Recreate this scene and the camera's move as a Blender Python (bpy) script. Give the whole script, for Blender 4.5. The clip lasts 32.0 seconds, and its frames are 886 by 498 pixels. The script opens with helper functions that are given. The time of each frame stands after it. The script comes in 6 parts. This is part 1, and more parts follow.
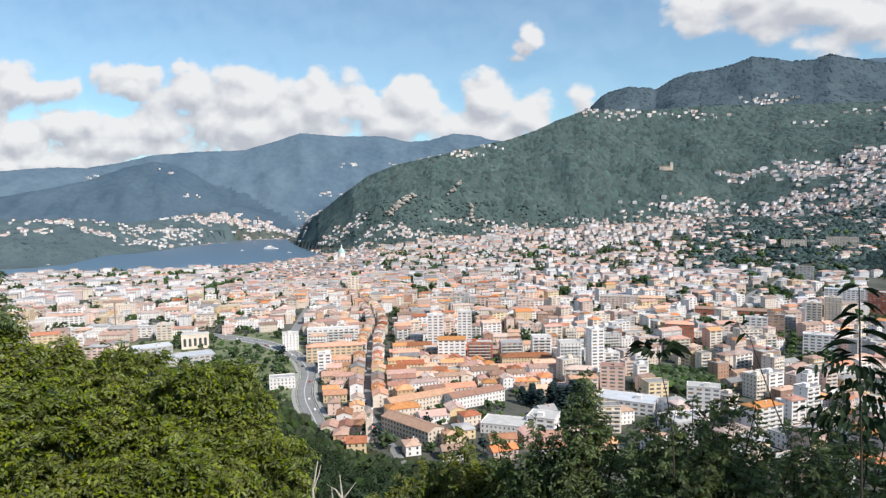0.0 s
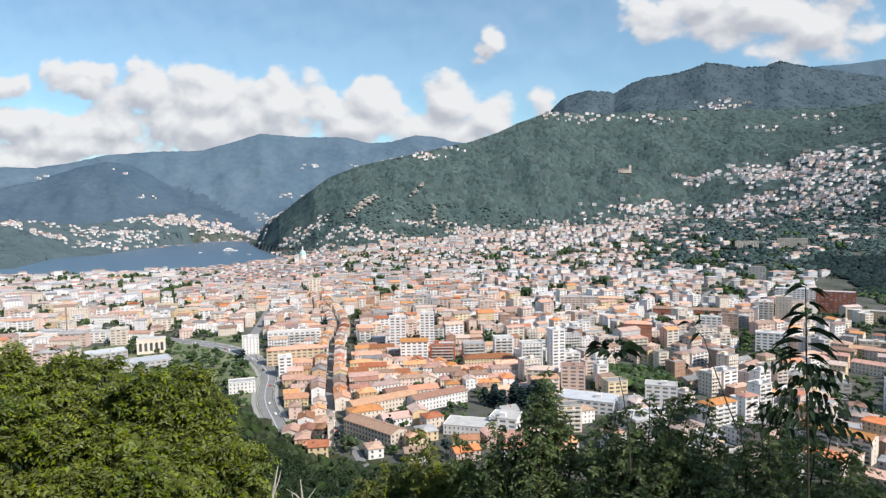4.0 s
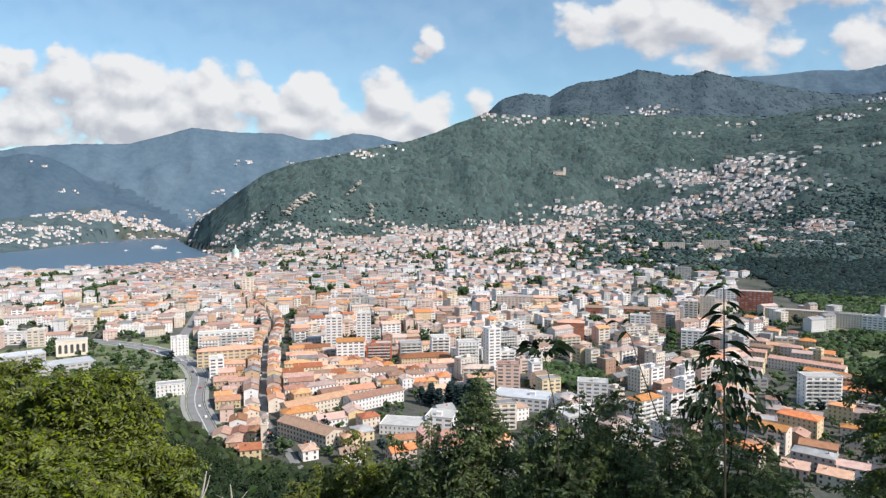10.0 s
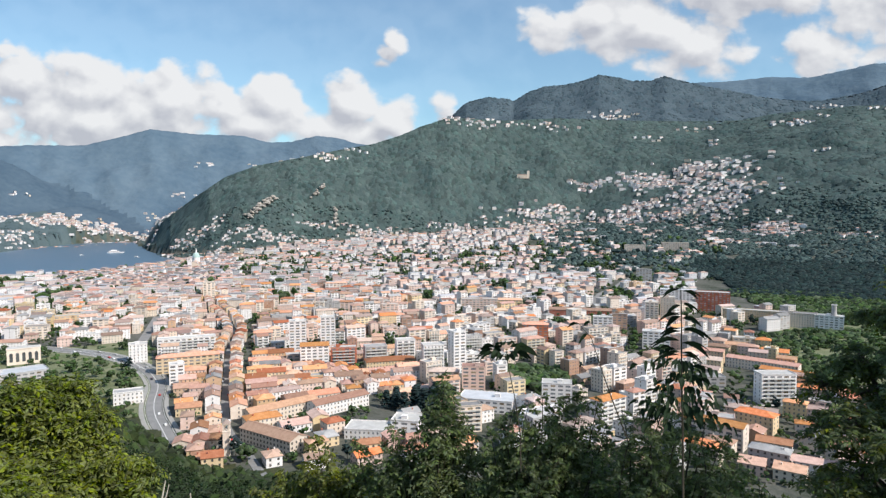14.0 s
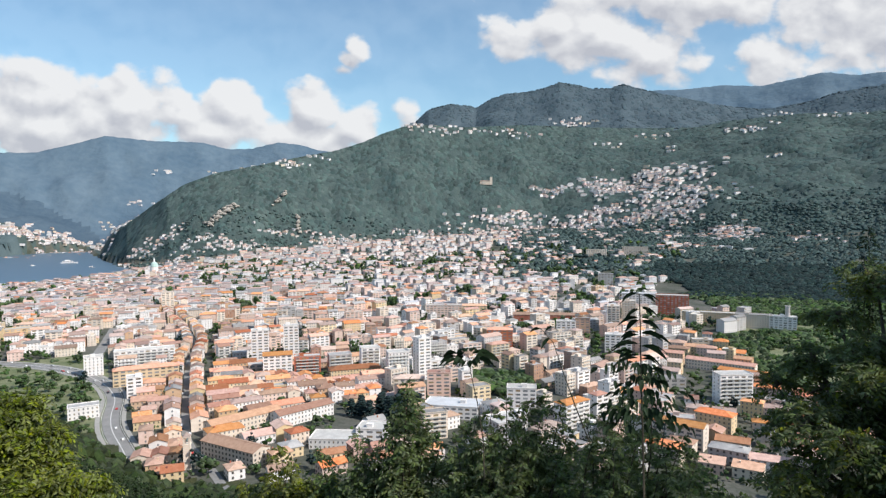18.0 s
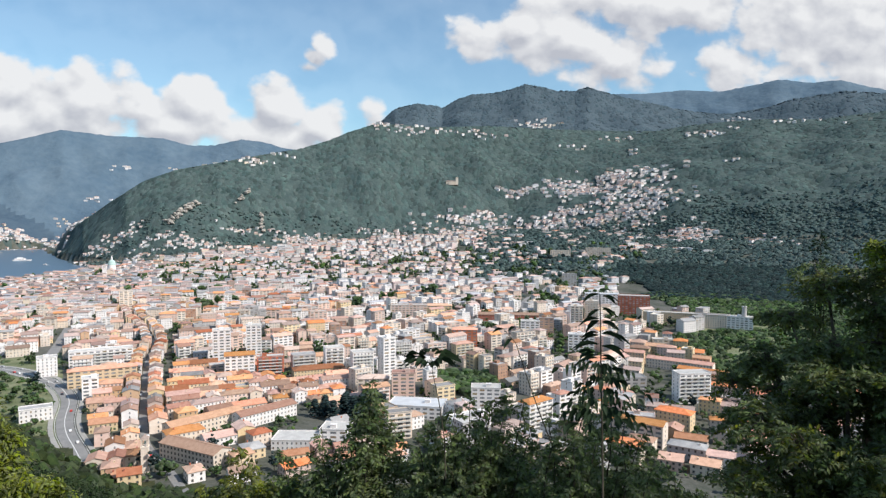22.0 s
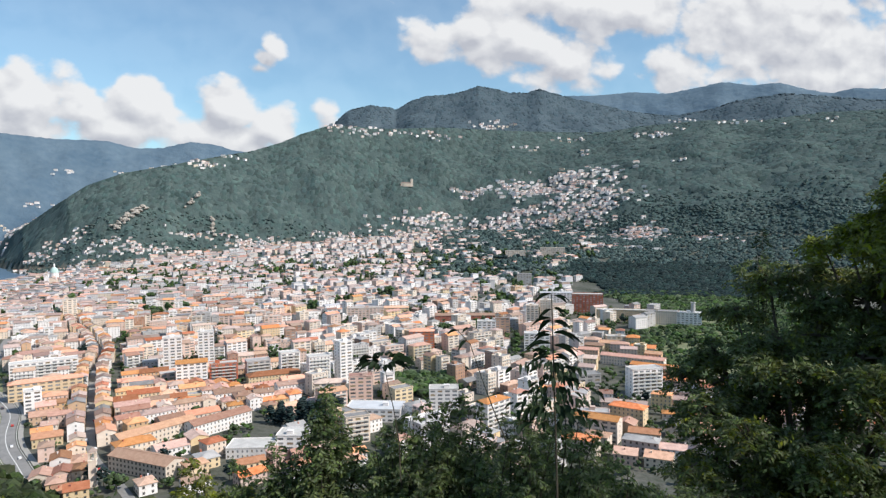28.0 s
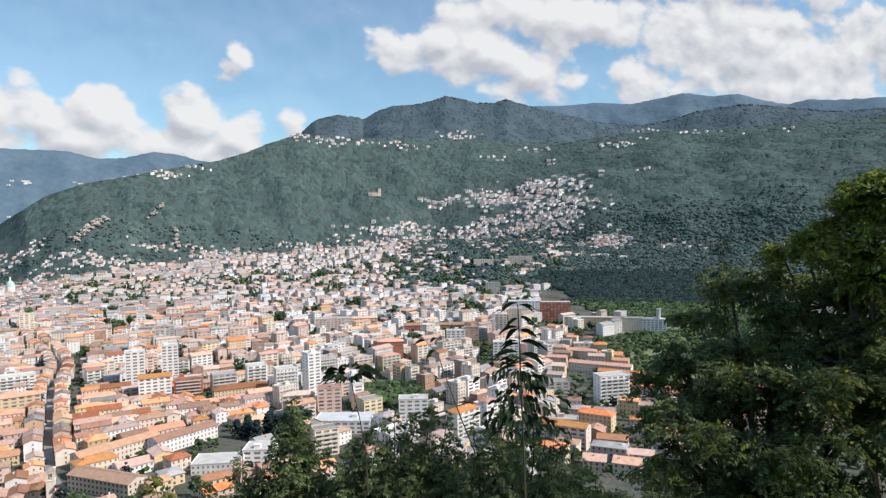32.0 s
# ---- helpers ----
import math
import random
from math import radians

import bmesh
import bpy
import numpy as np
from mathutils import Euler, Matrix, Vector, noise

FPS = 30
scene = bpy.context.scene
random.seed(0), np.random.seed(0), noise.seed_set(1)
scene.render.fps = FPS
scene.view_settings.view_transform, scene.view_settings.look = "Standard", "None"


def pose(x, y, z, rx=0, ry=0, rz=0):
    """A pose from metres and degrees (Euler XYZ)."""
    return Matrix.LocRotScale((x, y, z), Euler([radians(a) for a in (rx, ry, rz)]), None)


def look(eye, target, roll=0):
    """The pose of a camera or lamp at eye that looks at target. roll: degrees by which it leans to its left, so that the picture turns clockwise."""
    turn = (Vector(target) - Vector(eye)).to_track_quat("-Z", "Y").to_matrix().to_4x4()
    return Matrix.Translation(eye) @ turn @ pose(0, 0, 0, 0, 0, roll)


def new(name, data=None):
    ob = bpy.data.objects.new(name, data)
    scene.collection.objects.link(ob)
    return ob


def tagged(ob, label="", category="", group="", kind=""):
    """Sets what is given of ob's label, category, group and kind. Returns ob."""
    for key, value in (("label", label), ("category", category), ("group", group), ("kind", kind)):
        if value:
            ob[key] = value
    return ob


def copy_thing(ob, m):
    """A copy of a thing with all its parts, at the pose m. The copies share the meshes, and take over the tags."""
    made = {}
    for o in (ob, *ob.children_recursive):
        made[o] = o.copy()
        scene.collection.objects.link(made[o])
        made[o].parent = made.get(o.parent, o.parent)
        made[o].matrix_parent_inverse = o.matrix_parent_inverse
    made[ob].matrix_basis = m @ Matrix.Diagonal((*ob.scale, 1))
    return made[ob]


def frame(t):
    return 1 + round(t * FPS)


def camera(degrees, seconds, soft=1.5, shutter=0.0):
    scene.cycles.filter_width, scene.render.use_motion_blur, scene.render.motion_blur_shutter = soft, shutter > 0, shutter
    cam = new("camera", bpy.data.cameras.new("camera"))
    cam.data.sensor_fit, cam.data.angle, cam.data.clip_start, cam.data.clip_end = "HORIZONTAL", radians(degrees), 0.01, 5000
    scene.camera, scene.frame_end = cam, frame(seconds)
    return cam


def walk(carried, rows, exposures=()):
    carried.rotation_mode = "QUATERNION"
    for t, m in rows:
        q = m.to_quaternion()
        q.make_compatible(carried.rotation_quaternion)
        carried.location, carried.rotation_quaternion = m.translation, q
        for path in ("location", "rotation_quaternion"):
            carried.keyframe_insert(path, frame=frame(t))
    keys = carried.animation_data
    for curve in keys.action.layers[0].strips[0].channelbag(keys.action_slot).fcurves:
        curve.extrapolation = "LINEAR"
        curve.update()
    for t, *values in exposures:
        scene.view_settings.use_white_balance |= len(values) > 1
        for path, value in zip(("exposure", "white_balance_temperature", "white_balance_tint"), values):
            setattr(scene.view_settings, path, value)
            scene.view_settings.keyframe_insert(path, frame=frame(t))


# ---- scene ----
# ---- camera: held by one who turns slowly on the spot ----
cam = camera(68.57, 32.0, soft=1.35)
# seconds, heading, tilt, lean
PATH = [
    (0, -14.163, -3.664, -0.870), (0.5, -13.577, -3.670, -0.766), (1, -13.212, -3.631, -0.678), (1.5, -12.958, -3.559, -0.601), (2, -12.531, -3.567, -0.568),
    (2.5, -12.094, -3.584, -0.696), (3, -11.649, -3.580, -0.701), (3.5, -11.285, -3.565, -0.771), (5.5, -9.036, -3.650, -0.537), (6, -8.438, -3.683, -0.425),
    (6.5, -8.000, -3.661, -0.301), (7, -7.593, -3.579, -0.243), (7.5, -7.281, -3.543, -0.248), (8, -6.871, -3.533, -0.143), (8.5, -6.520, -3.524, -0.087),
    (9, -6.111, -3.649, 0.080), (9.5, -5.646, -3.711, 0.078), (10, -5.326, -3.659, -0.048), (10.5, -4.879, -3.618, -0.109), (11, -4.603, -3.544, -0.185),
    (11.5, -4.209, -3.522, -0.180), (12, -3.769, -3.497, -0.061), (12.5, -3.399, -3.428, -0.019), (13, -3.000, -3.434, 0.000), (13.5, -2.555, -3.444, -0.021),
    (14, -2.220, -3.396, -0.089), (14.5, -1.982, -3.352, -0.280), (16.5, -0.601, -2.733, -0.315), (17, -0.069, -2.787, -0.378), (17.5, 0.424, -2.823, -0.446),
    (18, 0.956, -2.841, -0.488), (18.5, 1.364, -2.866, -0.569), (19, 1.596, -2.757, -0.644), (19.5, 2.086, -2.778, -0.605), (20, 2.480, -2.857, -0.563),
    (20.5, 2.759, -2.902, -0.454), (21, 3.176, -2.967, -0.267), (21.5, 3.578, -2.933, -0.101), (22, 3.999, -2.869, 0.051), (22.5, 4.518, -2.812, 0.032),
    (23, 4.983, -2.744, 0.089), (23.5, 5.547, -2.694, 0.243), (24, 5.889, -2.648, 0.413), (24.5, 6.302, -2.630, 0.450), (25, 6.496, -2.614, 0.427),
    (25.5, 6.803, -2.593, 0.284), (27.5, 7.559, -2.685, -0.666), (28, 7.897, -2.749, -0.615), (28.5, 8.348, -2.680, -0.525), (29, 8.743, -2.608, -0.494),
    (29.5, 9.112, -2.547, -0.464), (30, 9.553, -2.486, -0.566), (30.5, 9.792, -2.425, -0.821), (31, 10.044, -2.278, -0.983), (31.5, 10.424, -2.107, -0.940),
    (32, 10.690, -1.954, -0.987),
]


def held(t, heading, tilt, lean):
    eye = Vector((0.004 * t, 0.0, 160.0 + 0.001 * t))
    a, b = radians(heading), radians(tilt)
    way = Vector((math.sin(a) * math.cos(b), math.cos(a) * math.cos(b), math.sin(b)))
    return look(eye, eye + way, lean)


walk(cam, [(t, held(t, h, p, l)) for t, h, p, l in PATH], [(0, 0.3, 6400, 10), (32, 0.3, 6400, 10)])

# ---- daylight: a late-morning sun from the right, blue sky with cumulus ----
SUN_HEADING, SUN_HEIGHT = 119.0, 43.0
world = bpy.data.worlds.new("sky")
scene.world = world
world.use_nodes = True
wn, wl = world.node_tree.nodes, world.node_tree.links
wn.clear()


def wmath(op, a, b=0.0, clamp=False):
    n = wn.new("ShaderNodeMath")
    n.operation, n.use_clamp = op, clamp
    for i, v in enumerate((a, b)):
        if isinstance(v, (int, float)):
            n.inputs[i].default_value = v
        else:
            wl.new(v, n.inputs[i])
    return n.outputs[0]


sky = wn.new("ShaderNodeTexSky")
sky.sky_type, sky.sun_disc = "NISHITA", False
sky.sun_elevation, sky.sun_rotation = radians(SUN_HEIGHT), radians(SUN_HEADING)
sky.air_density, sky.dust_density, sky.ozone_density = 1.0, 0.4, 1.0
axes = wn.new("ShaderNodeSeparateXYZ")
wl.new(wn.new("ShaderNodeTexCoord").outputs["Generated"], axes.inputs[0])
ahead = wmath("MAXIMUM", wmath("ABSOLUTE", axes.outputs[1]), 0.12)
across, above = wmath("DIVIDE", axes.outputs[0], ahead), wmath("DIVIDE", axes.outputs[2], ahead)


def wnoise(spot, scale, detail, rough, shift):
    n = wn.new("ShaderNodeTexNoise")
    n.inputs["Scale"].default_value, n.inputs["Detail"].default_value, n.inputs["Roughness"].default_value = scale, detail, rough
    move = wn.new("ShaderNodeVectorMath")
    move.inputs[1].default_value = (shift, shift * 0.7, 0)
    wl.new(spot, move.inputs[0]), wl.new(move.outputs[0], n.inputs["Vector"])
    return wmath("SUBTRACT", n.outputs["Fac"], 0.5)


BODIES = []


def cumulus(u, v, a, b, weight):
    """One body of cloud: its place, half widths and weight."""
    BODIES.append((u, v, a, b, weight))


cumulus(-0.685, 0.203, 0.083, 0.063, 1.15)
cumulus(-0.827, 0.226, 0.094, 0.041, 1.00)
cumulus(-0.566, 0.192, 0.084, 0.058, 1.15)
cumulus(-0.459, 0.168, 0.085, 0.061, 1.10)
cumulus(-0.308, 0.170, 0.058, 0.053, 1.10)
cumulus(-0.375, 0.154, 0.087, 0.036, 1.00)
cumulus(-0.176, 0.163, 0.055, 0.050, 1.20)
cumulus(-0.120, 0.137, 0.053, 0.034, 1.00)
cumulus(-0.801, 0.151, 0.223, 0.052, 1.00)
cumulus(-0.579, 0.141, 0.245, 0.059, 1.10)
cumulus(-0.337, 0.133, 0.162, 0.041, 1.00)
cumulus(-0.208, 0.124, 0.135, 0.037, 1.00)
cumulus(-1.087, 0.242, 0.081, 0.050, 1.10)
cumulus(-0.985, 0.226, 0.075, 0.029, 1.00)
cumulus(-1.075, 0.142, 0.131, 0.050, 1.00)
cumulus(-0.946, 0.160, 0.112, 0.035, 1.00)
cumulus(-0.862, 0.120, 0.205, 0.034, 1.00)
cumulus(-1.039, 0.093, 0.246, 0.036, 1.00)
cumulus(-1.233, 0.197, 0.167, 0.118, 1.00)
cumulus(-0.032, 0.158, 0.026, 0.022, 0.70)
cumulus(-0.112, 0.254, 0.020, 0.024, 0.95)
cumulus(-0.133, 0.225, 0.024, 0.018, 0.85)
cumulus(-0.124, 0.237, 0.022, 0.022, 0.95)
cumulus(0.251, 0.273, 0.100, 0.061, 0.95)
cumulus(0.338, 0.249, 0.098, 0.055, 0.95)
cumulus(0.197, 0.293, 0.071, 0.043, 0.90)
cumulus(0.135, 0.278, 0.052, 0.036, 0.70)
cumulus(0.100, 0.260, 0.039, 0.026, 0.50)
cumulus(0.382, 0.335, 0.247, 0.062, 0.95)
cumulus(0.527, 0.231, 0.075, 0.039, 0.80)
cumulus(0.701, 0.300, 0.211, 0.094, 1.00)
cumulus(0.874, 0.277, 0.245, 0.097, 1.00)
cumulus(0.776, 0.231, 0.216, 0.043, 0.95)
cumulus(0.608, 0.325, 0.164, 0.055, 0.85)
cumulus(1.189, 0.306, 0.393, 0.132, 1.00)
cumulus(0.578, 0.416, 0.507, 0.064, 0.90)


def wvector(op, a, b=None):
    """A vector node; b is a fixed vector or a socket."""
    n = wn.new("ShaderNodeVectorMath")
    n.operation = op
    wl.new(a, n.inputs[0])
    if isinstance(b, tuple):
        n.inputs[1].default_value = b
    elif b is not None:
        wl.new(b, n.inputs[1])
    return n.outputs["Value" if op == "LENGTH" else "Vector"]


def wpuffs(spot, scale, shift):
    """Rounded heads, like those of a cauliflower."""
    n = wn.new("ShaderNodeTexVoronoi")
    n.feature, n.voronoi_dimensions = "SMOOTH_F1", "2D"
    n.inputs["Scale"].default_value, n.inputs["Smoothness"].default_value = scale, 0.35
    wl.new(wvector("ADD", spot, (shift, shift * 0.6, 0.0)), n.inputs["Vector"])
    return wmath("SUBTRACT", 0.42, n.outputs["Distance"])


def thickness(du, dv):
    """How thick the cloud is, looking a little to the side of each direction."""
    flat = wn.new("ShaderNodeCombineXYZ")
    wl.new(wmath("ADD", across, du), flat.inputs[0]), wl.new(wmath("ADD", above, dv), flat.inputs[1])
    place = flat.outputs[0]
    total = None
    for u, v, a, b, weight in BODIES:
        reach = wvector("LENGTH", wvector("MULTIPLY", wvector("SUBTRACT", place, (u, v, 0.0)), (1 / a, 1 / b, 0.0)))
        near = wmath("MULTIPLY", wmath("SUBTRACT", 1.0, wmath("MINIMUM", reach, 3.0)), weight)
        if total is None:
            total = near
        else:
            total = wmath("SMOOTH_MAX", total, near)
            total.node.inputs[2].default_value = 0.12
    spot = wvector("MULTIPLY", place, (1.0, 1.3, 0.0))
    torn = wn.new("ShaderNodeTexNoise")
    torn.inputs["Scale"].default_value, torn.inputs["Detail"].default_value = 14.0, 3.0
    wl.new(spot, torn.inputs["Vector"])
    bent = wvector("ADD", spot, wvector("MULTIPLY", torn.outputs["Color"], (0.055, 0.055, 0.0)))
    puffs = wmath("ADD", wmath("MULTIPLY", wnoise(spot, 9.0, 5.0, 0.55, 3.1), 1.15), wmath("MULTIPLY", wpuffs(bent, 15.0, 1.7), 0.75))
    puffs = wmath("ADD", puffs, wmath("MULTIPLY", wpuffs(bent, 38.0, 4.2), 0.22))
    puffs = wmath("ADD", puffs, wmath("MULTIPLY", wnoise(spot, 60.0, 4.0, 0.6, 5.5), 0.30))
    return wmath("ADD", total, puffs), spot


thick, spot = thickness(0.0, 0.0)
beyond, _ = thickness(0.010, 0.020)
cover = wn.new("ShaderNodeMapRange")
cover.interpolation_type = "SMOOTHSTEP"
cover.inputs[1].default_value, cover.inputs[2].default_value = 0.0, 0.36
wl.new(thick, cover.inputs[0])
# bright towards the sun, grey below and in the depth
shade = wmath("ADD", wmath("MULTIPLY", wmath("SUBTRACT", thick, beyond), 1.2), wmath("MULTIPLY", wnoise(spot, 4.0, 3.0, 0.5, 11.3), 0.7))
shade = wmath("ADD", shade, 0.60, clamp=True)
tone = wn.new("ShaderNodeMix")
tone.data_type = "RGBA"
tone.inputs[6].default_value, tone.inputs[7].default_value = (3.5, 3.6, 3.95, 1), (5.8, 5.8, 5.8, 1)
wl.new(shade, tone.inputs[0])
clear = wn.new("ShaderNodeMix")
clear.data_type, clear.blend_type = "RGBA", "MULTIPLY"
clear.inputs[0].default_value, clear.inputs[7].default_value = 1.0, (0.76, 0.99, 1.03, 1)
wl.new(sky.outputs[0], clear.inputs[6])
seen = wn.new("ShaderNodeMix")
seen.data_type = "RGBA"
wl.new(wmath("ADD", wmath("MULTIPLY", cover.outputs[0], 0.84), 0.14), seen.inputs[0]), wl.new(clear.outputs[2], seen.inputs[6]), wl.new(tone.outputs[2], seen.inputs[7])
back = wn.new("ShaderNodeBackground")
back.inputs[1].default_value = 0.12
wl.new(seen.outputs[2], back.inputs[0])
wl.new(back.outputs[0], wn.new("ShaderNodeOutputWorld").inputs[0])

sun = new("sun", bpy.data.lights.new("sun", "SUN"))
sun.data.energy, sun.data.angle, sun.data.color = 4.1, radians(0.6), (1.0, 0.92, 0.83)
a, b = radians(SUN_HEADING), radians(SUN_HEIGHT)
sun.matrix_world = look((0, 0, 400), Vector((0, 0, 400)) - Vector((math.sin(a) * math.cos(b), math.cos(a) * math.cos(b), math.sin(b))))

# ---- materials ----
def surface(name, low, high, size=1.0, rough=0.85, bump=0.25, vary="", spread=0.12, metal=0.0, fine=6.0, spec=0.3):
    """A matt surface of two tones: broad stains and fine grain at real size, with relief. vary: '', 'object' or 'island'."""
    m = bpy.data.materials.new(name)
    m.use_nodes = True
    n, l = m.node_tree.nodes, m.node_tree.links
    bsdf = n["Principled BSDF"]
    bsdf.inputs["Roughness"].default_value, bsdf.inputs["Metallic"].default_value = rough, metal
    bsdf.inputs["Specular IOR Level"].default_value = spec
    at = n.new("ShaderNodeNewGeometry")
    broad, grain = n.new("ShaderNodeTexNoise"), n.new("ShaderNodeTexNoise")
    for tex, s, d in ((broad, 1.0 / size, 4), (grain, fine / size, 3)):
        tex.inputs["Scale"].default_value, tex.inputs["Detail"].default_value = s, d
        l.new(at.outputs["Position"], tex.inputs["Vector"])
    add = n.new("ShaderNodeMath")
    add.operation = "MULTIPLY_ADD"
    add.inputs[1].default_value = 0.6
    l.new(grain.outputs["Fac"], add.inputs[0]), l.new(broad.outputs["Fac"], add.inputs[2])
    ramp = n.new("ShaderNodeMapRange")
    ramp.inputs[1].default_value, ramp.inputs[2].default_value = 0.52, 1.08
    l.new(add.outputs[0], ramp.inputs[0])
    mix = n.new("ShaderNodeMix")
    mix.data_type = "RGBA"
    mix.inputs[6].default_value, mix.inputs[7].default_value = (*low, 1), (*high, 1)
    l.new(ramp.outputs[0], mix.inputs[0])
    colour = mix.outputs[2]
    if vary:
        src = n.new("ShaderNodeObjectInfo").outputs["Random"] if vary == "object" else at.outputs["Random Per Island"]
        hsv = n.new("ShaderNodeHueSaturation")
        for i, (a, b, sock) in enumerate(((0.5 - spread * 0.045, 0.5 + spread * 0.045, "Hue"), (1 + spread, 1 - spread, "Saturation"), (1 - spread * 1.6, 1 + spread * 1.6, "Value"))):
            turn = n.new("ShaderNodeMath")
            turn.operation = "MULTIPLY"
            turn.inputs[1].default_value = (1.0, 7.31, 13.77)[i]
            part_of = n.new("ShaderNodeMath")
            part_of.operation = "FRACT"
            mp = n.new("ShaderNodeMapRange")
            mp.inputs[3].default_value, mp.inputs[4].default_value = a, b
            l.new(src, turn.inputs[0]), l.new(turn.outputs[0], part_of.inputs[0]), l.new(part_of.outputs[0], mp.inputs[0])
            l.new(mp.outputs[0], hsv.inputs[sock])
        l.new(colour, hsv.inputs["Color"])
        colour = hsv.outputs[0]
    l.new(colour, bsdf.inputs["Base Color"])
    if bump:
        bm = n.new("ShaderNodeBump")
        bm.inputs["Strength"].default_value, bm.inputs["Distance"].default_value = bump, size * 0.08
        l.new(grain.outputs["Fac"], bm.inputs["Height"]), l.new(bm.outputs[0], bsdf.inputs["Normal"])
    return m


def leaf_surface(name, low, high, glow=0.35, spread=0.3):
    """Leaves let some light through."""
    m = surface(name, low, high, 1.2, 0.7, 0.0, "island", spread, spec=0.12)
    n, l = m.node_tree.nodes, m.node_tree.links
    bsdf, out = n["Principled BSDF"], n["Material Output"]
    thin, both = n.new("ShaderNodeBsdfTranslucent"), n.new("ShaderNodeMixShader")
    l.new(bsdf.inputs["Base Color"].links[0].from_socket, thin.inputs[0])
    both.inputs[0].default_value = glow
    l.new(bsdf.outputs[0], both.inputs[1]), l.new(thin.outputs[0], both.inputs[2]), l.new(both.outputs[0], out.inputs[0])
    return m


WALLS = {
    "white": surface("white_plaster", (0.75, 0.71, 0.69), (0.88, 0.85, 0.83), 6, vary="object", spread=0.05),
    "cream": surface("cream_plaster", (0.66, 0.55, 0.45), (0.79, 0.69, 0.59), 6, vary="object", spread=0.1),
    "yellow": surface("yellow_plaster", (0.64, 0.49, 0.30), (0.77, 0.61, 0.40), 6, vary="object", spread=0.1),
    "ochre": surface("ochre_plaster", (0.58, 0.38, 0.24), (0.70, 0.50, 0.34), 6, vary="object", spread=0.12),
    "pink": surface("pink_plaster", (0.62, 0.45, 0.38), (0.74, 0.57, 0.49), 6, vary="object", spread=0.1),
    "grey": surface("grey_render", (0.40, 0.385, 0.38), (0.56, 0.54, 0.53), 6, vary="object", spread=0.12),
    "red": surface("brick_red_render", (0.36, 0.12, 0.08), (0.50, 0.20, 0.13), 5, vary="object", spread=0.12),
    "brown": surface("brown_brick", (0.30, 0.18, 0.13), (0.43, 0.27, 0.20), 5, vary="object", spread=0.15),
}
ROOFS = {
    "terracotta": surface("terracotta_tiles", (0.47, 0.227, 0.137), (0.66, 0.362, 0.236), 3, 0.9, 0.5, "object", 0.30),
    "faded": surface("faded_clay_tiles", (0.40, 0.265, 0.215), (0.57, 0.41, 0.34), 3, 0.9, 0.5, "object", 0.30),
    "grey": surface("grey_roofing", (0.26, 0.26, 0.26), (0.42, 0.41, 0.40), 5, 0.9, 0.3, "object", 0.2),
    "pale": surface("pale_gravel_roof", (0.46, 0.45, 0.43), (0.62, 0.61, 0.58), 4, 0.95, 0.4, "object", 0.1),
    "metal": surface("pale_sheet_roof", (0.50, 0.52, 0.54), (0.66, 0.68, 0.70), 6, 0.5, 0.1, "object", 0.1, spec=0.5),
}
# the far houses: haze put into greyer, less saturated base colours
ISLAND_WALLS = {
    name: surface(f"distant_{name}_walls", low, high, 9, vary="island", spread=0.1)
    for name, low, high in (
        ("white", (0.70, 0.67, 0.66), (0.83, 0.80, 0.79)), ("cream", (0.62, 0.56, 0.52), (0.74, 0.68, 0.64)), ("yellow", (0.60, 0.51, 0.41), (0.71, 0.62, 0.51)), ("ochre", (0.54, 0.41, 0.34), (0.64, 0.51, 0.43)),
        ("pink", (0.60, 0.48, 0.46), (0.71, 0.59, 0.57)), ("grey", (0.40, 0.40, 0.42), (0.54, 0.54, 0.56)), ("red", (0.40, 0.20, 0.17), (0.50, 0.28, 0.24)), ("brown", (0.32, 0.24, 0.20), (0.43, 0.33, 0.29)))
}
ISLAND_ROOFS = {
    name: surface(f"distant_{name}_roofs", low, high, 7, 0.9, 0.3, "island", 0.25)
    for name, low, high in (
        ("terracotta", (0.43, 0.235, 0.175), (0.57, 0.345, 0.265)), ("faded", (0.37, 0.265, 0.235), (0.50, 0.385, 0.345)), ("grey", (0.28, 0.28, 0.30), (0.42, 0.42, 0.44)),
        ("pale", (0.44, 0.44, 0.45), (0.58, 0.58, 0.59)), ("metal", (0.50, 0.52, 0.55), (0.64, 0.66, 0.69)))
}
# far panes lightened to stand in for the blur of distance
FAR_GLASS = surface("distant_lightened_windows", (0.20, 0.20, 0.20), (0.40, 0.39, 0.37), 8, 0.3, 0.0, "island", 0.3)
# dark glass lightened: reflected sky put into the base colour
GLASS = surface("sky_toned_window_glass", (0.10, 0.11, 0.12), (0.24, 0.245, 0.25), 8, 0.18, 0.0, "island", 0.3, spec=0.6)
SHUTTER = surface("painted_shutters", (0.16, 0.12, 0.08), (0.26, 0.20, 0.13), 2, 0.7, 0.1, "island", 0.3)
CONCRETE = surface("balcony_concrete", (0.50, 0.49, 0.46), (0.68, 0.67, 0.63), 3, 0.9, 0.2, "object", 0.1)
ASPHALT = surface("asphalt", (0.055, 0.055, 0.057), (0.10, 0.10, 0.10), 5, 0.9, 0.2)
ROADWAY = surface("worn_pale_asphalt", (0.20, 0.20, 0.20), (0.30, 0.295, 0.285), 9, 0.9, 0.2)
PAVING = surface("pale_paving", (0.30, 0.29, 0.27), (0.42, 0.41, 0.38), 4, 0.9, 0.2)
PAINT = surface("white_road_paint", (0.6, 0.6, 0.58), (0.78, 0.78, 0.76), 2, 0.8, 0.1)
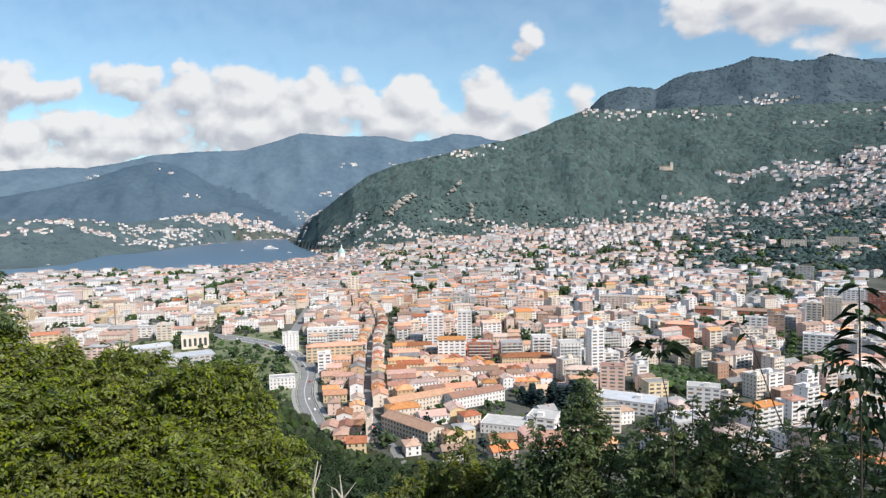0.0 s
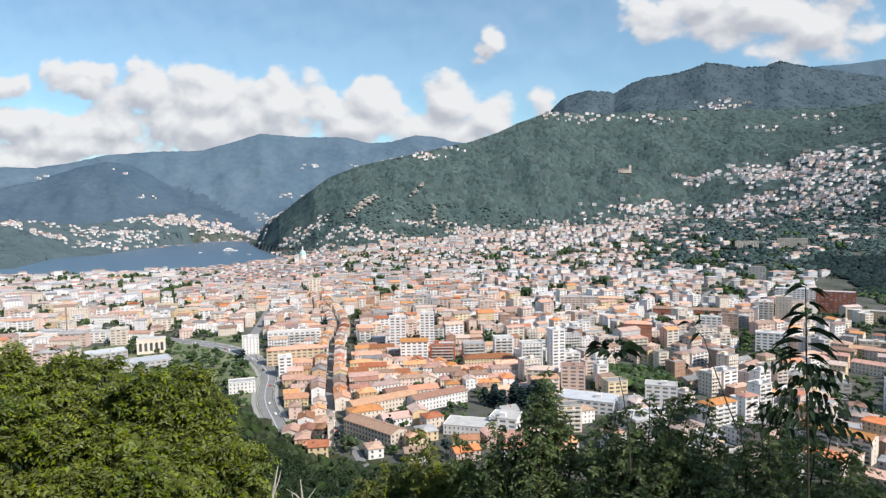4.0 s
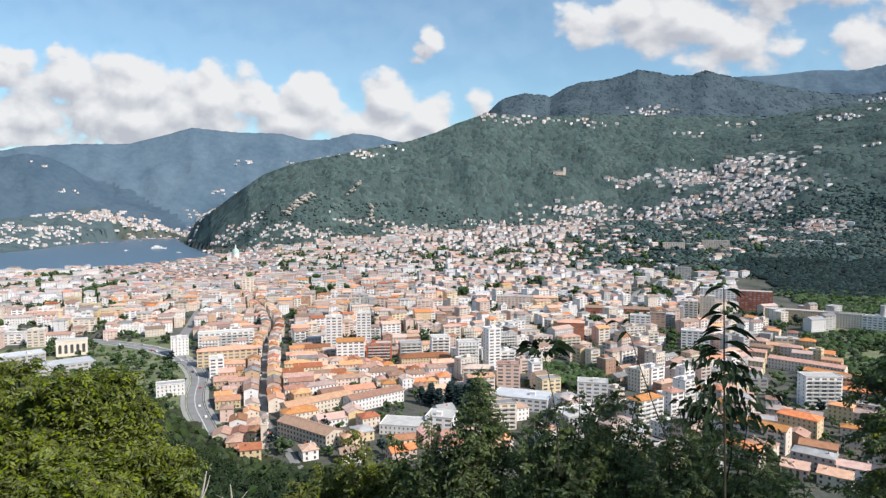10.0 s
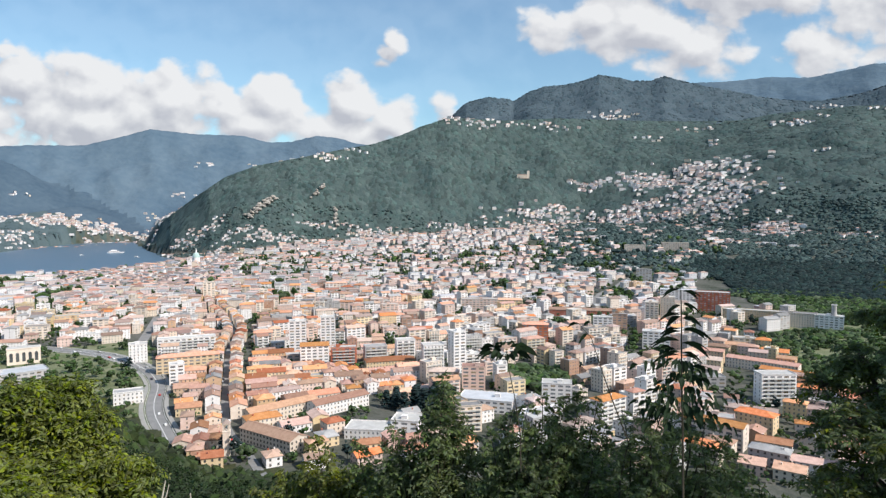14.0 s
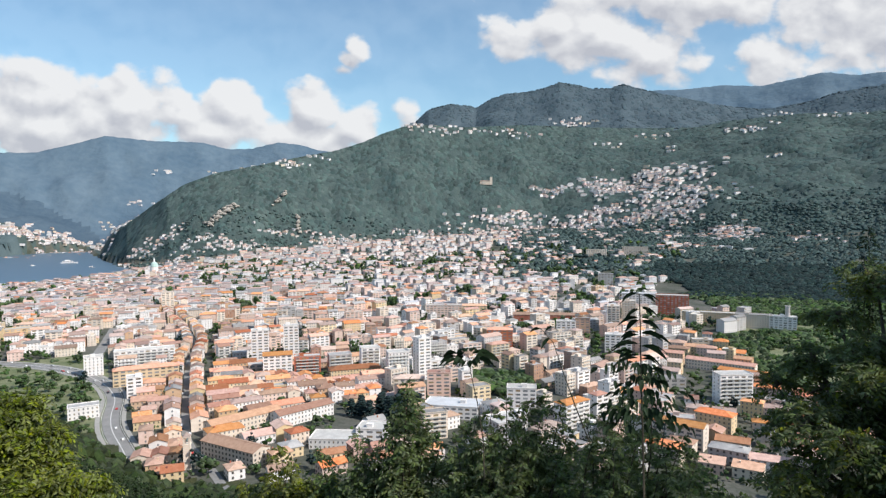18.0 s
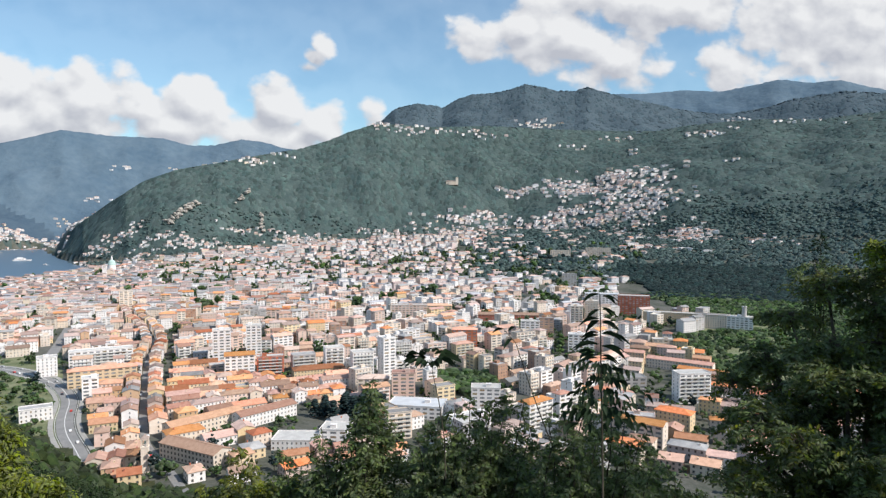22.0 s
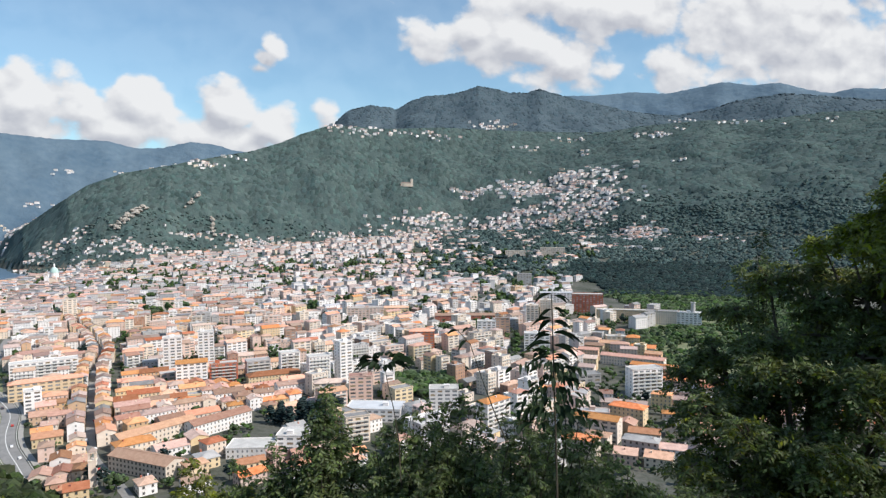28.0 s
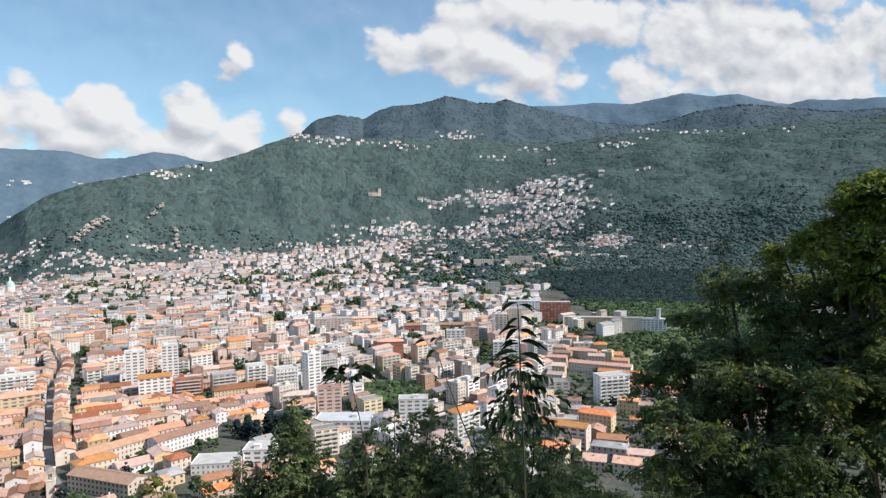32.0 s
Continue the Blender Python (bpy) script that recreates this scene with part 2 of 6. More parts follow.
TOWN_GROUND = surface("town_ground", (0.035, 0.05, 0.03), (0.15, 0.145, 0.13), 40, 0.95, 0.3, fine=9)
MEADOW = surface("rough_meadow", (0.07, 0.11, 0.040), (0.26, 0.26, 0.16), 18, 0.95, 0.5, fine=9)
# distance haze over the mountainside put into a blue-grey base colour
WOOD_FLOOR = surface("hazed_mountainside", (0.046, 0.072, 0.072), (0.084, 0.118, 0.108), 60, 0.95, 0.4, fine=7)
# far range: haze painted as a pale blue base colour
FAR_WOOD = surface("hazed_far_woods", (0.080, 0.127, 0.176), (0.136, 0.188, 0.232), 380, 1.0, 0.25, fine=9, spec=0.0)
# darker copy for the front ridge: cloud shade and thinner haze as colour
RIDGE_WOOD = surface("shaded_ridge_woods_in_haze", (0.060, 0.096, 0.136), (0.100, 0.142, 0.180), 260, 1.0, 0.25, fine=9, spec=0.0)
# summit: cloud shadow and haze put into a darker, bluer base colour
SUMMIT_WOOD = surface("shaded_summit_woods_in_haze", (0.052, 0.079, 0.097), (0.084, 0.116, 0.134), 90, 0.95, 0.15, "island", 0.1, fine=9, spec=0.1)
# far shore: haze put into the base colour of ground and trees
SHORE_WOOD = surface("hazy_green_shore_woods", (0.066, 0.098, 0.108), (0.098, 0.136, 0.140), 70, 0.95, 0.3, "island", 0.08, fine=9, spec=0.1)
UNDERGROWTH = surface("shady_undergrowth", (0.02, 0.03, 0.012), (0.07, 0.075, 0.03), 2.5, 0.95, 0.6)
# same haze tint in the tree crowns, also for trees behind the town
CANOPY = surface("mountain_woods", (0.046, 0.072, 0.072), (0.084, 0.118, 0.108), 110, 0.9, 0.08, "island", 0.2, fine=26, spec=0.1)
TOWN_LEAF = surface("town_tree_leaves", (0.032, 0.058, 0.024), (0.078, 0.115, 0.046), 3, 0.8, 0.4, "island", 0.3, spec=0.15)
# park: cloud shadow put into the base colour; also dark cedar foliage
DARK_WOODS = surface("cloud_shaded_park_and_cedar_leaves", (0.015, 0.028, 0.030), (0.032, 0.052, 0.048), 20, 0.9, 0.4, "island", 0.25, spec=0.1)
# shade on the near slope put into a dark leaf colour
SLOPE_LEAF = surface("shade_darkened_slope_leaves", (0.020, 0.032, 0.015), (0.050, 0.066, 0.030), 3, 0.9, 0.5, "island", 0.3, spec=0.1)
BARK = surface("grey_brown_bark", (0.06, 0.05, 0.04), (0.14, 0.115, 0.09), 0.2, 0.95, 0.8)
DEAD = surface("bleached_dead_wood", (0.34, 0.31, 0.26), (0.52, 0.48, 0.41), 0.2, 0.9, 0.6)
# leaf tones carry sun and shade: SUNNY lighter and yellower, SCRUB darkened
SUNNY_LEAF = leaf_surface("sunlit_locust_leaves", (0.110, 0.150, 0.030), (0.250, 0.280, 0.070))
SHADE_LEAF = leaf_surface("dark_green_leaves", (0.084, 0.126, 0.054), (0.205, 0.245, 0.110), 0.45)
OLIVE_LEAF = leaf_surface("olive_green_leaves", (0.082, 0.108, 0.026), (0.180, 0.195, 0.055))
SCRUB_LEAF = leaf_surface("shade_darkened_scrub_leaves", (0.016, 0.030, 0.014), (0.045, 0.068, 0.030), 0.2)
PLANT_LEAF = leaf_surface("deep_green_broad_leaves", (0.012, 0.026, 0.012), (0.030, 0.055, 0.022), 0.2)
STEM = surface("thin_dark_stems", (0.03, 0.028, 0.02), (0.07, 0.06, 0.04), 0.1, 0.9, 0.3)
DOME = surface("pale_green_copper", (0.36, 0.52, 0.48), (0.52, 0.66, 0.61), 5, 0.7, 0.2)
ROCK = surface("bare_rock", (0.28, 0.25, 0.22), (0.46, 0.42, 0.37), 14, 0.95, 0.8)


def lake_surface():
    m = bpy.data.materials.new("lake_water")
    m.use_nodes = True
    n, l = m.node_tree.nodes, m.node_tree.links
    bsdf = n["Principled BSDF"]
    bsdf.inputs["Base Color"].default_value = (0.085, 0.145, 0.21, 1)
    bsdf.inputs["Roughness"].default_value = 0.32
    bsdf.inputs["Specular IOR Level"].default_value = 0.3
    at, rip, bm = n.new("ShaderNodeNewGeometry"), n.new("ShaderNodeTexNoise"), n.new("ShaderNodeBump")
    rip.inputs["Scale"].default_value, rip.inputs["Detail"].default_value = 0.12, 5
    bm.inputs["Strength"].default_value, bm.inputs["Distance"].default_value = 0.6, 0.6
    l.new(at.outputs["Position"], rip.inputs["Vector"]), l.new(rip.outputs["Fac"], bm.inputs["Height"]), l.new(bm.outputs[0], bsdf.inputs["Normal"])
    return m


WATER = lake_surface()


# ---- the lie of the land ----
def smooth(s):
    s = np.clip(s, 0, 1)
    return s * s * (3 - 2 * s)


def waves(x, y, size, seed):
    """A gentle unevenness of about -1 to 1, made of a few crossing waves."""
    rs = np.random.RandomState(seed)
    total = np.zeros_like(x)
    for k in range(9):
        a, ph = rs.uniform(0, 6.283, 2)
        s = size * (0.35 + 0.9 * rs.rand())
        total = total + np.sin((x * np.cos(a) + y * np.sin(a)) * 6.283 / s + ph)
    return total / 4.5


# ridges as seen round the compass: headings, their rise in degrees, distance, distance of the foot
RIDGES = [
    # the wooded mountain over the town, down to the lake
    ((-27, -25.9, -24.6, -23.1, -20.7, -18.2, -15.2, -10.8, -8.3, -5.9, -4.2, -1.7, 3, 8, 14, 20, 26, 60),
     (-3.2, -1.3, -0.3, 0.9, 2.6, 3.6, 4.2, 5.15, 5.6, 6.35, 7.1, 7.9, 7.6, 7.7, 7.3, 7.0, 6.8, 6.8),
     ((-27, -25, -22, -15, -5, 5, 20, 60), (3250, 2850, 2650, 2650, 2850, 3000, 3200, 3200)), ((-27, -25, -22, -18, -10, 0, 10, 20, 60), (3000, 2480, 2300, 2220, 2270, 2360, 2400, 2200, 2200)), 21),
    # the summit ridge behind it
    ((-3, -1.2, -0.2, 1.7, 3.5, 3.9, 5.2, 6.5, 8.2, 9.9, 11.1, 12.7, 13.8, 15.3, 16.4, 17.9, 19.6, 24, 30, 60),
     (6.0, 8.3, 9.2, 9.65, 9.45, 9.25, 10.0, 10.4, 10.5, 10.8, 11.2, 10.9, 10.6, 10.5, 10.8, 10.3, 9.8, 8.6, 7.5, 7.0),
     ((-3, 60), (3650, 3650)), ((-3, 60), (2900, 2900)), 230),
    # the front hill on the far right
    ((14, 18, 24.6, 29.9, 34, 37.9, 42, 50, 60), (5, 6.4, 7.3, 7.5, 7.2, 7.5, 7.3, 7.6, 7.5),
     ((14, 60), (3150, 3000)), ((14, 24, 60), (2350, 2150, 2000)), 70),
    # the dark ridge and the last range on the right
    ((16, 18.6, 22.3, 27.7, 30.3, 32, 35.6, 38.9, 42, 60), (8, 8.8, 8.2, 8.1, 8.4, 8.9, 9.2, 8.6, 8.0, 7.6),
     ((16, 60), (4000, 4000)), ((16, 60), (3300, 3300)), 300),
    ((12, 18.6, 20.9, 24.2, 26.9, 29, 31.1, 33.2, 35.2, 36.7, 38.6, 40, 42, 50, 60),
     (9.5, 10.2, 10.1, 10.2, 9.9, 10.2, 10.5, 10.05, 10.05, 9.5, 8.9, 9.1, 8.9, 8.4, 8),
     ((12, 60), (4700, 4700)), ((12, 60), (4100, 4100)), 500),
    # the mountains beyond the lake
    ((-70, -48.2, -44.7, -42.8, -40.4, -38, -34.6, -31, -28.2, -26.3, -23, -19.1, -17.2, -15.2, -13.2, -11.3, -9.8, -6, 0),
     (3.2, 3.1, 3.45, 3.4, 3.85, 4.5, 4.85, 5.0, 5.85, 6.5, 6.25, 6.25, 5.75, 5.85, 6.4, 6.25, 5.8, 5.4, 5.0),
     ((-70, 0), (4780, 4780)), ((-70, 0), (4000, 4000)), 50),
    ((-70, -48.3, -42.8, -40, -38, -36.5, -35, -33.4, -31, -27), (1.0, 1.2, 2.4, 3.5, 4.0, 3.8, 3.1, 2.0, 1.0, -1.5),
     ((-70, -20), (4350, 4350)), ((-70, -20), (3700, 3850)), 20),
    # low wooded hills with a village over the far shore
    ((-80, -60, -48, -44, -40, -36, -33, -31.5, -30, -28, -26.5, -25), (1.5, 0.6, -0.5, -0.5, -1.0, -0.5, 0.1, 0.3, 0.0, -0.6, -0.9, -2.6),
     ((-80, -44, -40, -30, -25), (3100, 3200, 3600, 4150, 4150)), ((-80, -44, -40, -30, -25), (2500, 2480, 2880, 3620, 3900)), 2),
]
SHORE_NEAR = ((-70, -48.6, -45, -41.2, -37.1, -32.7, -29.5, -26.2, -24.4), (1990, 1974, 1941, 1913, 1859, 1885, 1947, 2067, 2330))
SHORE_FAR = ((-70, -46.5, -44.3, -42.7, -41.9, -39.1, -37, -34.9, -31.7, -28, -27.1, -25.9, -24.4), (2300, 2300, 2346, 2580, 2755, 2838, 3014, 3334, 3708, 3847, 3223, 2540, 2330))


def polar(x, y):
    return np.hypot(x, y), np.degrees(np.arctan2(x, y))


def own_hill(x, y):
    """The hill on which the camera stands: steep at first, then down to the first houses."""
    r, az = polar(x, y)
    foot = np.interp(az, (-180, -90, -50, -40, -31, -27, -23, -18, 0, 30, 50, 90, 180), (9000, 2500, 900, 760, 620, 500, 425, 400, 370, 370, 430, 2500, 9000))
    top = 158.3 - 0.5 * np.minimum(r, 40) * smooth((110 - np.abs(az)) / 30)
    down = top * np.maximum(0, 1 - np.maximum(r - 40, 0) / (foot - 40)) ** 1.08
    back = 158.3 + 60 * smooth(r / 900) + 6 * waves(x, y, 300, 5)
    w = smooth((np.abs(az) - 80) / 40)
    return down * (1 - w) + back * w - 0.5 * (down <= 0)


def land(x, y):
    x, y = np.asarray(x, float), np.asarray(y, float)
    r, az = polar(x, y)
    front = smooth((95 - np.abs(az)) / 20)
    z = smooth((r - 1300) / 1100) * np.interp(az, (-26, -15, 0, 10, 60), (0, 45, 80, 105, 105)) * front
    z = np.maximum(z, own_hill(x, y))
    rough = 0.6 * waves(x, y, 420, 2) + 0.25 * waves(x, y, 170, 3)
    for heads, rise, far, foot, z0 in RIDGES:
        r1, r0 = np.interp(az, *far), np.interp(az, *foot)
        top = 167 + r1 * np.tan(np.radians(np.interp(az, heads, rise)))
        inside = smooth((az - heads[0] + 0.5) / 1.0) * smooth((heads[-1] + 12 - az) / 12)
        s = (r - r0) / (r1 - r0)
        up = np.clip(s, 0, 1)
        h = z0 + (top - z0) * up ** 0.94 + rough * (26 if r1.max() < 4200 else 38) * np.sin(up * 3.14159) - np.maximum(s - 1, 0) * (r1 - r0) * (0.0 if z0 == 21 else 0.3)
        h = np.where((s > 0) & (inside > 0.02), z0 * (1 - inside) + h * inside, -50)
        z = np.maximum(z, h)
    near, far_shore = np.interp(az, *SHORE_NEAR), np.interp(az, *SHORE_FAR)
    wet = smooth((r - near) / 25) * smooth((far_shore - r) / 25) * (az < -24.4) * (az > -70)
    return z * (1 - wet) - 9 * wet


def land_at(x, y):
    return float(land(np.array([x]), np.array([y]))[0])


# ---- mesh helpers ----
def mesh_of(name, verts, faces, mats, slots=None, shaded=False):
    me = bpy.data.meshes.new(name)
    me.from_pydata(verts, [], faces)
    for m in mats if isinstance(mats, (list, tuple)) else [mats]:
        me.materials.append(m)
    if slots is not None:
        me.polygons.foreach_set("material_index", np.asarray(slots, dtype=np.int32))
    if shaded:
        me.polygons.foreach_set("use_smooth", np.ones(len(me.polygons), dtype=bool))
    me.update()
    return me


class Shape:
    """Collects corners and faces of one mesh."""

    def __init__(self):
        self.v, self.f, self.s = [], [], []

    def face(self, pts, slot=0):
        k = len(self.v)
        self.v += pts
        self.f.append(tuple(range(k, k + len(pts))))
        self.s.append(slot)

    def box(self, x0, y0, z0, x1, y1, z1, slot=0, floor=True):
        k = len(self.v)
        self.v += [(x0, y0, z0), (x1, y0, z0), (x1, y1, z0), (x0, y1, z0), (x0, y0, z1), (x1, y0, z1), (x1, y1, z1), (x0, y1, z1)]
        fs = [(4, 5, 6, 7), (0, 1, 5, 4), (1, 2, 6, 5), (2, 3, 7, 6), (3, 0, 4, 7)] + ([(3, 2, 1, 0)] if floor else [])
        self.f += [tuple(k + i for i in q) for q in fs]
        self.s += [slot] * len(fs)

    def ring(self, pts_low, pts_high, slot=0):
        k, n = len(self.v), len(pts_low)
        self.v += pts_low + pts_high
        for i in range(n):
            self.f.append((k + i, k + (i + 1) % n, k + n + (i + 1) % n, k + n + i))
            self.s.append(slot)

    def tube(self, pts, radii, sides=6, slot=0):
        """A round rod through the points."""
        k = len(self.v)
        for i, p in enumerate(pts):
            p = Vector(p)
            d = (Vector(pts[min(i + 1, len(pts) - 1)]) - Vector(pts[max(i - 1, 0)])).normalized()
            e = d.orthogonal().normalized()
            g = d.cross(e)
            for j in range(sides):
                a = 6.28318 * j / sides
                self.v.append(tuple(p + (e * math.cos(a) + g * math.sin(a)) * radii[i]))
        for i in range(len(pts) - 1):
            for j in range(sides):
                self.f.append((k + i * sides + j, k + i * sides + (j + 1) % sides, k + (i + 1) * sides + (j + 1) % sides, k + (i + 1) * sides + j))
                self.s.append(slot)
        self.f.append(tuple(k + (len(pts) - 1) * sides + j for j in range(sides)))
        self.s.append(slot)

    def mesh(self, name, mats, shaded=False):
        return mesh_of(name, self.v, self.f, mats, self.s, shaded)


def part(name, shape, mats, parent, label="", kind="", shaded=False):
    ob = new(name, shape.mesh(name, mats, shaded))
    ob.parent = parent
    return tagged(ob, label=label, kind=kind)


PHI = (1 + 5 ** 0.5) / 2
BALL_V = np.array([(-1, PHI, 0), (1, PHI, 0), (-1, -PHI, 0), (1, -PHI, 0), (0, -1, PHI), (0, 1, PHI), (0, -1, -PHI), (0, 1, -PHI), (PHI, 0, -1), (PHI, 0, 1), (-PHI, 0, -1), (-PHI, 0, 1)]) / 1.9021
BALL_F = np.array([(0, 11, 5), (0, 5, 1), (0, 1, 7), (0, 7, 10), (0, 10, 11), (1, 5, 9), (5, 11, 4), (11, 10, 2), (10, 7, 6), (7, 1, 8), (3, 9, 4), (3, 4, 2), (3, 2, 6), (3, 6, 8), (3, 8, 9), (4, 9, 5), (2, 4, 11), (6, 2, 10), (8, 6, 7), (9, 8, 1)])


def clump_mesh(name, centres, radii, mat, rs, squash=0.85, shaded=False, drape=False):
    """Many ragged clumps of leaves in one mesh."""
    n = len(centres)
    jit = rs.uniform(*((0.84, 1.16) if drape else (0.62, 1.32)), (n, 12, 1))
    v = BALL_V[None] * jit * np.asarray(radii)[:, None, None]
    v[:, :, 2] *= squash
    v = v + np.asarray(centres)[:, None, :]
    if drape:
        # the clumps lie along the slope
        rise = land(v[:, :, 0].ravel(), v[:, :, 1].ravel()).reshape(n, 12) - land(np.asarray(centres)[:, 0], np.asarray(centres)[:, 1])[:, None]
        v[:, :, 2] += rise
    f = BALL_F[None] + (np.arange(n) * 12)[:, None, None]
    return mesh_of(name, v.reshape(-1, 3), f.reshape(-1, 3), mat, None, shaded)


def leaf_mesh(name, centres, size, mat, rs, long=1.9, droop=0.3):
    """Single leaves, each a folded blade of four corners, about the given points."""
    n = len(centres)
    d = rs.normal(size=(n, 3))
    d[:, 2] = d[:, 2] * 0.6 - droop
    d /= np.linalg.norm(d, axis=1)[:, None]
    e = np.cross(d, rs.normal(size=(n, 3)))
    e /= np.linalg.norm(e, axis=1)[:, None] + 1e-9
    up = np.cross(d, e)
    s = (size * rs.uniform(0.6, 1.35, n))[:, None]
    c = np.asarray(centres)
    v = np.stack([c - d * s * long / 2, c + e * s / 2 + up * s * 0.12, c + d * s * long / 2 - up * s * 0.15, c - e * s / 2 + up * s * 0.12], 1)
    k = np.arange(n) * 4
    f = np.concatenate([np.stack([k, k + 1, k + 2], 1), np.stack([k, k + 2, k + 3], 1)])
    return mesh_of(name, v.reshape(-1, 3), f, mat)


# ---- ground: one sheet from the hilltop to the mountains ----
def ground_sheet():
    heads = np.concatenate([np.arange(-180, -62, 4.0), np.arange(-62, 62, 0.3), np.arange(62, 180, 4.0)])
    rings = np.concatenate([(0.01, 0.2), np.arange(0.5, 12, 1.5), np.arange(12, 60, 6), np.arange(60, 480, 14), np.arange(480, 2200, 36), np.arange(2200, 3900, 26), np.arange(3900, 4901, 36)])
    az, r = np.meshgrid(np.radians(heads), rings)
    x, y = r * np.sin(az), r * np.cos(az)
    z = land(x, y)
    z = z + np.where(r > 2300, waves(x, y, 60, 9) * 3.5 * (z > 40), 0)
    n, m = len(heads), len(rings)
    i, j = np.meshgrid(np.arange(n), np.arange(m - 1))
    k = j * n + i
    right = j * n + (i + 1) % n
    f = np.stack([k, right, right + n, k + n], -1).reshape(-1, 4)
    rc, zc = r[:-1].reshape(-1), z[:-1].reshape(-1)
    azc = np.degrees(az[:-1].reshape(-1))
    xc, yc = x[:-1].reshape(-1), y[:-1].reshape(-1)
    hill = own_hill(xc, yc) > 0.5
    town = smooth((rc - 1300) / 1100) * np.interp(azc, (-26, -15, 0, 10, 60), (0, 45, 80, 105, 105))
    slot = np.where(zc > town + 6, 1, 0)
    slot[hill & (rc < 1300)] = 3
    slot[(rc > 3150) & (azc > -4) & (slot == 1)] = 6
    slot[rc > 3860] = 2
    # front ridge, cut off by its rise from the viewpoint, takes the darker copy
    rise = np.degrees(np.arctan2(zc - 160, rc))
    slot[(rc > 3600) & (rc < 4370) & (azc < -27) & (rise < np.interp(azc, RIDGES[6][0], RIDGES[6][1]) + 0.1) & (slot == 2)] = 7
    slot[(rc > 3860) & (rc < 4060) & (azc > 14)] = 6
    slot[(slot == 0) & (azc > -41) & (azc < -26.8) & (rc > 480) & (rc < 850)] = 4
    slot[(slot == 0) & (azc > 25) & (rc > 660) & (rc < 1300)] = 4
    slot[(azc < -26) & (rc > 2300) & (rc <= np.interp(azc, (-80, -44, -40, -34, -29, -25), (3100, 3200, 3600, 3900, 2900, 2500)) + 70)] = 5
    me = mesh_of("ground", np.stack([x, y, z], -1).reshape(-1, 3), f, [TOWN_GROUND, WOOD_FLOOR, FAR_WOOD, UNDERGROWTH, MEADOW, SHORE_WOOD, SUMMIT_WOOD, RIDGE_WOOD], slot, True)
    return tagged(new("ground", me), "ground from wooded hillside over town to mountains", "ground", kind="structure")


ground = ground_sheet()


def lake():
    s = Shape()
    heads = np.arange(-69, -24.5, 0.75)
    near, far = np.interp(heads, *SHORE_NEAR) - 30, np.interp(heads, *SHORE_FAR) + 40
    a = [(r * math.sin(radians(h)), r * math.cos(radians(h)), -2.0) for h, r in zip(heads, near)]
    b = [(r * math.sin(radians(h)), r * math.cos(radians(h)), -2.0) for h, r in zip(heads, far)]
    for i in range(len(heads) - 1):
        s.face([a[i], a[i + 1], b[i + 1], b[i]])
    return tagged(new("water", s.mesh("water", WATER)), "blue-grey lake with light ripples", "lake", kind="structure")


lake()


def ribbon(name, pts, width, mat, label, category, lift=0.25, kind="structure"):
    """A road surface along a line, a slab with a kerb's edge."""
    s = Shape()
    fine = []
    for (x0, y0), (x1, y1) in zip(pts, pts[1:]):
        steps = max(1, int(math.hypot(x1 - x0, y1 - y0) / 12))
        fine += [(x0 + (x1 - x0) * k / steps, y0 + (y1 - y0) * k / steps) for k in range(steps)]
    fine.append(pts[-1])
    # rounded bends
    for _ in range(2):
        fine = [fine[0]] + [((p[0] + 2 * q[0] + u[0]) / 4, (p[1] + 2 * q[1] + u[1]) / 4) for p, q, u in zip(fine, fine[1:], fine[2:])] + [fine[-1]]
    left, right = [], []
    for i, p in enumerate(fine):
        q0, q1 = fine[max(i - 1, 0)], fine[min(i + 1, len(fine) - 1)]
        dx, dy = q1[0] - q0[0], q1[1] - q0[1]
        d = math.hypot(dx, dy)
        nx, ny = -dy / d * width / 2, dx / d * width / 2
        z = max(land_at(p[0], p[1]), 0) + lift
        left.append((p[0] + nx, p[1] + ny, z)), right.append((p[0] - nx, p[1] - ny, z))
    for i in range(len(fine) - 1):
        s.face([left[i], right[i], right[i + 1], left[i + 1]])
        for side in (left, right):
            s.face([side[i], side[i + 1], (*side[i + 1][:2], side[i + 1][2] - 0.6), (*side[i][:2], side[i][2] - 0.6)])
    return tagged(new(name, s.mesh(name, mat)), label, category, kind=kind)


STREET = [(-120, 372), (-141, 408), (-176, 459), (-199, 516), (-233, 610), (-270, 713), (-299, 818), (-345, 920), (-395, 1008), (-445, 1110), (-500, 1230), (-560, 1360)]
BYPASS = [(-205, 430), (-224, 460), (-242, 485), (-261, 521), (-283, 577), (-311, 620), (-350, 662), (-398, 697), (-447, 718), (-520, 735), (-640, 790)]
CROSSING = [(-350, 662), (-385, 735), (-420, 830), (-470, 960)]
AVENUE = [(205, 1100), (255, 1250), (330, 1400), (420, 1550)]
ribbon("road", STREET, 6, ROADWAY, "straight narrow town street between old houses", "street")
ribbon("road", BYPASS, 12, ROADWAY, "curving two-lane road along a meadow", "road", 0.3)
ribbon("road", CROSSING, 12, ROADWAY, "side road leading into the old town", "road", 0.2)
ribbon("road", AVENUE, 14, ROADWAY, "long avenue through the apartment blocks", "road", 0.2)


def shifted(pts, off):
    """The line moved sideways."""
    out = []
    for i, p in enumerate(pts):
        q0, q1 = pts[max(i - 1, 0)], pts[min(i + 1, len(pts) - 1)]
        d = math.hypot(q1[0] - q0[0], q1[1] - q0[1])
        out.append((p[0] - (q1[1] - q0[1]) / d * off, p[1] + (q1[0] - q0[0]) / d * off))
    return out


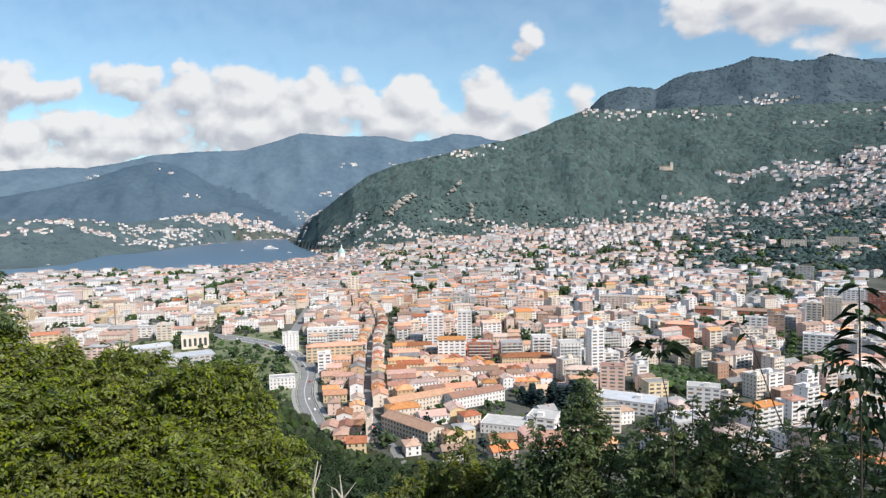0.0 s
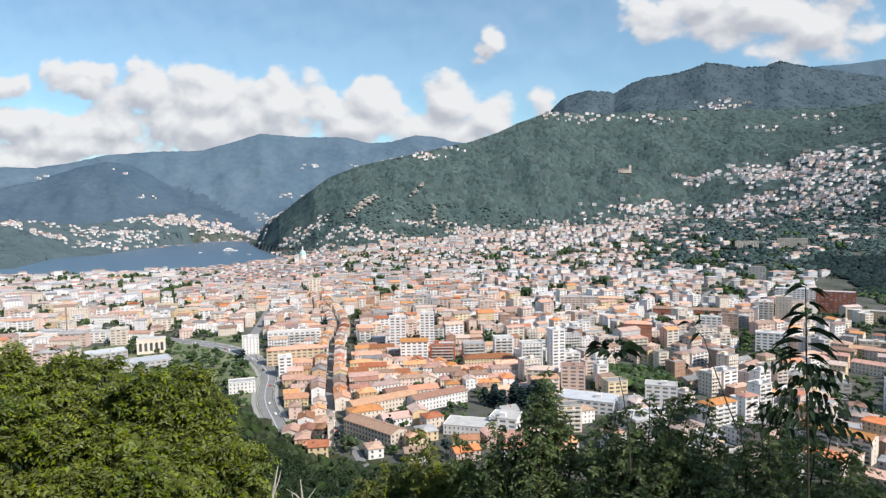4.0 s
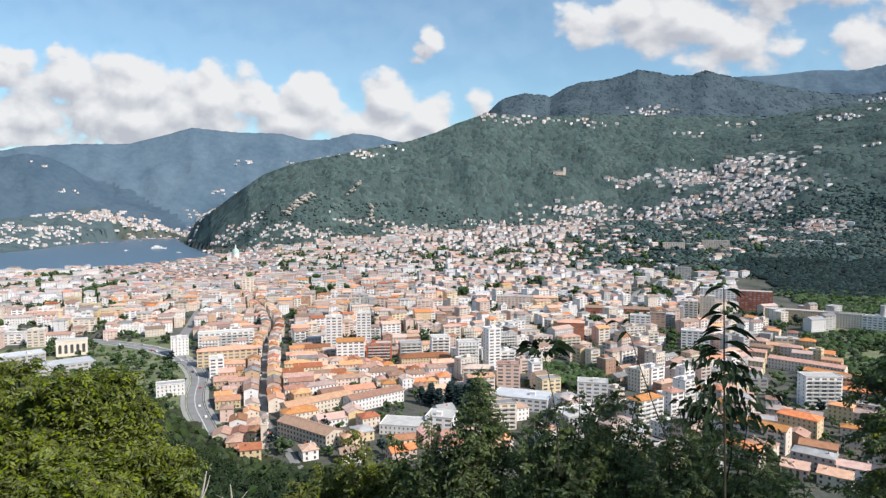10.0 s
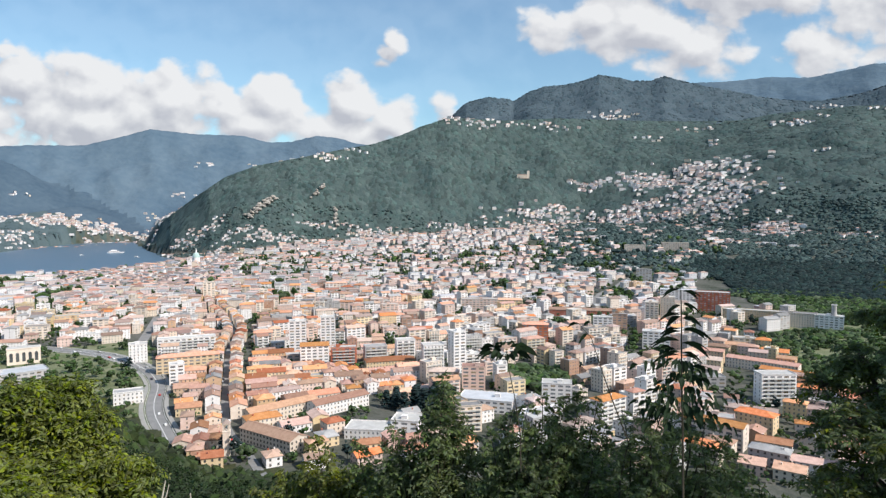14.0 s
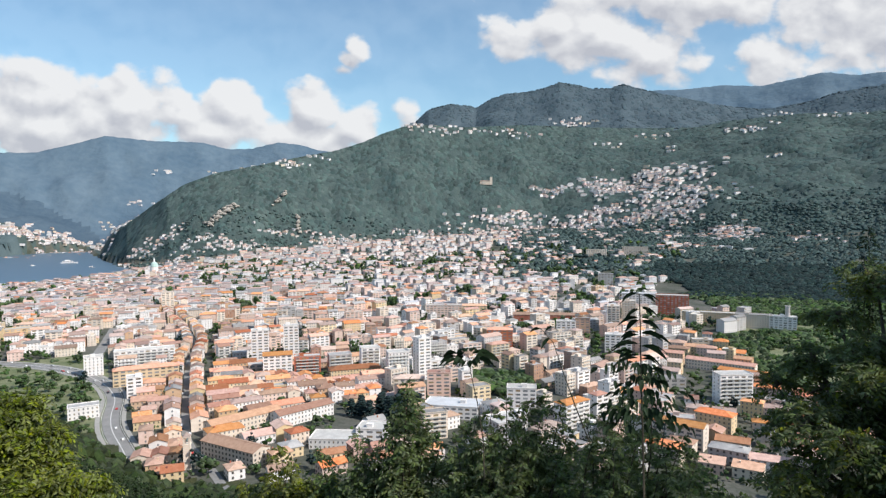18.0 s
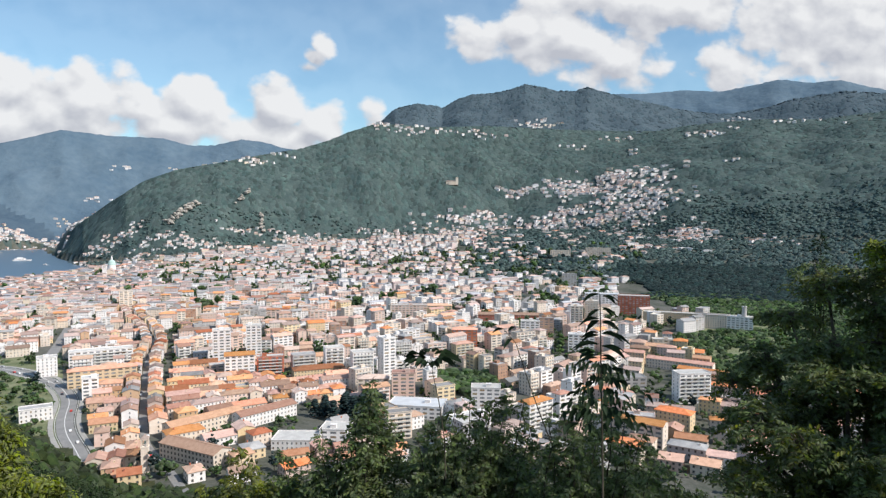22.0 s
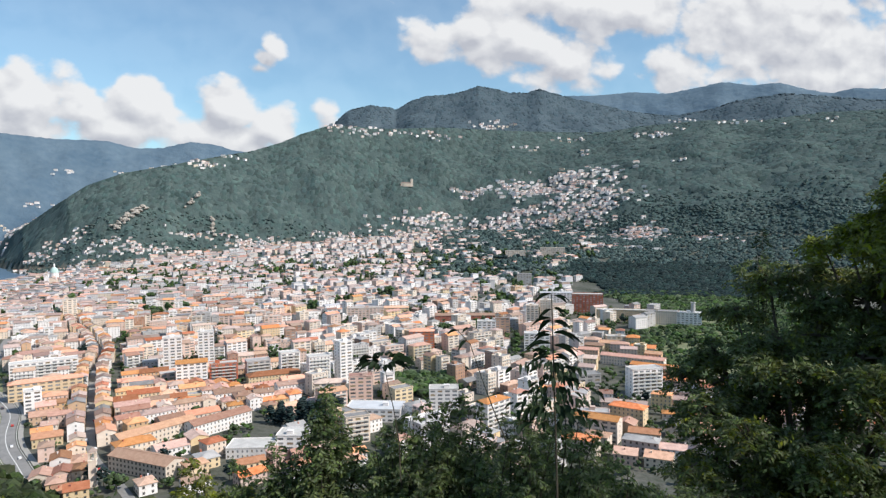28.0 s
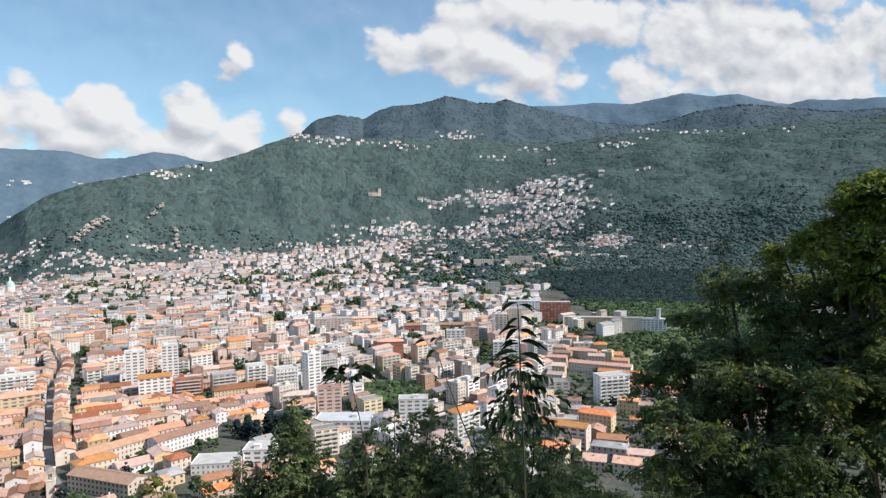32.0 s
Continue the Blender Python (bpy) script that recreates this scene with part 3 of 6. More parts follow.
for off, wide in ((0, 0.5), (6.8, 0.3), (-6.8, 0.3)):
    ribbon("road_marking", shifted(BYPASS[:9], off), wide, PAINT, "white painted line on the curving road", "road marking", 0.34)
ribbon("pavement", shifted(BYPASS, -9.5), 3.5, PAVING, "pale pavement beside the curving road", "pavement", 0.42)
ribbon("pavement", shifted(BYPASS, 9.5), 3.5, PAVING, "pale pavement beside the curving road", "pavement", 0.42)


# ---- the town ----
CELL = 2.0
TAKEN = set()


def cells(x, y, w, d, yaw, grow=0.0):
    c, s = math.cos(yaw), math.sin(yaw)
    hw, hd = w / 2 + grow, d / 2 + grow
    out = set()
    nu, nv = max(2, int(hw / 0.95) + 1), max(2, int(hd / 0.95) + 1)
    for i in range(nu + 1):
        for j in range(nv + 1):
            u, v = -hw + 2 * hw * i / nu, -hd + 2 * hd * j / nv
            out.add((int((x + u * c - v * s) // CELL), int((y + u * s + v * c) // CELL)))
    return out


def take_line(pts, width):
    for (x0, y0), (x1, y1) in zip(pts, pts[1:]):
        TAKEN.update(cells((x0 + x1) / 2, (y0 + y1) / 2, math.hypot(x1 - x0, y1 - y0), width, math.atan2(y1 - y0, x1 - x0)))


take_line(STREET, 2), take_line(BYPASS, 22), take_line(CROSSING, 14), take_line(AVENUE, 17)


def windows_on(shape, w, d, h, floors, rs, flat, depth=0.06, base=0.9, bay=2.9, bands=False):
    """Panes and shutters on all four walls."""
    step = h / floors
    for side in range(4):
        span = w if side % 2 == 0 else d
        n, hw = max(1, int((span - 1.2) / bay)), 0.52
        if bands:
            # wide loggias on the long sides, nearly blind ends
            n, hw = (max(1, int(span / 5.5)), 0) if side % 2 == 0 else (int((span - 4) / 5), 0.5)
            if hw == 0:
                hw = span / n * 0.31
        elif side % 2 == 1 and flat is False and w > 13:
            n = max(1, n // 2)
        for fl in range(floors):
            z0 = fl * step + base
            z1 = min(z0 + (1.5 if step > 2.7 else 1.2), h - 0.3)
            for i in range(n):
                u = -span / 2 + span * (i + 0.5) / n
                out = (d if side % 2 == 0 else w) / 2 + depth
                quad = [(u - hw, z0), (u + hw, z0), (u + hw, z1), (u - hw, z1)]
                slot = 1 if (i * 7 + fl * 5 + side) % 4 == 0 else 0
                if side == 0:
                    pts = [(a, -out, b) for a, b in quad]
                elif side == 1:
                    pts = [(out, a, b) for a, b in quad]
                elif side == 2:
                    pts = [(-a, out, b) for a, b in quad]
                else:
                    pts = [(-out, -a, b) for a, b in quad]
                shape.face(pts, slot)
                if not flat:
                    back = {0: (0, depth, 0), 1: (-depth, 0, 0), 2: (0, -depth, 0), 3: (depth, 0, 0)}[side]
                    for p, q in zip(pts, pts[1:] + pts[:1]):
                        shape.face([p, (p[0] + back[0], p[1] + back[1], p[2]), (q[0] + back[0], q[1] + back[1], q[2]), q], slot)


WINDOW = []


def single_windows(ob, w, d, h, floors):
    """Each window of a near house by itself: frame, pane and shutters."""
    if not WINDOW:
        s = Shape()
        outer, inner = [(-0.66, 0), (0.66, 0), (0.66, 1.6), (-0.66, 1.6)], [(-0.5, 0.12), (0.5, 0.12), (0.5, 1.5), (-0.5, 1.5)]
        rings = [[(a, 0.0, b) for a, b in outer], [(a, -0.08, b) for a, b in outer], [(a, -0.08, b) for a, b in inner], [(a, -0.03, b) for a, b in inner]]
        s.v = [q for ring in rings for q in ring]
        for k in range(3):
            for i in range(4):
                s.f.append((4 * k + i, 4 * k + (i + 1) % 4, 4 * k + 4 + (i + 1) % 4, 4 * k + 4 + i)), s.s.append(1)
        s.f.append((12, 13, 14, 15)), s.s.append(0)
        WINDOW.append(s.mesh("window", [GLASS, SHUTTER]))
    step = h / floors
    for side in range(4):
        span, out = (w, d / 2) if side % 2 == 0 else (d, w / 2)
        n = max(1, int((span - 1.2) / 3.2))
        for fl in range(floors):
            for i in range(n):
                u = -span / 2 + span * (i + 0.5) / n
                one = new("window", WINDOW[0])
                one.parent = ob
                one.matrix_basis = pose(0, 0, 0, 0, 0, 90 * side) @ pose(u, -out, fl * step + 0.85)


def roof_on(shape, w, d, h, style, pitch, rs, eave=0.55, thick=0.28):
    if style == "flat":
        shape.box(-w / 2 - 0.15, -d / 2 - 0.15, h, w / 2 + 0.15, d / 2 + 0.15, h + 0.35, 0)
        for a in ((-w / 2 - 0.2, -d / 2 - 0.2, w / 2 + 0.2, -d / 2 + 0.15), (-w / 2 - 0.2, d / 2 - 0.15, w / 2 + 0.2, d / 2 + 0.2), (-w / 2 - 0.2, -d / 2 + 0.15, -w / 2 + 0.15, d / 2 - 0.15), (w / 2 - 0.15, -d / 2 + 0.15, w / 2 + 0.2, d / 2 - 0.15)):
            shape.box(a[0], a[1], h + 0.352, a[2], a[3], h + 1.0, 1)
        return
    hw, hd = w / 2 + eave, d / 2 + eave
    rise = hd * pitch
    inset = hd if style == "hip" else 0.0
    inset = min(inset, hw - 0.5)
    low = [(-hw, -hd), (hw, -hd), (hw, hd), (-hw, hd)]
    top = [(-hw + inset, 0), (hw - inset, 0)]
    z0 = h - eave * pitch * 0.6
    for lift in (0.0, thick):
        A, B, C, D = [(*p, z0 + lift) for p in low]
        E, F = [(*p, z0 + rise + lift) for p in top]
        for q in ([A, B, F, E], [C, D, E, F], [B, C, F], [D, A, E]):
            if style == "hip" or len(q) == 4:
                shape.face(q if lift else q[::-1], 0)
    if style == "hip":
        shape.ring([(*p, z0) for p in low], [(*p, z0 + thick) for p in low], 0)
    else:
        for y in (-hd, hd):
            shape.face([(-hw, y, z0), (hw, y, z0), (hw, y, z0 + thick), (-hw, y, z0 + thick)], 0)
        for x in (-hw, hw):
            shape.face([(x, -hd, z0), (x, 0, z0 + rise), (x, 0, z0 + rise + thick), (x, -hd, z0 + thick)], 0)
            shape.face([(x, hd, z0), (x, 0, z0 + rise), (x, 0, z0 + rise + thick), (x, hd, z0 + thick)], 0)
    # a course of ridge tiles
    shape.box(top[0][0], -0.18, z0 + rise + thick - 0.05, top[1][0], 0.18, z0 + rise + thick + 0.14, 0)


def walls_on(shape, w, d, h, style, pitch):
    shape.box(-w / 2, -d / 2, -3.0, w / 2, d / 2, h, 0)
    if style == "gable":
        rise = d / 2 * pitch
        for x, flip in ((-w / 2, 1), (w / 2, 0)):
            q = [(x, -d / 2, h), (x, d / 2, h), (x, 0, h + rise)]
            shape.face(q[::-1] if flip else q, 0)


ROOF_WORDS = {"terracotta": "orange terracotta", "faded": "faded clay tile", "grey": "grey", "pale": "pale gravel", "metal": "pale sheet metal"}


def house(name, x, y, w, d, floors, yaw, wall="cream", roof="terracotta", style="gable", detail=2, balconies=False, label="", group="", storey=3.1, pitch=0.36, seed=None, chimneys=0, stair_box=False, z=None):
    """One building: walls, with roof, windows, balconies and chimneys as its parts."""
    rs = np.random.RandomState(int(abs(x * 7 + y * 13)) % 99991 if seed is None else seed)
    h = floors * storey + 0.4
    bands = (floors >= 5 or style == "flat") and rs.rand() < 0.75
    body = Shape()
    walls_on(body, w, d, h, style, pitch)
    if detail == 1:
        windows_on(body, w, d, h, floors, rs, True, bands=bands)
        body.s = [0 if i < (6 if style != "gable" else 8) else v + 1 for i, v in enumerate(body.s)]
    mats = [WALLS[wall]] + ([FAR_GLASS, SHUTTER] if detail == 1 else [])
    ob = new(name, body.mesh(name, mats))
    ob.matrix_world = pose(x, y, land_at(x, y) if z is None else z, 0, 0, math.degrees(yaw))
    flatwords = "flat " if style == "flat" else ""
    kindword = {"apartment_block": "apartment block", "house": "house", "row_house": "row house"}.get(name, name.replace("_", " "))
    tagged(ob, label or f"{wall} {floors}-storey {kindword} with {flatwords}{ROOF_WORDS[roof]} roof", kindword, group)
    top = Shape()
    roof_on(top, w, d, h, style, pitch, rs)
    cover = part("roof", top, [ROOFS[roof], WALLS[wall]], ob)
    if style == "flat" and (stair_box or rs.rand() < 0.6) and min(w, d) > 7:
        hut = Shape()
        cx, cy = rs.uniform(-0.25, 0.25) * w, rs.uniform(-0.2, 0.2) * d
        hut.box(cx - 2.2, cy - 1.8, h + 0.36, cx + 2.2, cy + 1.8, h + 2.7)
        hut.box(cx - 2.4, cy - 2.0, h + 2.704, cx + 2.4, cy + 2.0, h + 2.9)
        part("stair_head", hut, WALLS[wall], cover)
    if detail == 2:
        if math.hypot(x, y) < 452 and not bands:
            single_windows(ob, w, d, h, floors)
        else:
            win = Shape()
            windows_on(win, w, d, h, floors, rs, False, bands=bands)
            part("window_panes", win, [GLASS, SHUTTER], ob, kind="stuff")
        for k in range(chimneys):
            c = Shape()
            cx, cy = rs.uniform(-0.35, 0.35) * w, rs.choice([-1, 1]) * d * rs.uniform(0.12, 0.25)
            zt = h + (d / 2 - abs(cy)) * pitch if style != "flat" else h + 0.4
            c.box(cx - 0.35, cy - 0.35, zt - 0.4, cx + 0.35, cy + 0.35, zt + 1.3)
            c.box(cx - 0.5, cy - 0.5, zt + 1.304, cx + 0.5, cy + 0.5, zt + 1.45)
            part("chimney", c, WALLS["red" if rs.rand() < 0.5 else wall], cover)
    if balconies:
        for fl in range(1, floors):
            for side in (-1, 1):
                b = Shape()
                y0 = side * d / 2
                lo, hi = sorted((y0, y0 + side * 1.3))
                b.box(-w * 0.42, lo, fl * storey, w * 0.42, hi, fl * storey + 0.18)
                e = y0 + side * 1.25
                slab = part("balcony", b, CONCRETE, ob)
                rail = Shape()
                rail.box(-w * 0.42, e - 0.05, fl * storey + 0.184, w * 0.42, e + 0.05, fl * storey + 1.05)
                part("parapet", rail, CONCRETE, slab)
    return ob


def landmark(name, x, y, w, d, floors, degrees=0.0, grow=1.0, **look_of):
    """A building that stands out: keeps its ground free of others."""
    yaw = radians(degrees)
    TAKEN.update(cells(x, y, w, d, yaw, grow))
    return house(name, x, y, w, d, floors, yaw, **look_of)


def line_street(seed, pts, off, depth, floors, walls, roofs, name, group):
    """Houses wall to wall along one side of a street."""
    rs = np.random.RandomState(seed)
    for (x0, y0), (x1, y1) in zip(pts, pts[1:]):
        d = math.hypot(x1 - x0, y1 - y0)
        yaw, nx, ny = math.atan2(y1 - y0, x1 - x0), -(y1 - y0) / d, (x1 - x0) / d
        u = 0.0
        while u < d - 7:
            w = min(rs.uniform(9, 17), d - u)
            dep = depth * rs.uniform(0.85, 1.15)
            k, s = (u + w / 2) / d, 1 if off > 0 else -1
            x, y = x0 + (x1 - x0) * k + nx * (off + s * dep / 2), y0 + (y1 - y0) * k + ny * (off + s * dep / 2)
            u += w + 0.1
            if cells(x, y, w - 2.5, dep - 2.5, yaw) & TAKEN:
                continue
            TAKEN.update(cells(x, y, w - 1, dep - 1, yaw))
            fl = int(round(rs.uniform(*floors)))
            near = math.hypot(x, y) < 800
            house(name, x, y, w, dep, fl, yaw, pick(rs, walls), pick(rs, roofs), "gable", 2 if near else 1, group=group, chimneys=1 if near else 0)


def pick(rs, table):
    spin = rs.rand() * sum(w for _, w in table)
    for name, w in table:
        spin -= w
        if spin <= 0:
            break
    return name


def free_of_hill(x, y):
    return float(own_hill(np.array([x]), np.array([y]))[0]) < 3


OLD_WALLS = (("cream", 4), ("yellow", 2.2), ("pink", 2.2), ("white", 3), ("ochre", 1.6), ("grey", 0.6))
OLD_ROOFS = (("terracotta", 6), ("faded", 3), ("grey", 0.4))

landmark("apartment_block", -11, 639, 13.1, 14.0, 13, 26, wall="white", roof="pale", style="flat", label="tall white apartment tower with flat roof")
landmark("apartment_block", -35, 634, 20.6, 14.0, 9, 15, wall="white", roof="pale", style="flat", balconies=True, label="white apartment block with balconies and flat roof")
landmark("apartment_block", -66, 672, 19.5, 13.0, 8, 16, wall="white", roof="pale", style="flat", balconies=True)
landmark("apartment_block", -97, 669, 23.0, 14.0, 6, 18, wall="grey", roof="grey", style="flat", balconies=True)
landmark("apartment_block", -129, 663, 26.4, 13.0, 6, 11, wall="red", roof="pale", style="flat", balconies=True, label="red and white apartment block with balconies")
landmark("apartment_block", -162, 740, 16.7, 13.0, 12, 12, wall="white", roof="pale", style="flat", label="tall white slab apartment block with flat roof")
landmark("apartment_block", -190, 712, 18.7, 13.0, 12, 15, wall="white", roof="pale", style="flat", label="tall white slab apartment block with flat roof")
landmark("house", -158, 657, 28.7, 14.0, 7, 14, wall="white", roof="terracotta", style="gable")
landmark("house", 80, 770, 30.1, 13.0, 8, -6, wall="red", roof="terracotta", style="hip", label="red apartment house with orange terracotta hip roof")
landmark("house", 65, 1049, 45.8, 14.0, 5, -4, wall="yellow", roof="terracotta", style="hip", label="long yellow house with orange terracotta roof", detail=1)
landmark("house", 18, 1011, 56.0, 15.0, 7, -1, wall="pink", roof="pale", style="flat", detail=1)
landmark("long_hall", 176, 984, 104.8, 16.0, 3, -10, wall="red", roof="terracotta", style="gable", label="long low brick hall with orange tile roof", detail=1)
landmark("apartment_block", 371, 1381, 31.1, 14.0, 10, -15, wall="grey", roof="grey", style="flat", label="grey high apartment block with flat roof", detail=1)
landmark("apartment_block", 245, 870, 16.7, 12.0, 12, -16, wall="cream", roof="pale", style="flat", balconies=True)
landmark("apartment_block", 267, 876, 18.5, 12.0, 14, -17, wall="cream", roof="pale", style="flat", balconies=True, detail=1)
landmark("apartment_block", 193, 829, 18.7, 12.0, 9, -13, wall="brown", roof="grey", style="flat")
landmark("apartment_block", 171, 825, 24.2, 12.0, 8, -12, wall="white", roof="pale", style="flat")
landmark("office_block", 215, 744, 30.1, 14.0, 7, -16, wall="white", roof="pale", style="flat", label="white box-shaped office block with flat roof")
landmark("apartment_block", 254, 541, 28.6, 14.0, 8, 3, wall="white", roof="pale", style="flat", balconies=True, label="white apartment block with balconies and flat roof")
landmark("apartment_block", 216, 579, 21.1, 14.0, 4, -0, wall="grey", roof="grey", style="flat")
landmark("long_house", 169, 445, 41.4, 13.0, 5, -39, wall="cream", roof="terracotta", style="gable", label="long cream house with orange terracotta gable roof")
landmark("house", 210, 474, 26.8, 13.0, 4, -42, wall="yellow", roof="terracotta", style="hip", label="yellow house with orange terracotta hip roof")
landmark("house", 149, 411, 23.0, 12.0, 4, -38, wall="cream", roof="terracotta", style="hip")
landmark("row_house", 294, 653, 66.8, 12.0, 3, -39, wall="cream", roof="terracotta", style="gable")
landmark("row_house", 298, 610, 46.2, 12.0, 3, -41, wall="cream", roof="terracotta", style="gable")
landmark("villa", 73, 530, 24.0, 14.0, 6, -8, wall="white", roof="pale", style="flat", label="white flat-roofed block by the small park")
landmark("house", 5, 572, 20.6, 12.0, 7, -1, wall="pink", roof="faded", style="flat", label="apricot apartment house with flat roof")
landmark("house", -22, 580, 27.9, 13.0, 5, 2, wall="cream", roof="faded", style="hip")
landmark("workshop", 16, 519, 44.4, 24.0, 3, -14, wall="white", roof="metal", style="flat", label="white workshop with pale flat sheet roof")
landmark("school_building", -70, 453, 31.8, 20.0, 2, -5, wall="white", roof="pale", style="flat", label="pale low school building with flat roof")
landmark("school_building", -44, 463, 20.2, 18.0, 3, -9, wall="white", roof="pale", style="flat", label="pale low school building with flat roof")
landmark("theatre", 384, 1030, 49.6, 22.0, 10, -20, wall="red", roof="pale", style="flat", label="red brick hall with pale flat roof", detail=1)
landmark("office_block", 349, 1086, 57.3, 16.0, 9, -18, wall="white", roof="metal", style="flat", detail=1)
landmark("long_hall", 412, 946, 83.0, 16.0, 5, -24, wall="yellow", roof="pale", style="flat", label="long pale yellow hall with flat roof", detail=1)
landmark("depot", 451, 902, 47.3, 18.0, 6, -27, wall="cream", roof="grey", style="flat", label="cream depot building with flat roof", detail=1)
landmark("depot", 482, 880, 33.7, 16.0, 6, -29, wall="white", roof="pale", style="flat", label="white plant building with flat roof", detail=1)
HALL = (-468, 660)
TAKEN.update(cells(-468, 660, 34, 16, 0.6))
landmark("factory_hall", -431, 581, 66.8, 26.0, 3, 45, wall="grey", roof="metal", style="flat", label="grey-white factory hall with pale sheet roof")
landmark("factory_hall", -494, 618, 39.9, 22.0, 3, 47, wall="grey", roof="metal", style="flat", label="grey-white factory hall with pale sheet roof")
landmark("apartment_block", -467, 1149, 20.8, 13.0, 10, 22, wall="cream", roof="grey", style="flat", label="cream high apartment block with flat roof", detail=1)
landmark("apartment_block", -314, 707, 60.2, 13.0, 6, 24, wall="white", roof="pale", style="flat", balconies=True, label="long white apartment block with balconies")
landmark("apartment_block", -351, 671, 18.0, 12.0, 6, 28, wall="white", roof="pale", style="flat", label="white slab apartment block with flat roof")
landmark("town_house", -280, 633, 58.8, 13.0, 5, 24, wall="yellow", roof="terracotta", style="hip", label="long ochre house with orange terracotta roof")
landmark("house", -269, 583, 13.1, 11.0, 6, 25, wall="white", roof="pale", style="flat")
landmark("house", -556, 869, 38.1, 16.0, 5, 33, wall="yellow", roof="pale", style="flat", detail=1)
landmark("row_house", -145, 492, 57.7, 14.0, 3, 44, wall="cream", roof="terracotta", style="gable", label="long cream row house with orange tile roof")
landmark("row_house", -133, 430, 50.0, 15.0, 3, -32, wall="cream", roof="faded", style="gable", label="long low house with faded clay roof")
landmark("row_house", -104, 511, 49.6, 14.0, 3, 44, wall="white", roof="terracotta", style="gable", label="long white row house with orange tile roof")
landmark("row_house", -79, 648, 49.9, 16.0, 3, 17, wall="yellow", roof="terracotta", style="hip", label="wide ochre house with orange terracotta roof")
landmark("apartment_block", 447, 1759, 54.5, 14.0, 6, -14, wall="cream", roof="grey", style="flat", detail=1)
landmark("apartment_block", 552, 1755, 67.4, 14.0, 7, -17, wall="cream", roof="grey", style="flat", detail=1)
landmark("house", -284, 525, 22.5, 12.0, 3, 28, wall="white", roof="grey", style="flat", label="white flat-roofed house below the curving road")
rs = np.random.RandomState(88)
for near in (407, 427):
    for heading in np.arange(-13.5, 4, 2.2):
        hx, hy = near * math.sin(radians(heading)), near * math.cos(radians(heading))
        hw, hyaw = rs.uniform(12, 18), rs.uniform(14, 34)
        if free_of_hill(hx, hy) and not (cells(hx, hy, hw, 11, radians(hyaw), 0.5) & TAKEN):
            landmark("house", hx, hy, hw, 11.0, int(rs.randint(2, 4)), hyaw, 0.3, wall=pick(rs, OLD_WALLS), roof="terracotta", style="hip" if rs.rand() < 0.5 else "gable", chimneys=1)
CEDARS = (-42, 517)
TAKEN.update(cells(-42, 517, 58, 34, 0.2))

for side in (-3.6, 3.6):
    line_street(6 + int(side), STREET[2:11], side, 11, (2.6, 4.4), OLD_WALLS, OLD_ROOFS, "street_house", "houses along the straight street")



NEW_WALLS = (("white", 6.5), ("cream", 3.5), ("grey", 1.6), ("pink", 2.6), ("ochre", 0.7), ("brown", 0.7), ("yellow", 0.8))
MIX_ROOFS = (("terracotta", 3), ("faded", 2), ("grey", 2), ("pale", 2))


def pocket(x, y):
    """Gardens and squares with tall trees inside the town."""
    r, az = polar(x, y)
    more = 0.42 * smooth((az - 5) / 9) * smooth((r - 500) / 300) + 0.48 * smooth((-27 - az) / 6) + 0.15 * smooth((r - 900) / 300)
    return waves(x, y, 210, 61) + 0.35 * waves(x, y, 70, 62) > 0.92 - more


def quarter(seed, inside, box, degrees, rows_deep, street, widths, floors, walls, roofs, flat_share, fill, name, skip=0.04, group="", loose=0.03, green=True, yard=(1.5, 6)):
    """Fills a part of the town with rows of buildings along one direction. Far ones are given back to be joined."""
    rs = np.random.RandomState(seed)
    yaw = radians(degrees)
    c, s = math.cos(yaw), math.sin(yaw)
    x0, y0, x1, y1 = box
    cx, cy, reach = (x0 + x1) / 2, (y0 + y1) / 2, math.hypot(x1 - x0, y1 - y0) / 2
    joined = []
    v, row = -reach, 0
    while v < reach:
        depth = rs.uniform(*rows_deep)
        u = -reach + rs.uniform(0, 20)
        run, block = 0, rs.randint(3, 7)
        while u < reach:
            w = widths[0] + (widths[1] - widths[0]) * rs.rand() ** 1.5
            x, y = cx + (u + w / 2) * c - (v + depth / 2) * s, cy + (u + w / 2) * s + (v + depth / 2) * c
            run += 1
            gap = 0.3
            if run >= block:
                gap, run, block = street + rs.uniform(0, 4), 0, rs.randint(3, 7)
            u += w + gap
            if not (x0 < x < x1 and y0 < y < y1) or not inside(x, y):
                continue
            if rs.rand() > fill:
                u += rs.uniform(3, 12)
            if rs.rand() < skip or (green and pocket(np.float64(x), np.float64(y))):
                continue
            d = depth * rs.uniform(0.78, 1.05)
            fl = int(round(rs.uniform(*floors)))
            wall, roof = pick(rs, walls), pick(rs, roofs)
            style = "flat" if (rs.rand() < flat_share) else ("hip" if rs.rand() < 0.4 else "gable")
            if style == "flat" and roof in ("terracotta", "faded"):
                roof = "pale" if rs.rand() < 0.5 else "grey"
            if style != "flat" and roof == "pale":
                roof = "faded"
            turn = yaw + rs.normal() * loose
            ww, dd = w, d
            if d > w * 1.05 and style != "flat":
                turn, ww, dd = turn + math.pi / 2, d, w
            inner = cells(x, y, w - 2.2, d - 2.2, yaw, 0.0)
            if not (inner & TAKEN):
                TAKEN.update(inner)
                joined.append((math.hypot(x, y), name if fl < 5 or name == "town_house" else "apartment_block", group, x, y, ww, dd, fl, turn, wall, roof, style))
        row += 1
        v += depth + (street if row % 2 == 0 else rs.uniform(*yard))
    return joined


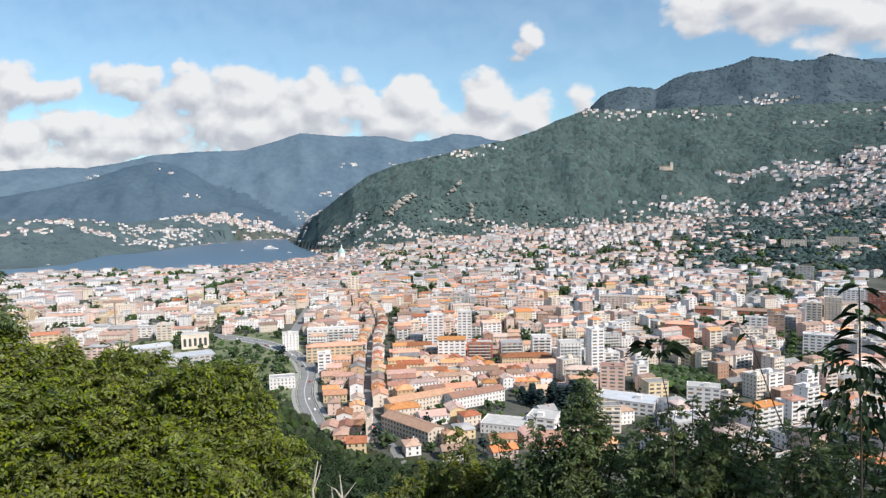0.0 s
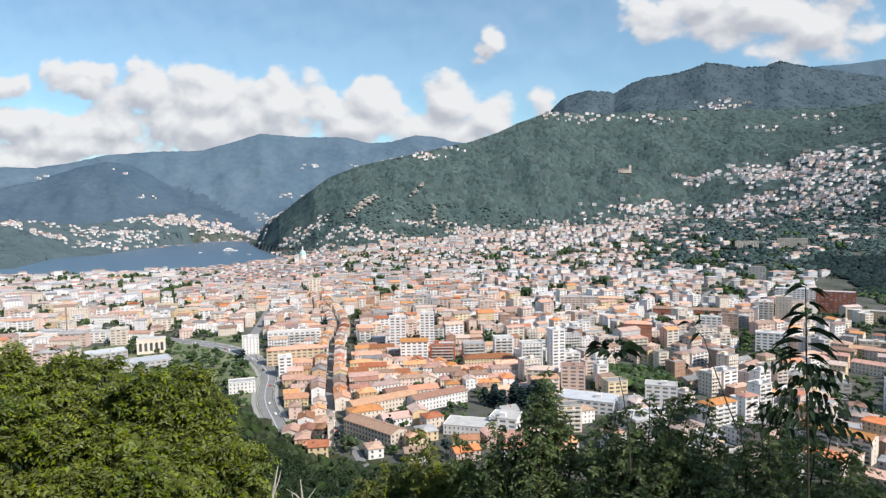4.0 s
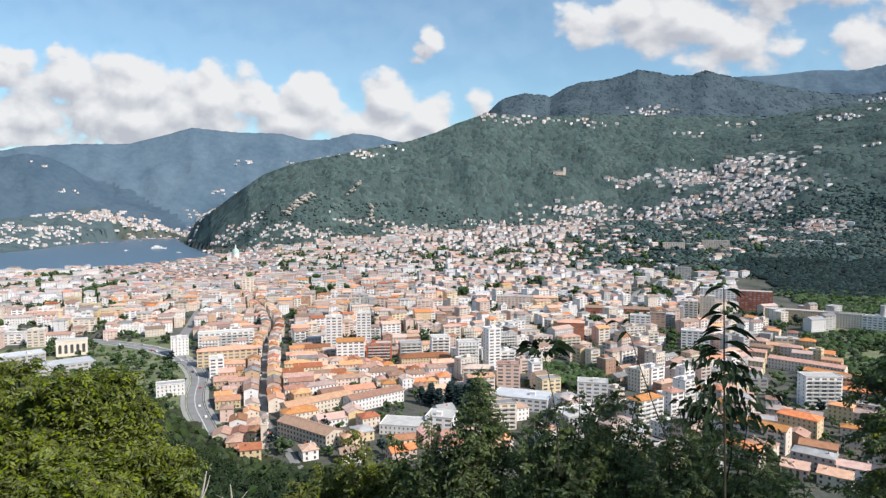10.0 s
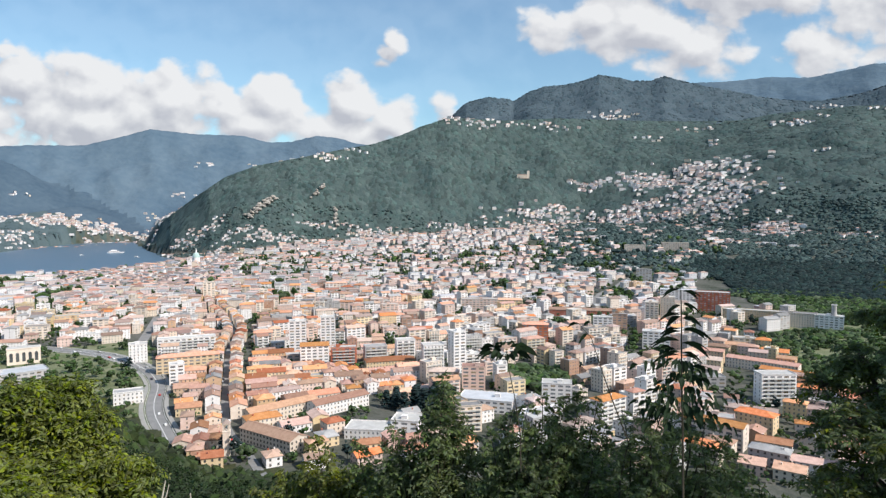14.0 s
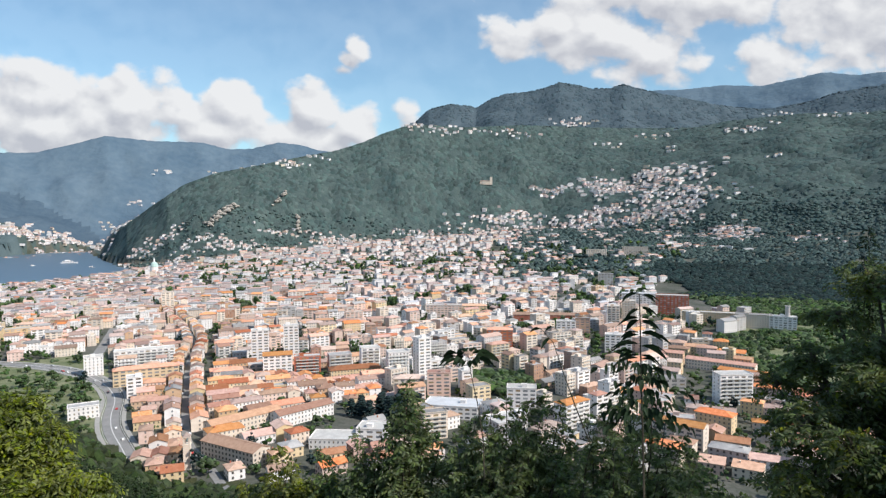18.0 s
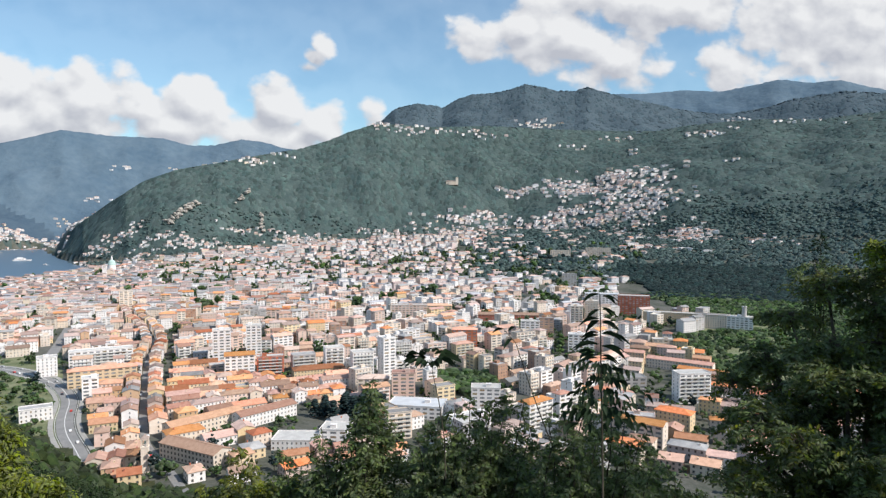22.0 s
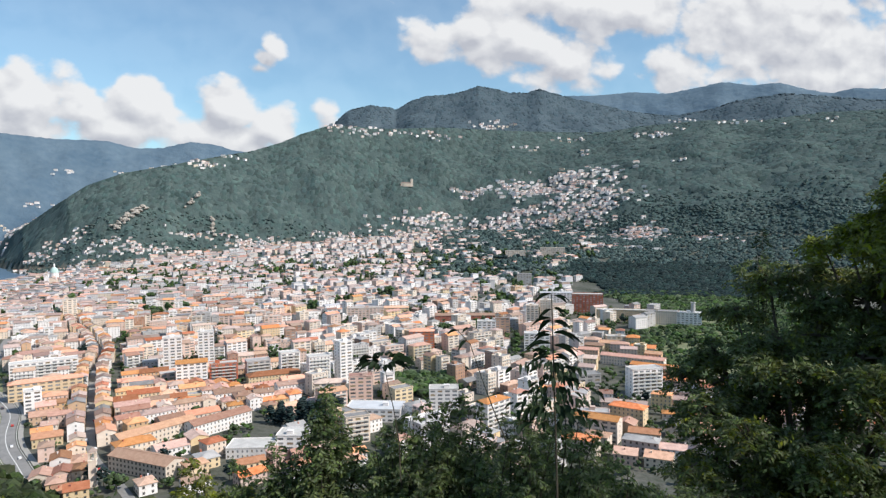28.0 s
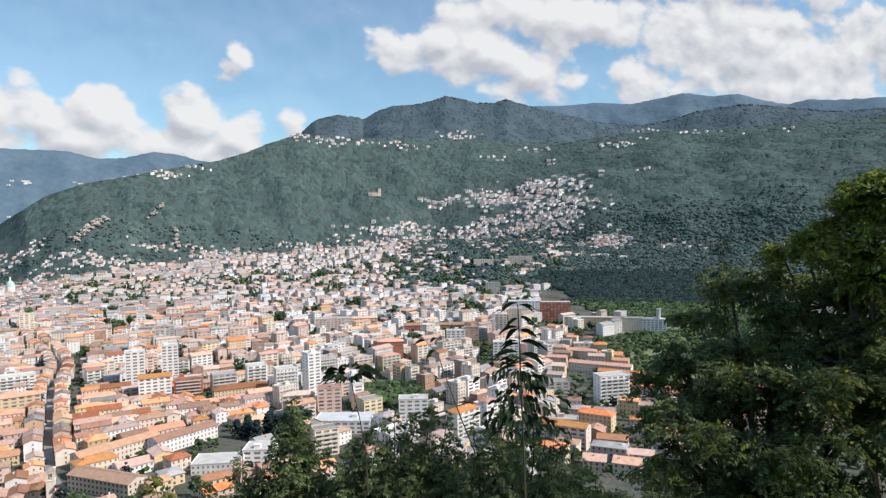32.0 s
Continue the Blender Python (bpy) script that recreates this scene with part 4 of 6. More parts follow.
def join_houses(name, rows, label, category, windows=True):
    """Far houses as one mesh of real walls and roofs."""
    if not rows:
        return None
    wn_, rn_ = list(WALLS), list(ROOFS)
    out = Shape()
    rs = np.random.RandomState(5)
    zs = land(np.array([r[0] for r in rows]), np.array([r[1] for r in rows]))
    for (x, y, w, d, h, yaw, wall, roof, style), z in zip(rows, zs):
        s = Shape()
        walls_on(s, w, d, h, style, 0.36)
        s.s = [wn_.index(wall)] * len(s.s)
        k = len(s.s)
        if windows:
            windows_on(s, w, d, h, max(1, int(h / 3.1)), rs, True, bay=4.0)
            s.s[k:] = [len(wn_) + len(rn_)] * (len(s.s) - k)
            k = len(s.s)
        hw, hd = w / 2 + 0.5, d / 2 + 0.5
        if style == "flat":
            s.box(-hw, -hd, h, hw, hd, h + 0.8)
        else:
            rise, ins = hd * 0.36, (min(hd, hw - 0.4) if style == "hip" else 0)
            A, B, C, D, E, F = (-hw, -hd, h), (hw, -hd, h), (hw, hd, h), (-hw, hd, h), (-hw + ins, 0, h + rise), (hw - ins, 0, h + rise)
            for q in ([A, B, F, E], [C, D, E, F], [B, C, F], [D, A, E]):
                s.face(q)
        s.s[k:] = [len(wn_) + rn_.index(roof)] * (len(s.s) - k)
        c, sn = math.cos(yaw), math.sin(yaw)
        base = len(out.v)
        out.v += [(x + a * c - b * sn, y + a * sn + b * c, z + e) for a, b, e in s.v]
        out.f += [tuple(base + i for i in q) for q in s.f]
        out.s += s.s
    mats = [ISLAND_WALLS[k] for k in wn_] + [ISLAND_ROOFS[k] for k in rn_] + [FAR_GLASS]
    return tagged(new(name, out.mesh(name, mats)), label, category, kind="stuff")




def headed(x, y):
    return math.hypot(x, y), math.degrees(math.atan2(x, y))


def bypass_side(x, y):
    """True on the old town's side of the curving road and off the meadow."""
    r, az = headed(x, y)
    return not (-41 < az < -26.4 and r < 870)


def in_old_suburb(x, y):
    r, az = headed(x, y)
    return -26.6 < az < -2.0 - (r - 420) * 0.012 and 405 < r < 730 and bypass_side(x, y) and free_of_hill(x, y)


def in_blocks(x, y):
    r, az = headed(x, y)
    return -4 < az < 46 and 400 < r < 1130 and not in_park(x, y) and not in_old_suburb(x, y) and free_of_hill(x, y)


def in_park(x, y):
    """The wooded park and the sports fields."""
    r, az = headed(x, y)
    edge = float(np.interp(r, (1150, 1467, 1659, 1900, 2189), (24.0, 21.0, 17.4, 18.5, 22.0))) + 0.7 * math.sin(r / 37) + 0.5 * math.sin(r / 17 + 1)
    return (r > 1150 and r < 1740 + 18 * math.sin(az * 2.3) + 12 * math.sin(az * 5.1) and edge < az < 36) or (az > 26 and 720 < r < 1300 and az < 46) or (22.5 < az < 46 and 650 < r < 960 and (az - 22) * 16 > (960 - r) * 0.35) or (3.2 < az < 8.8 and 560 < r < 650)


def in_middle(x, y):
    r, az = headed(x, y)
    return -21.5 < az < 19 and 720 < r < 1520 and not in_park(x, y) and not in_blocks(x, y)


def in_old_town(x, y):
    r, az = headed(x, y)
    return -50 < az < -19.5 and 730 < r < float(np.interp(az, *SHORE_NEAR)) - 40 and az < -19.5 and bypass_side(x, y) and not (-50 < az < -36 and r < 900 and free_of_hill(x, y) is False)


def in_upper_town(x, y):
    r, az = headed(x, y)
    lim = float(np.interp(az, (-26, -18, -10, 0, 10, 20, 46), (2260, 2220, 2290, 2380, 2420, 2200, 2100)))
    return -25.5 < az < 21 and 1500 < r < lim and not (az > 9 and math.sin(x / 31) + math.sin(y / 23 + x / 50) > 0.3) and not in_park(x, y) and not in_old_town(x, y)


def within(test, lo, hi, near, far):
    """A sector of a quarter."""
    def both(x, y):
        r, az = headed(x, y)
        return lo <= az < hi and near <= r < far and test(x, y)
    return both


far_rows = []
far_rows += quarter(11, within(in_old_suburb, -60, -21, 0, 900), (-330, 380, 60, 740), 19, (12, 16), 3, (9, 22), (1.6, 2.8), OLD_WALLS, OLD_ROOFS, 0.03, 0.92, "row_house", group="houses of the old suburb", loose=0.05, green=False, yard=(0.5, 2.5))
far_rows += quarter(10, within(in_old_suburb, -21, 10, 0, 560), (-330, 380, 60, 740), 32, (12, 17), 3, (10, 30), (1.6, 2.8), OLD_WALLS, OLD_ROOFS, 0.03, 0.94, "row_house", group="houses of the old suburb", loose=0.05, green=False, yard=(0.5, 2.5))
far_rows += quarter(9, within(in_old_suburb, -21, 10, 560, 900), (-330, 380, 60, 740), 20, (12, 16), 3.5, (10, 28), (1.7, 3.2), OLD_WALLS, OLD_ROOFS, 0.06, 0.92, "row_house", group="houses of the old suburb", loose=0.05, green=False, yard=(0.5, 2.5))
for k, (lo, hi, near, far, deg) in enumerate(((-4, 9, 430, 800, 27), (9, 20, 400, 760, 38), (20, 46, 400, 900, -30), (-4, 10, 800, 1130, 33), (10, 26, 760, 1130, 30))):
    far_rows += quarter(20 + k, within(in_blocks, lo, hi, near, far), (-80, 380, 850, 1150), deg, (11, 15), 13, (10, 28), (1.6, 4.4 if lo == 20 else 6.6), OLD_WALLS if lo == 20 else NEW_WALLS, OLD_ROOFS if lo == 20 else MIX_ROOFS, 0.1 if lo == 20 else 0.45, 0.4, "house", skip=0.16, group="apartment quarter", loose=0.10)
for k, (lo, hi, near, far, deg) in enumerate(((-22, -12, 700, 1000, 24), (-12, 0, 700, 1000, 20), (0, 20, 900, 1250, 34), (-22, -8, 1000, 1550, 12), (-8, 6, 1000, 1550, 38), (6, 20, 1250, 1550, 24))):
    far_rows += quarter(30 + k, within(in_middle, lo, hi, near, far), (-620, 680, 540, 1540), deg, (11, 15), 10, (10, 28), (1.8, 6.2), NEW_WALLS, MIX_ROOFS if lo >= -9 else (("terracotta", 4), ("faded", 3), ("grey", 0.8), ("pale", 1)), 0.36 if lo >= -9 else 0.22, 0.5, "house", skip=0.18, group="houses of the middle town", loose=0.10)
# faded tiles prevail: haze over the old town put into roof colours
PALE_ROOFS = (("terracotta", 2.5), ("faded", 5), ("grey", 1.2), ("pale", 1))
PALE_WALLS = (("cream", 4), ("white", 7), ("pink", 2), ("yellow", 1.5), ("ochre", 0.6))
for k, (lo, hi, near, far, deg) in enumerate(((-33, -19.5, 700, 1050, 27), (-52, -33, 700, 1250, 22), (-33, -19.5, 1050, 1450, 14), (-52, -33, 1250, 2000, 36), (-33, -19.5, 1450, 2100, -12))):
    west = lo < -40
    far_rows += quarter(40 + k, within(in_old_town, lo, hi, near, far), (-1700, 560, -240, 2000), deg, (11, 16), 9 if west else 6, (11, 34) if west else (9, 23), (2.4, 6.0) if west else (2.2, 4.8), PALE_WALLS, (("terracotta", 1.5), ("faded", 4.5), ("grey", 2.5), ("pale", 2)) if west else PALE_ROOFS, 0.45 if west else 0.14, 0.6, "town_house", skip=0.16, group="houses of the old town", loose=0.08)
for k, (lo, hi, near, far, deg) in enumerate(((-26, -12, 1500, 1900, 18), (-12, 4, 1500, 1900, 30), (4, 20, 1500, 1900, 34), (-26, -8, 1900, 2600, 12), (-8, 8, 1900, 2600, 30), (8, 40, 1900, 2600, 20))):
    far_rows += quarter(50 + k, within(in_upper_town, lo, hi, near, far), (-1100, 1400, 1600, 2600), deg, (11, 15), 18, (11, 28), (1.6, 4.6), (("white", 6), ("cream", 4), ("pink", 2.5), ("yellow", 1), ("ochre", 0.4)), (("terracotta", 4), ("faded", 3), ("pale", 1.5), ("grey", 0.5)), 0.3, 0.25, "house", skip=0.62 if lo == 8 else 0.36 if lo == 4 else 0.3, loose=0.25)


def build_all(rows):
    """The nearest buildings of each kind by themselves; the rest are handed on to be joined."""
    rest, counts = [], {}
    for r, name, group, x, y, w, d, fl, turn, wall, roof, style in sorted(rows):
        counts[name] = counts.get(name, 0) + 1
        if counts[name] <= 300 and r < 1500:
            rs = np.random.RandomState(int(r * 10))
            near = r < 800
            house(name, x, y, w, d, fl, turn, wall, roof, style, 2 if near else 1, near and fl >= 5 and rs.rand() < 0.6, group=group, chimneys=(1 + (rs.rand() < 0.4)) if r < 640 and style != "flat" else 0)
        else:
            rest.append((x, y, w, d, fl * 3.1 + 0.4, turn, wall, roof, style))
    return rest


far_rows = build_all(far_rows)
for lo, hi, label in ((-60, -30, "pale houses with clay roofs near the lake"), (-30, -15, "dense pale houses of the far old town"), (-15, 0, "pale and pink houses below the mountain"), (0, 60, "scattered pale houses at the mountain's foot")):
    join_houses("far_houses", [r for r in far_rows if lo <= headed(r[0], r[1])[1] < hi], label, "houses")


def hamlet(seed, x, y, a, b, degrees, n, label, size=1.0):
    """Houses strewn over a hillside."""
    rs = np.random.RandomState(seed)
    rows, t = [], radians(degrees)
    for _ in range(n):
        u, v = rs.normal() * a * 0.5, rs.normal() * b * 0.5
        px, py = x + u * math.cos(t) - v * math.sin(t), y + u * math.sin(t) + v * math.cos(t)
        w, d = rs.uniform(10, 19) * size, rs.uniform(8, 11) * min(size, 1)
        rows.append((px, py, w, d, rs.uniform(4.5, 8) * min(size, 1.1), rs.uniform(-0.7, 0.7), pick(rs, (("white", 7), ("cream", 3), ("pink", 1), ("yellow", 0.8))), pick(rs, (("terracotta", 3), ("faded", 3), ("grey", 1.5), ("pale", 1))), "hip" if rs.rand() < 0.6 else "flat"))
    join_houses("hillside_houses", rows, label, "houses", windows=True)


hamlet(1, -80, 2896, 89, 70, 2, 16, "pale village houses strewn among mountain woods")
hamlet(2, 38, 2912, 115, 18, -1, 14, "pale village houses strewn among mountain woods")
hamlet(3, 202, 2942, 103, 18, -4, 12, "pale village houses strewn among mountain woods")
hamlet(4, 352, 2964, 105, 25, -7, 14, "pale village houses strewn among mountain woods")
hamlet(5, -580, 2613, 117, 15, 13, 18, "pale village houses strewn among mountain woods")
hamlet(6, -1399, 4254, 78, 15, 18, 4, "pale village houses strewn among mountain woods")
hamlet(7, -464, 2690, 48, 11, 10, 5, "pale village houses strewn among mountain woods")
hamlet(8, 741, 3282, 118, 27, -13, 18, "pale village houses strewn among mountain woods")
hamlet(9, 683, 3281, 118, 20, -12, 12, "pale village houses strewn among mountain woods")
hamlet(10, 986, 2936, 108, 34, -19, 10, "pale village houses strewn among mountain woods")
hamlet(11, 769, 2884, 65, 23, -15, 8, "pale village houses strewn among mountain woods")
hamlet(12, 1008, 2735, 38, 58, -20, 5, "pale village houses strewn among mountain woods")
hamlet(13, 1316, 2701, 131, 33, -26, 22, "pale village houses strewn among mountain woods")
hamlet(14, 1269, 2411, 36, 7, -28, 4, "pale village houses strewn among mountain woods")
hamlet(15, 1648, 2597, 162, 70, -32, 10, "pale village houses strewn among mountain woods")
hamlet(16, 1676, 3186, 126, 34, -28, 8, "pale village houses strewn among mountain woods")
hamlet(17, 1850, 2348, 157, 31, -38, 6, "pale village houses strewn among mountain woods")
hamlet(20, 847, 2523, 255, 70, -19, 130, "pale and ochre houses of a hillside village", 1.4)
hamlet(21, 701, 2585, 140, 66, -15, 80, "pale and ochre houses of a hillside village")
hamlet(22, 899, 2294, 150, 70, -21, 90, "pale and ochre houses of a hillside village")
hamlet(23, 564, 2407, 172, 64, -13, 80, "pale and ochre houses of a hillside village")
hamlet(24, 726, 2292, 146, 52, -18, 60, "pale and ochre houses of a hillside village")
hamlet(25, 909, 1958, 85, 70, -25, 110, "pale and ochre houses of a hillside village")
hamlet(26, 889, 2578, 119, 31, -19, 22, "pale and ochre houses of a hillside village", 1.4)
hamlet(27, 293, 2483, 130, 24, -7, 22, "pale and ochre houses of a hillside village")
hamlet(28, 1062, 1810, 110, 70, -30, 18, "pale and ochre houses of a hillside village")
hamlet(29, 695, 1817, 136, 56, -21, 20, "pale and ochre houses of a hillside village", 1.4)
hamlet(70, 497, 2628, 105, 23, -11, 40, "pale and ochre houses of a hillside village")
hamlet(71, 632, 2423, 98, 36, -15, 45, "pale and ochre houses of a hillside village")
hamlet(72, 344, 2517, 99, 32, -8, 35, "pale and ochre houses of a hillside village")
hamlet(73, 797, 2398, 99, 70, -18, 40, "pale and ochre houses of a hillside village")
hamlet(74, 939, 2371, 100, 70, -22, 25, "pale and ochre houses of a hillside village")
hamlet(75, 919, 2012, 87, 48, -25, 40, "pale and ochre houses of a hillside village")
hamlet(76, 728, 2312, 95, 44, -17, 35, "pale and ochre houses of a hillside village")
hamlet(77, 523, 2416, 97, 48, -12, 35, "pale and ochre houses of a hillside village")
hamlet(78, 800, 2165, 90, 52, -20, 30, "pale and ochre houses of a hillside village")
hamlet(79, 210, 2499, 98, 20, -5, 20, "pale and ochre houses of a hillside village")
hamlet(80, 886, 2235, 94, 32, -22, 25, "pale and ochre houses of a hillside village")
hamlet(30, -2034, 3157, 245, 70, 33, 200, "white lakeside houses below far mountains", 1.4)
hamlet(31, -1900, 3372, 168, 69, 29, 90, "white lakeside houses below far mountains", 1.4)
hamlet(32, -1994, 2732, 265, 70, 36, 70, "white lakeside houses below far mountains")
hamlet(33, -1927, 3174, 194, 1, 31, 30, "white lakeside houses below far mountains", 1.4)
hamlet(34, -2135, 2230, 322, 70, 44, 90, "white lakeside houses below far mountains")
hamlet(35, -2157, 2008, 115, 36, 47, 20, "white lakeside houses below far mountains", 1.4)
hamlet(36, -1960, 2413, 162, 70, 39, 22, "white lakeside houses below far mountains")
hamlet(130, -2060, 2640, 520, 260, 38, 110, "white lakeside houses below far mountains")
hamlet(131, -1800, 3300, 420, 160, 30, 70, "white lakeside houses below far mountains")
hamlet(37, -1768, 3650, 78, 52, 26, 16, "white lakeside houses below far mountains")
hamlet(38, -1724, 4141, 98, 26, 23, 7, "pale village houses strewn among mountain woods", 1.4)
hamlet(39, -2571, 3388, 56, 23, 37, 3, "pale village houses strewn among mountain woods", 1.4)
hamlet(40, -3128, 3421, 61, 23, 42, 4, "pale village houses strewn among mountain woods", 1.4)
hamlet(41, -1729, 3862, 110, 19, 24, 7, "pale village houses strewn among mountain woods", 1.4)
hamlet(42, -2378, 3378, 90, 24, 35, 5, "pale village houses strewn among mountain woods", 1.4)
hamlet(50, -303, 2335, 123, 29, 7, 60, "crowded pale houses at the mountain's foot", 0.7)
hamlet(51, -134, 2186, 152, 70, 3, 50, "crowded pale houses at the mountain's foot", 0.7)
hamlet(52, -796, 2150, 160, 21, 20, 50, "crowded pale houses at the mountain's foot", 0.7)
hamlet(53, 323, 2458, 151, 24, -7, 35, "crowded pale houses at the mountain's foot", 0.7)
hamlet(54, -1023, 2274, 87, 29, 24, 22, "crowded pale houses at the mountain's foot", 0.7)
hamlet(55, 52, 2430, 127, 25, -1, 30, "crowded pale houses at the mountain's foot", 0.7)
hamlet(90, -956, 2243, 127, 33, 23, 45, "crowded pale houses at the mountain's foot", 0.75)
hamlet(91, -651, 2187, 139, 17, 17, 50, "crowded pale houses at the mountain's foot", 0.75)
hamlet(92, -376, 2304, 142, 29, 9, 50, "crowded pale houses at the mountain's foot", 0.75)
hamlet(93, -55, 2414, 126, 16, 1, 45, "crowded pale houses at the mountain's foot", 0.75)
hamlet(94, -792, 2192, 101, 16, 20, 25, "crowded pale houses at the mountain's foot", 0.75)
hamlet(95, -518, 2297, 123, 16, 13, 25, "crowded pale houses at the mountain's foot", 0.75)
hamlet(96, -1318, 2683, 78, 41, 26, 18, "crowded pale houses at the mountain's foot", 0.75)
hamlet(97, 176, 2453, 128, 24, -4, 35, "crowded pale houses at the mountain's foot", 0.75)


# ---- woods ----
def woods(name, seed, n, heads, dists, size, mat, label, test=None, sink=0.3, squash=0.85, drape=False):
    rs = np.random.RandomState(seed)
    az, r = np.radians(rs.uniform(*heads, n)), np.sqrt(rs.uniform(dists[0] ** 2, dists[1] ** 2, n))
    x, y = r * np.sin(az), r * np.cos(az)
    z = land(x, y)
    keep = test(x, y, z, r, np.degrees(az))
    x, y, z = x[keep], y[keep], z[keep]
    s = rs.uniform(*size, len(x))
    return tagged(new(name, clump_mesh(name, np.stack([x, y, z + s * sink], 1), s, mat, rs, squash, False, drape)), label, "woods", kind="stuff")


def on_mountain(x, y, z, r, az):
    town = smooth((r - 1300) / 1100) * np.interp(az, (-26, -15, 0, 10, 60), (0, 45, 80, 105, 105))
    gap = waves(x, y, 90, 21) + 0.6 * waves(x, y, 35, 22)
    return (z > town + 5) & (gap > -1.05)


# flattened clumps and bluish base colour stand in for haze
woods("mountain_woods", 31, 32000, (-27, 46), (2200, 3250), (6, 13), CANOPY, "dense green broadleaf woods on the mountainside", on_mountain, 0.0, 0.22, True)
woods("summit_woods", 32, 10000, (-3, 46), (3200, 4050), (7, 13), SUMMIT_WOOD, "summit ridge woods, cloud shade and haze put into the colour", on_mountain, 0.0, 0.24, True)
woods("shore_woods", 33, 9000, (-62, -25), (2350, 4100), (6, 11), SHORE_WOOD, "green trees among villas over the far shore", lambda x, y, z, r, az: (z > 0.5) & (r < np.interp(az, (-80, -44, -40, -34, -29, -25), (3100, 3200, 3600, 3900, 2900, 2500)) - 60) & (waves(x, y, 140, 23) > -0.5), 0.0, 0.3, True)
woods("park_woods", 34, 7000, (15, 38), (1340, 1830), (4.5, 8), DARK_WOODS, "dense park trees, cloud shade put into their dark colour", lambda x, y, z, r, az: np.array([in_park(a, b) for a, b in zip(x, y)]) & (z < 130), 0.4, 0.7, True)
woods("park_edge_trees", 38, 2600, (19, 38), (1150, 1400), (3.5, 6.5), TOWN_LEAF, "rounded green trees along the park's edge", lambda x, y, z, r, az: np.array([in_park(a, b) for a, b in zip(x, y)]))
woods("valley_trees", 39, 5200, (18, 46), (1730, 2330), (4, 8), CANOPY, "green trees in the valley below the mountain", lambda x, y, z, r, az: (waves(x, y, 150, 28) > -0.9) & np.array([not (cells(a, b, 4, 4, 0) & TAKEN) for a, b in zip(x, y)]))
woods("hillside_woods", 35, 5200, (-60, 50), (230, 640), (1.8, 4.2), SLOPE_LEAF, "scrub and trees on the steep slope, coloured dark for shade", lambda x, y, z, r, az: (own_hill(x, y) > 1.5))


def slope_scrub(seed, n, heads, dists, mat, leaf, label):
    """Bushes on the slope below, with their single sprays of leaves."""
    rs = np.random.RandomState(seed)
    az, r = np.radians(rs.uniform(*heads, n)), rs.uniform(*dists, n)
    x, y = r * np.sin(az), r * np.cos(az)
    size = rs.uniform(1.2, 3.2, n)
    c = np.stack([x, y, land(x, y) + size * 0.5], 1)
    m = 110
    d = rs.normal(size=(n, m, 3))
    d /= np.linalg.norm(d, axis=2)[:, :, None]
    d[:, :, 2] = np.abs(d[:, :, 2]) * 1.0 - 0.15
    pts = c[:, None, :] + d * size[:, None, None] * rs.uniform(0.75, 1.12, (n, m, 1)) * (1 + 0.3 * np.sin(d[:, :, :1] * 5 + size[:, None, None] * 9))
    tagged(new("slope_scrub", leaf_mesh("slope_scrub", pts.reshape(-1, 3), leaf, mat, rs, 1.5)), label, "scrub", kind="stuff")


slope_scrub(135, 900, (-52, 40), (38, 240), SCRUB_LEAF, 0.42, "green scrub on the steep slope, coloured dark for shade")
slope_scrub(136, 500, (-40, -8), (28, 110), SCRUB_LEAF, 0.26, "green scrub below the standing place, coloured dark for shade")
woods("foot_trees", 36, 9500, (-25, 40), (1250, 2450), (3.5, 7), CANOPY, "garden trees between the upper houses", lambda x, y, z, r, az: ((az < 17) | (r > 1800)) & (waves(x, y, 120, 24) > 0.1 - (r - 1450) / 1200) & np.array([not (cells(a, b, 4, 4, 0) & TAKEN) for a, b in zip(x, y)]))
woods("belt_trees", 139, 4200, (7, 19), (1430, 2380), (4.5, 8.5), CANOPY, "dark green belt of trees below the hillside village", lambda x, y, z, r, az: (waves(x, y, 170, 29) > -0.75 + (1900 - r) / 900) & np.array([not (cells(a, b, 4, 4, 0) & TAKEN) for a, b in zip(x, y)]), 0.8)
woods("lake_trees", 37, 1100, (-50, -25), (1740, 2000), (4, 8), TOWN_LEAF, "row of trees along the lake promenade", lambda x, y, z, r, az: (np.abs(r - np.interp(az, *SHORE_NEAR) + 60) < 26) & (waves(x, y, 160, 27) > -0.5), 0.8)


# ---- town trees ----
def tree_kind(seed, height, spread, mat, narrow=False):
    """A town tree: tapered trunk with limbs, and a ragged crown of clumps."""
    rs = np.random.RandomState(seed)
    t = Shape()
    t.tube([(0, 0, -1), (0.05, 0, height * 0.3), (0.15, 0.1, height * 0.6)], [0.28, 0.2, 0.1])
    for k in range(4):
        a = k * 1.6 + rs.rand()
        t.tube([(0, 0, height * 0.3), (math.cos(a) * spread * 0.3, math.sin(a) * spread * 0.3, height * 0.5), (math.cos(a) * spread * 0.55, math.sin(a) * spread * 0.55, height * 0.65)], [0.12, 0.08, 0.04], 5)
    trunk = new("tree", t.mesh("tree", BARK))
    n = 48
    d = rs.normal(size=(n, 3))
    d /= np.linalg.norm(d, axis=1)[:, None]
    rad = rs.uniform(0.45, 1.0, n)[:, None]
    c = d * rad * np.array([spread, spread, height * (0.42 if narrow else 0.34)]) * (1 + 0.25 * np.sin(d[:, :1] * 4 + seed)) + np.array([0, 0, height * 0.6])
    crown = new("crown", clump_mesh("crown", c, rs.uniform(0.20, 0.38, n) * spread, mat, rs))
    crown.parent = trunk
    return tagged(trunk, "leafy green town tree with ragged crown", "tree", "town trees")


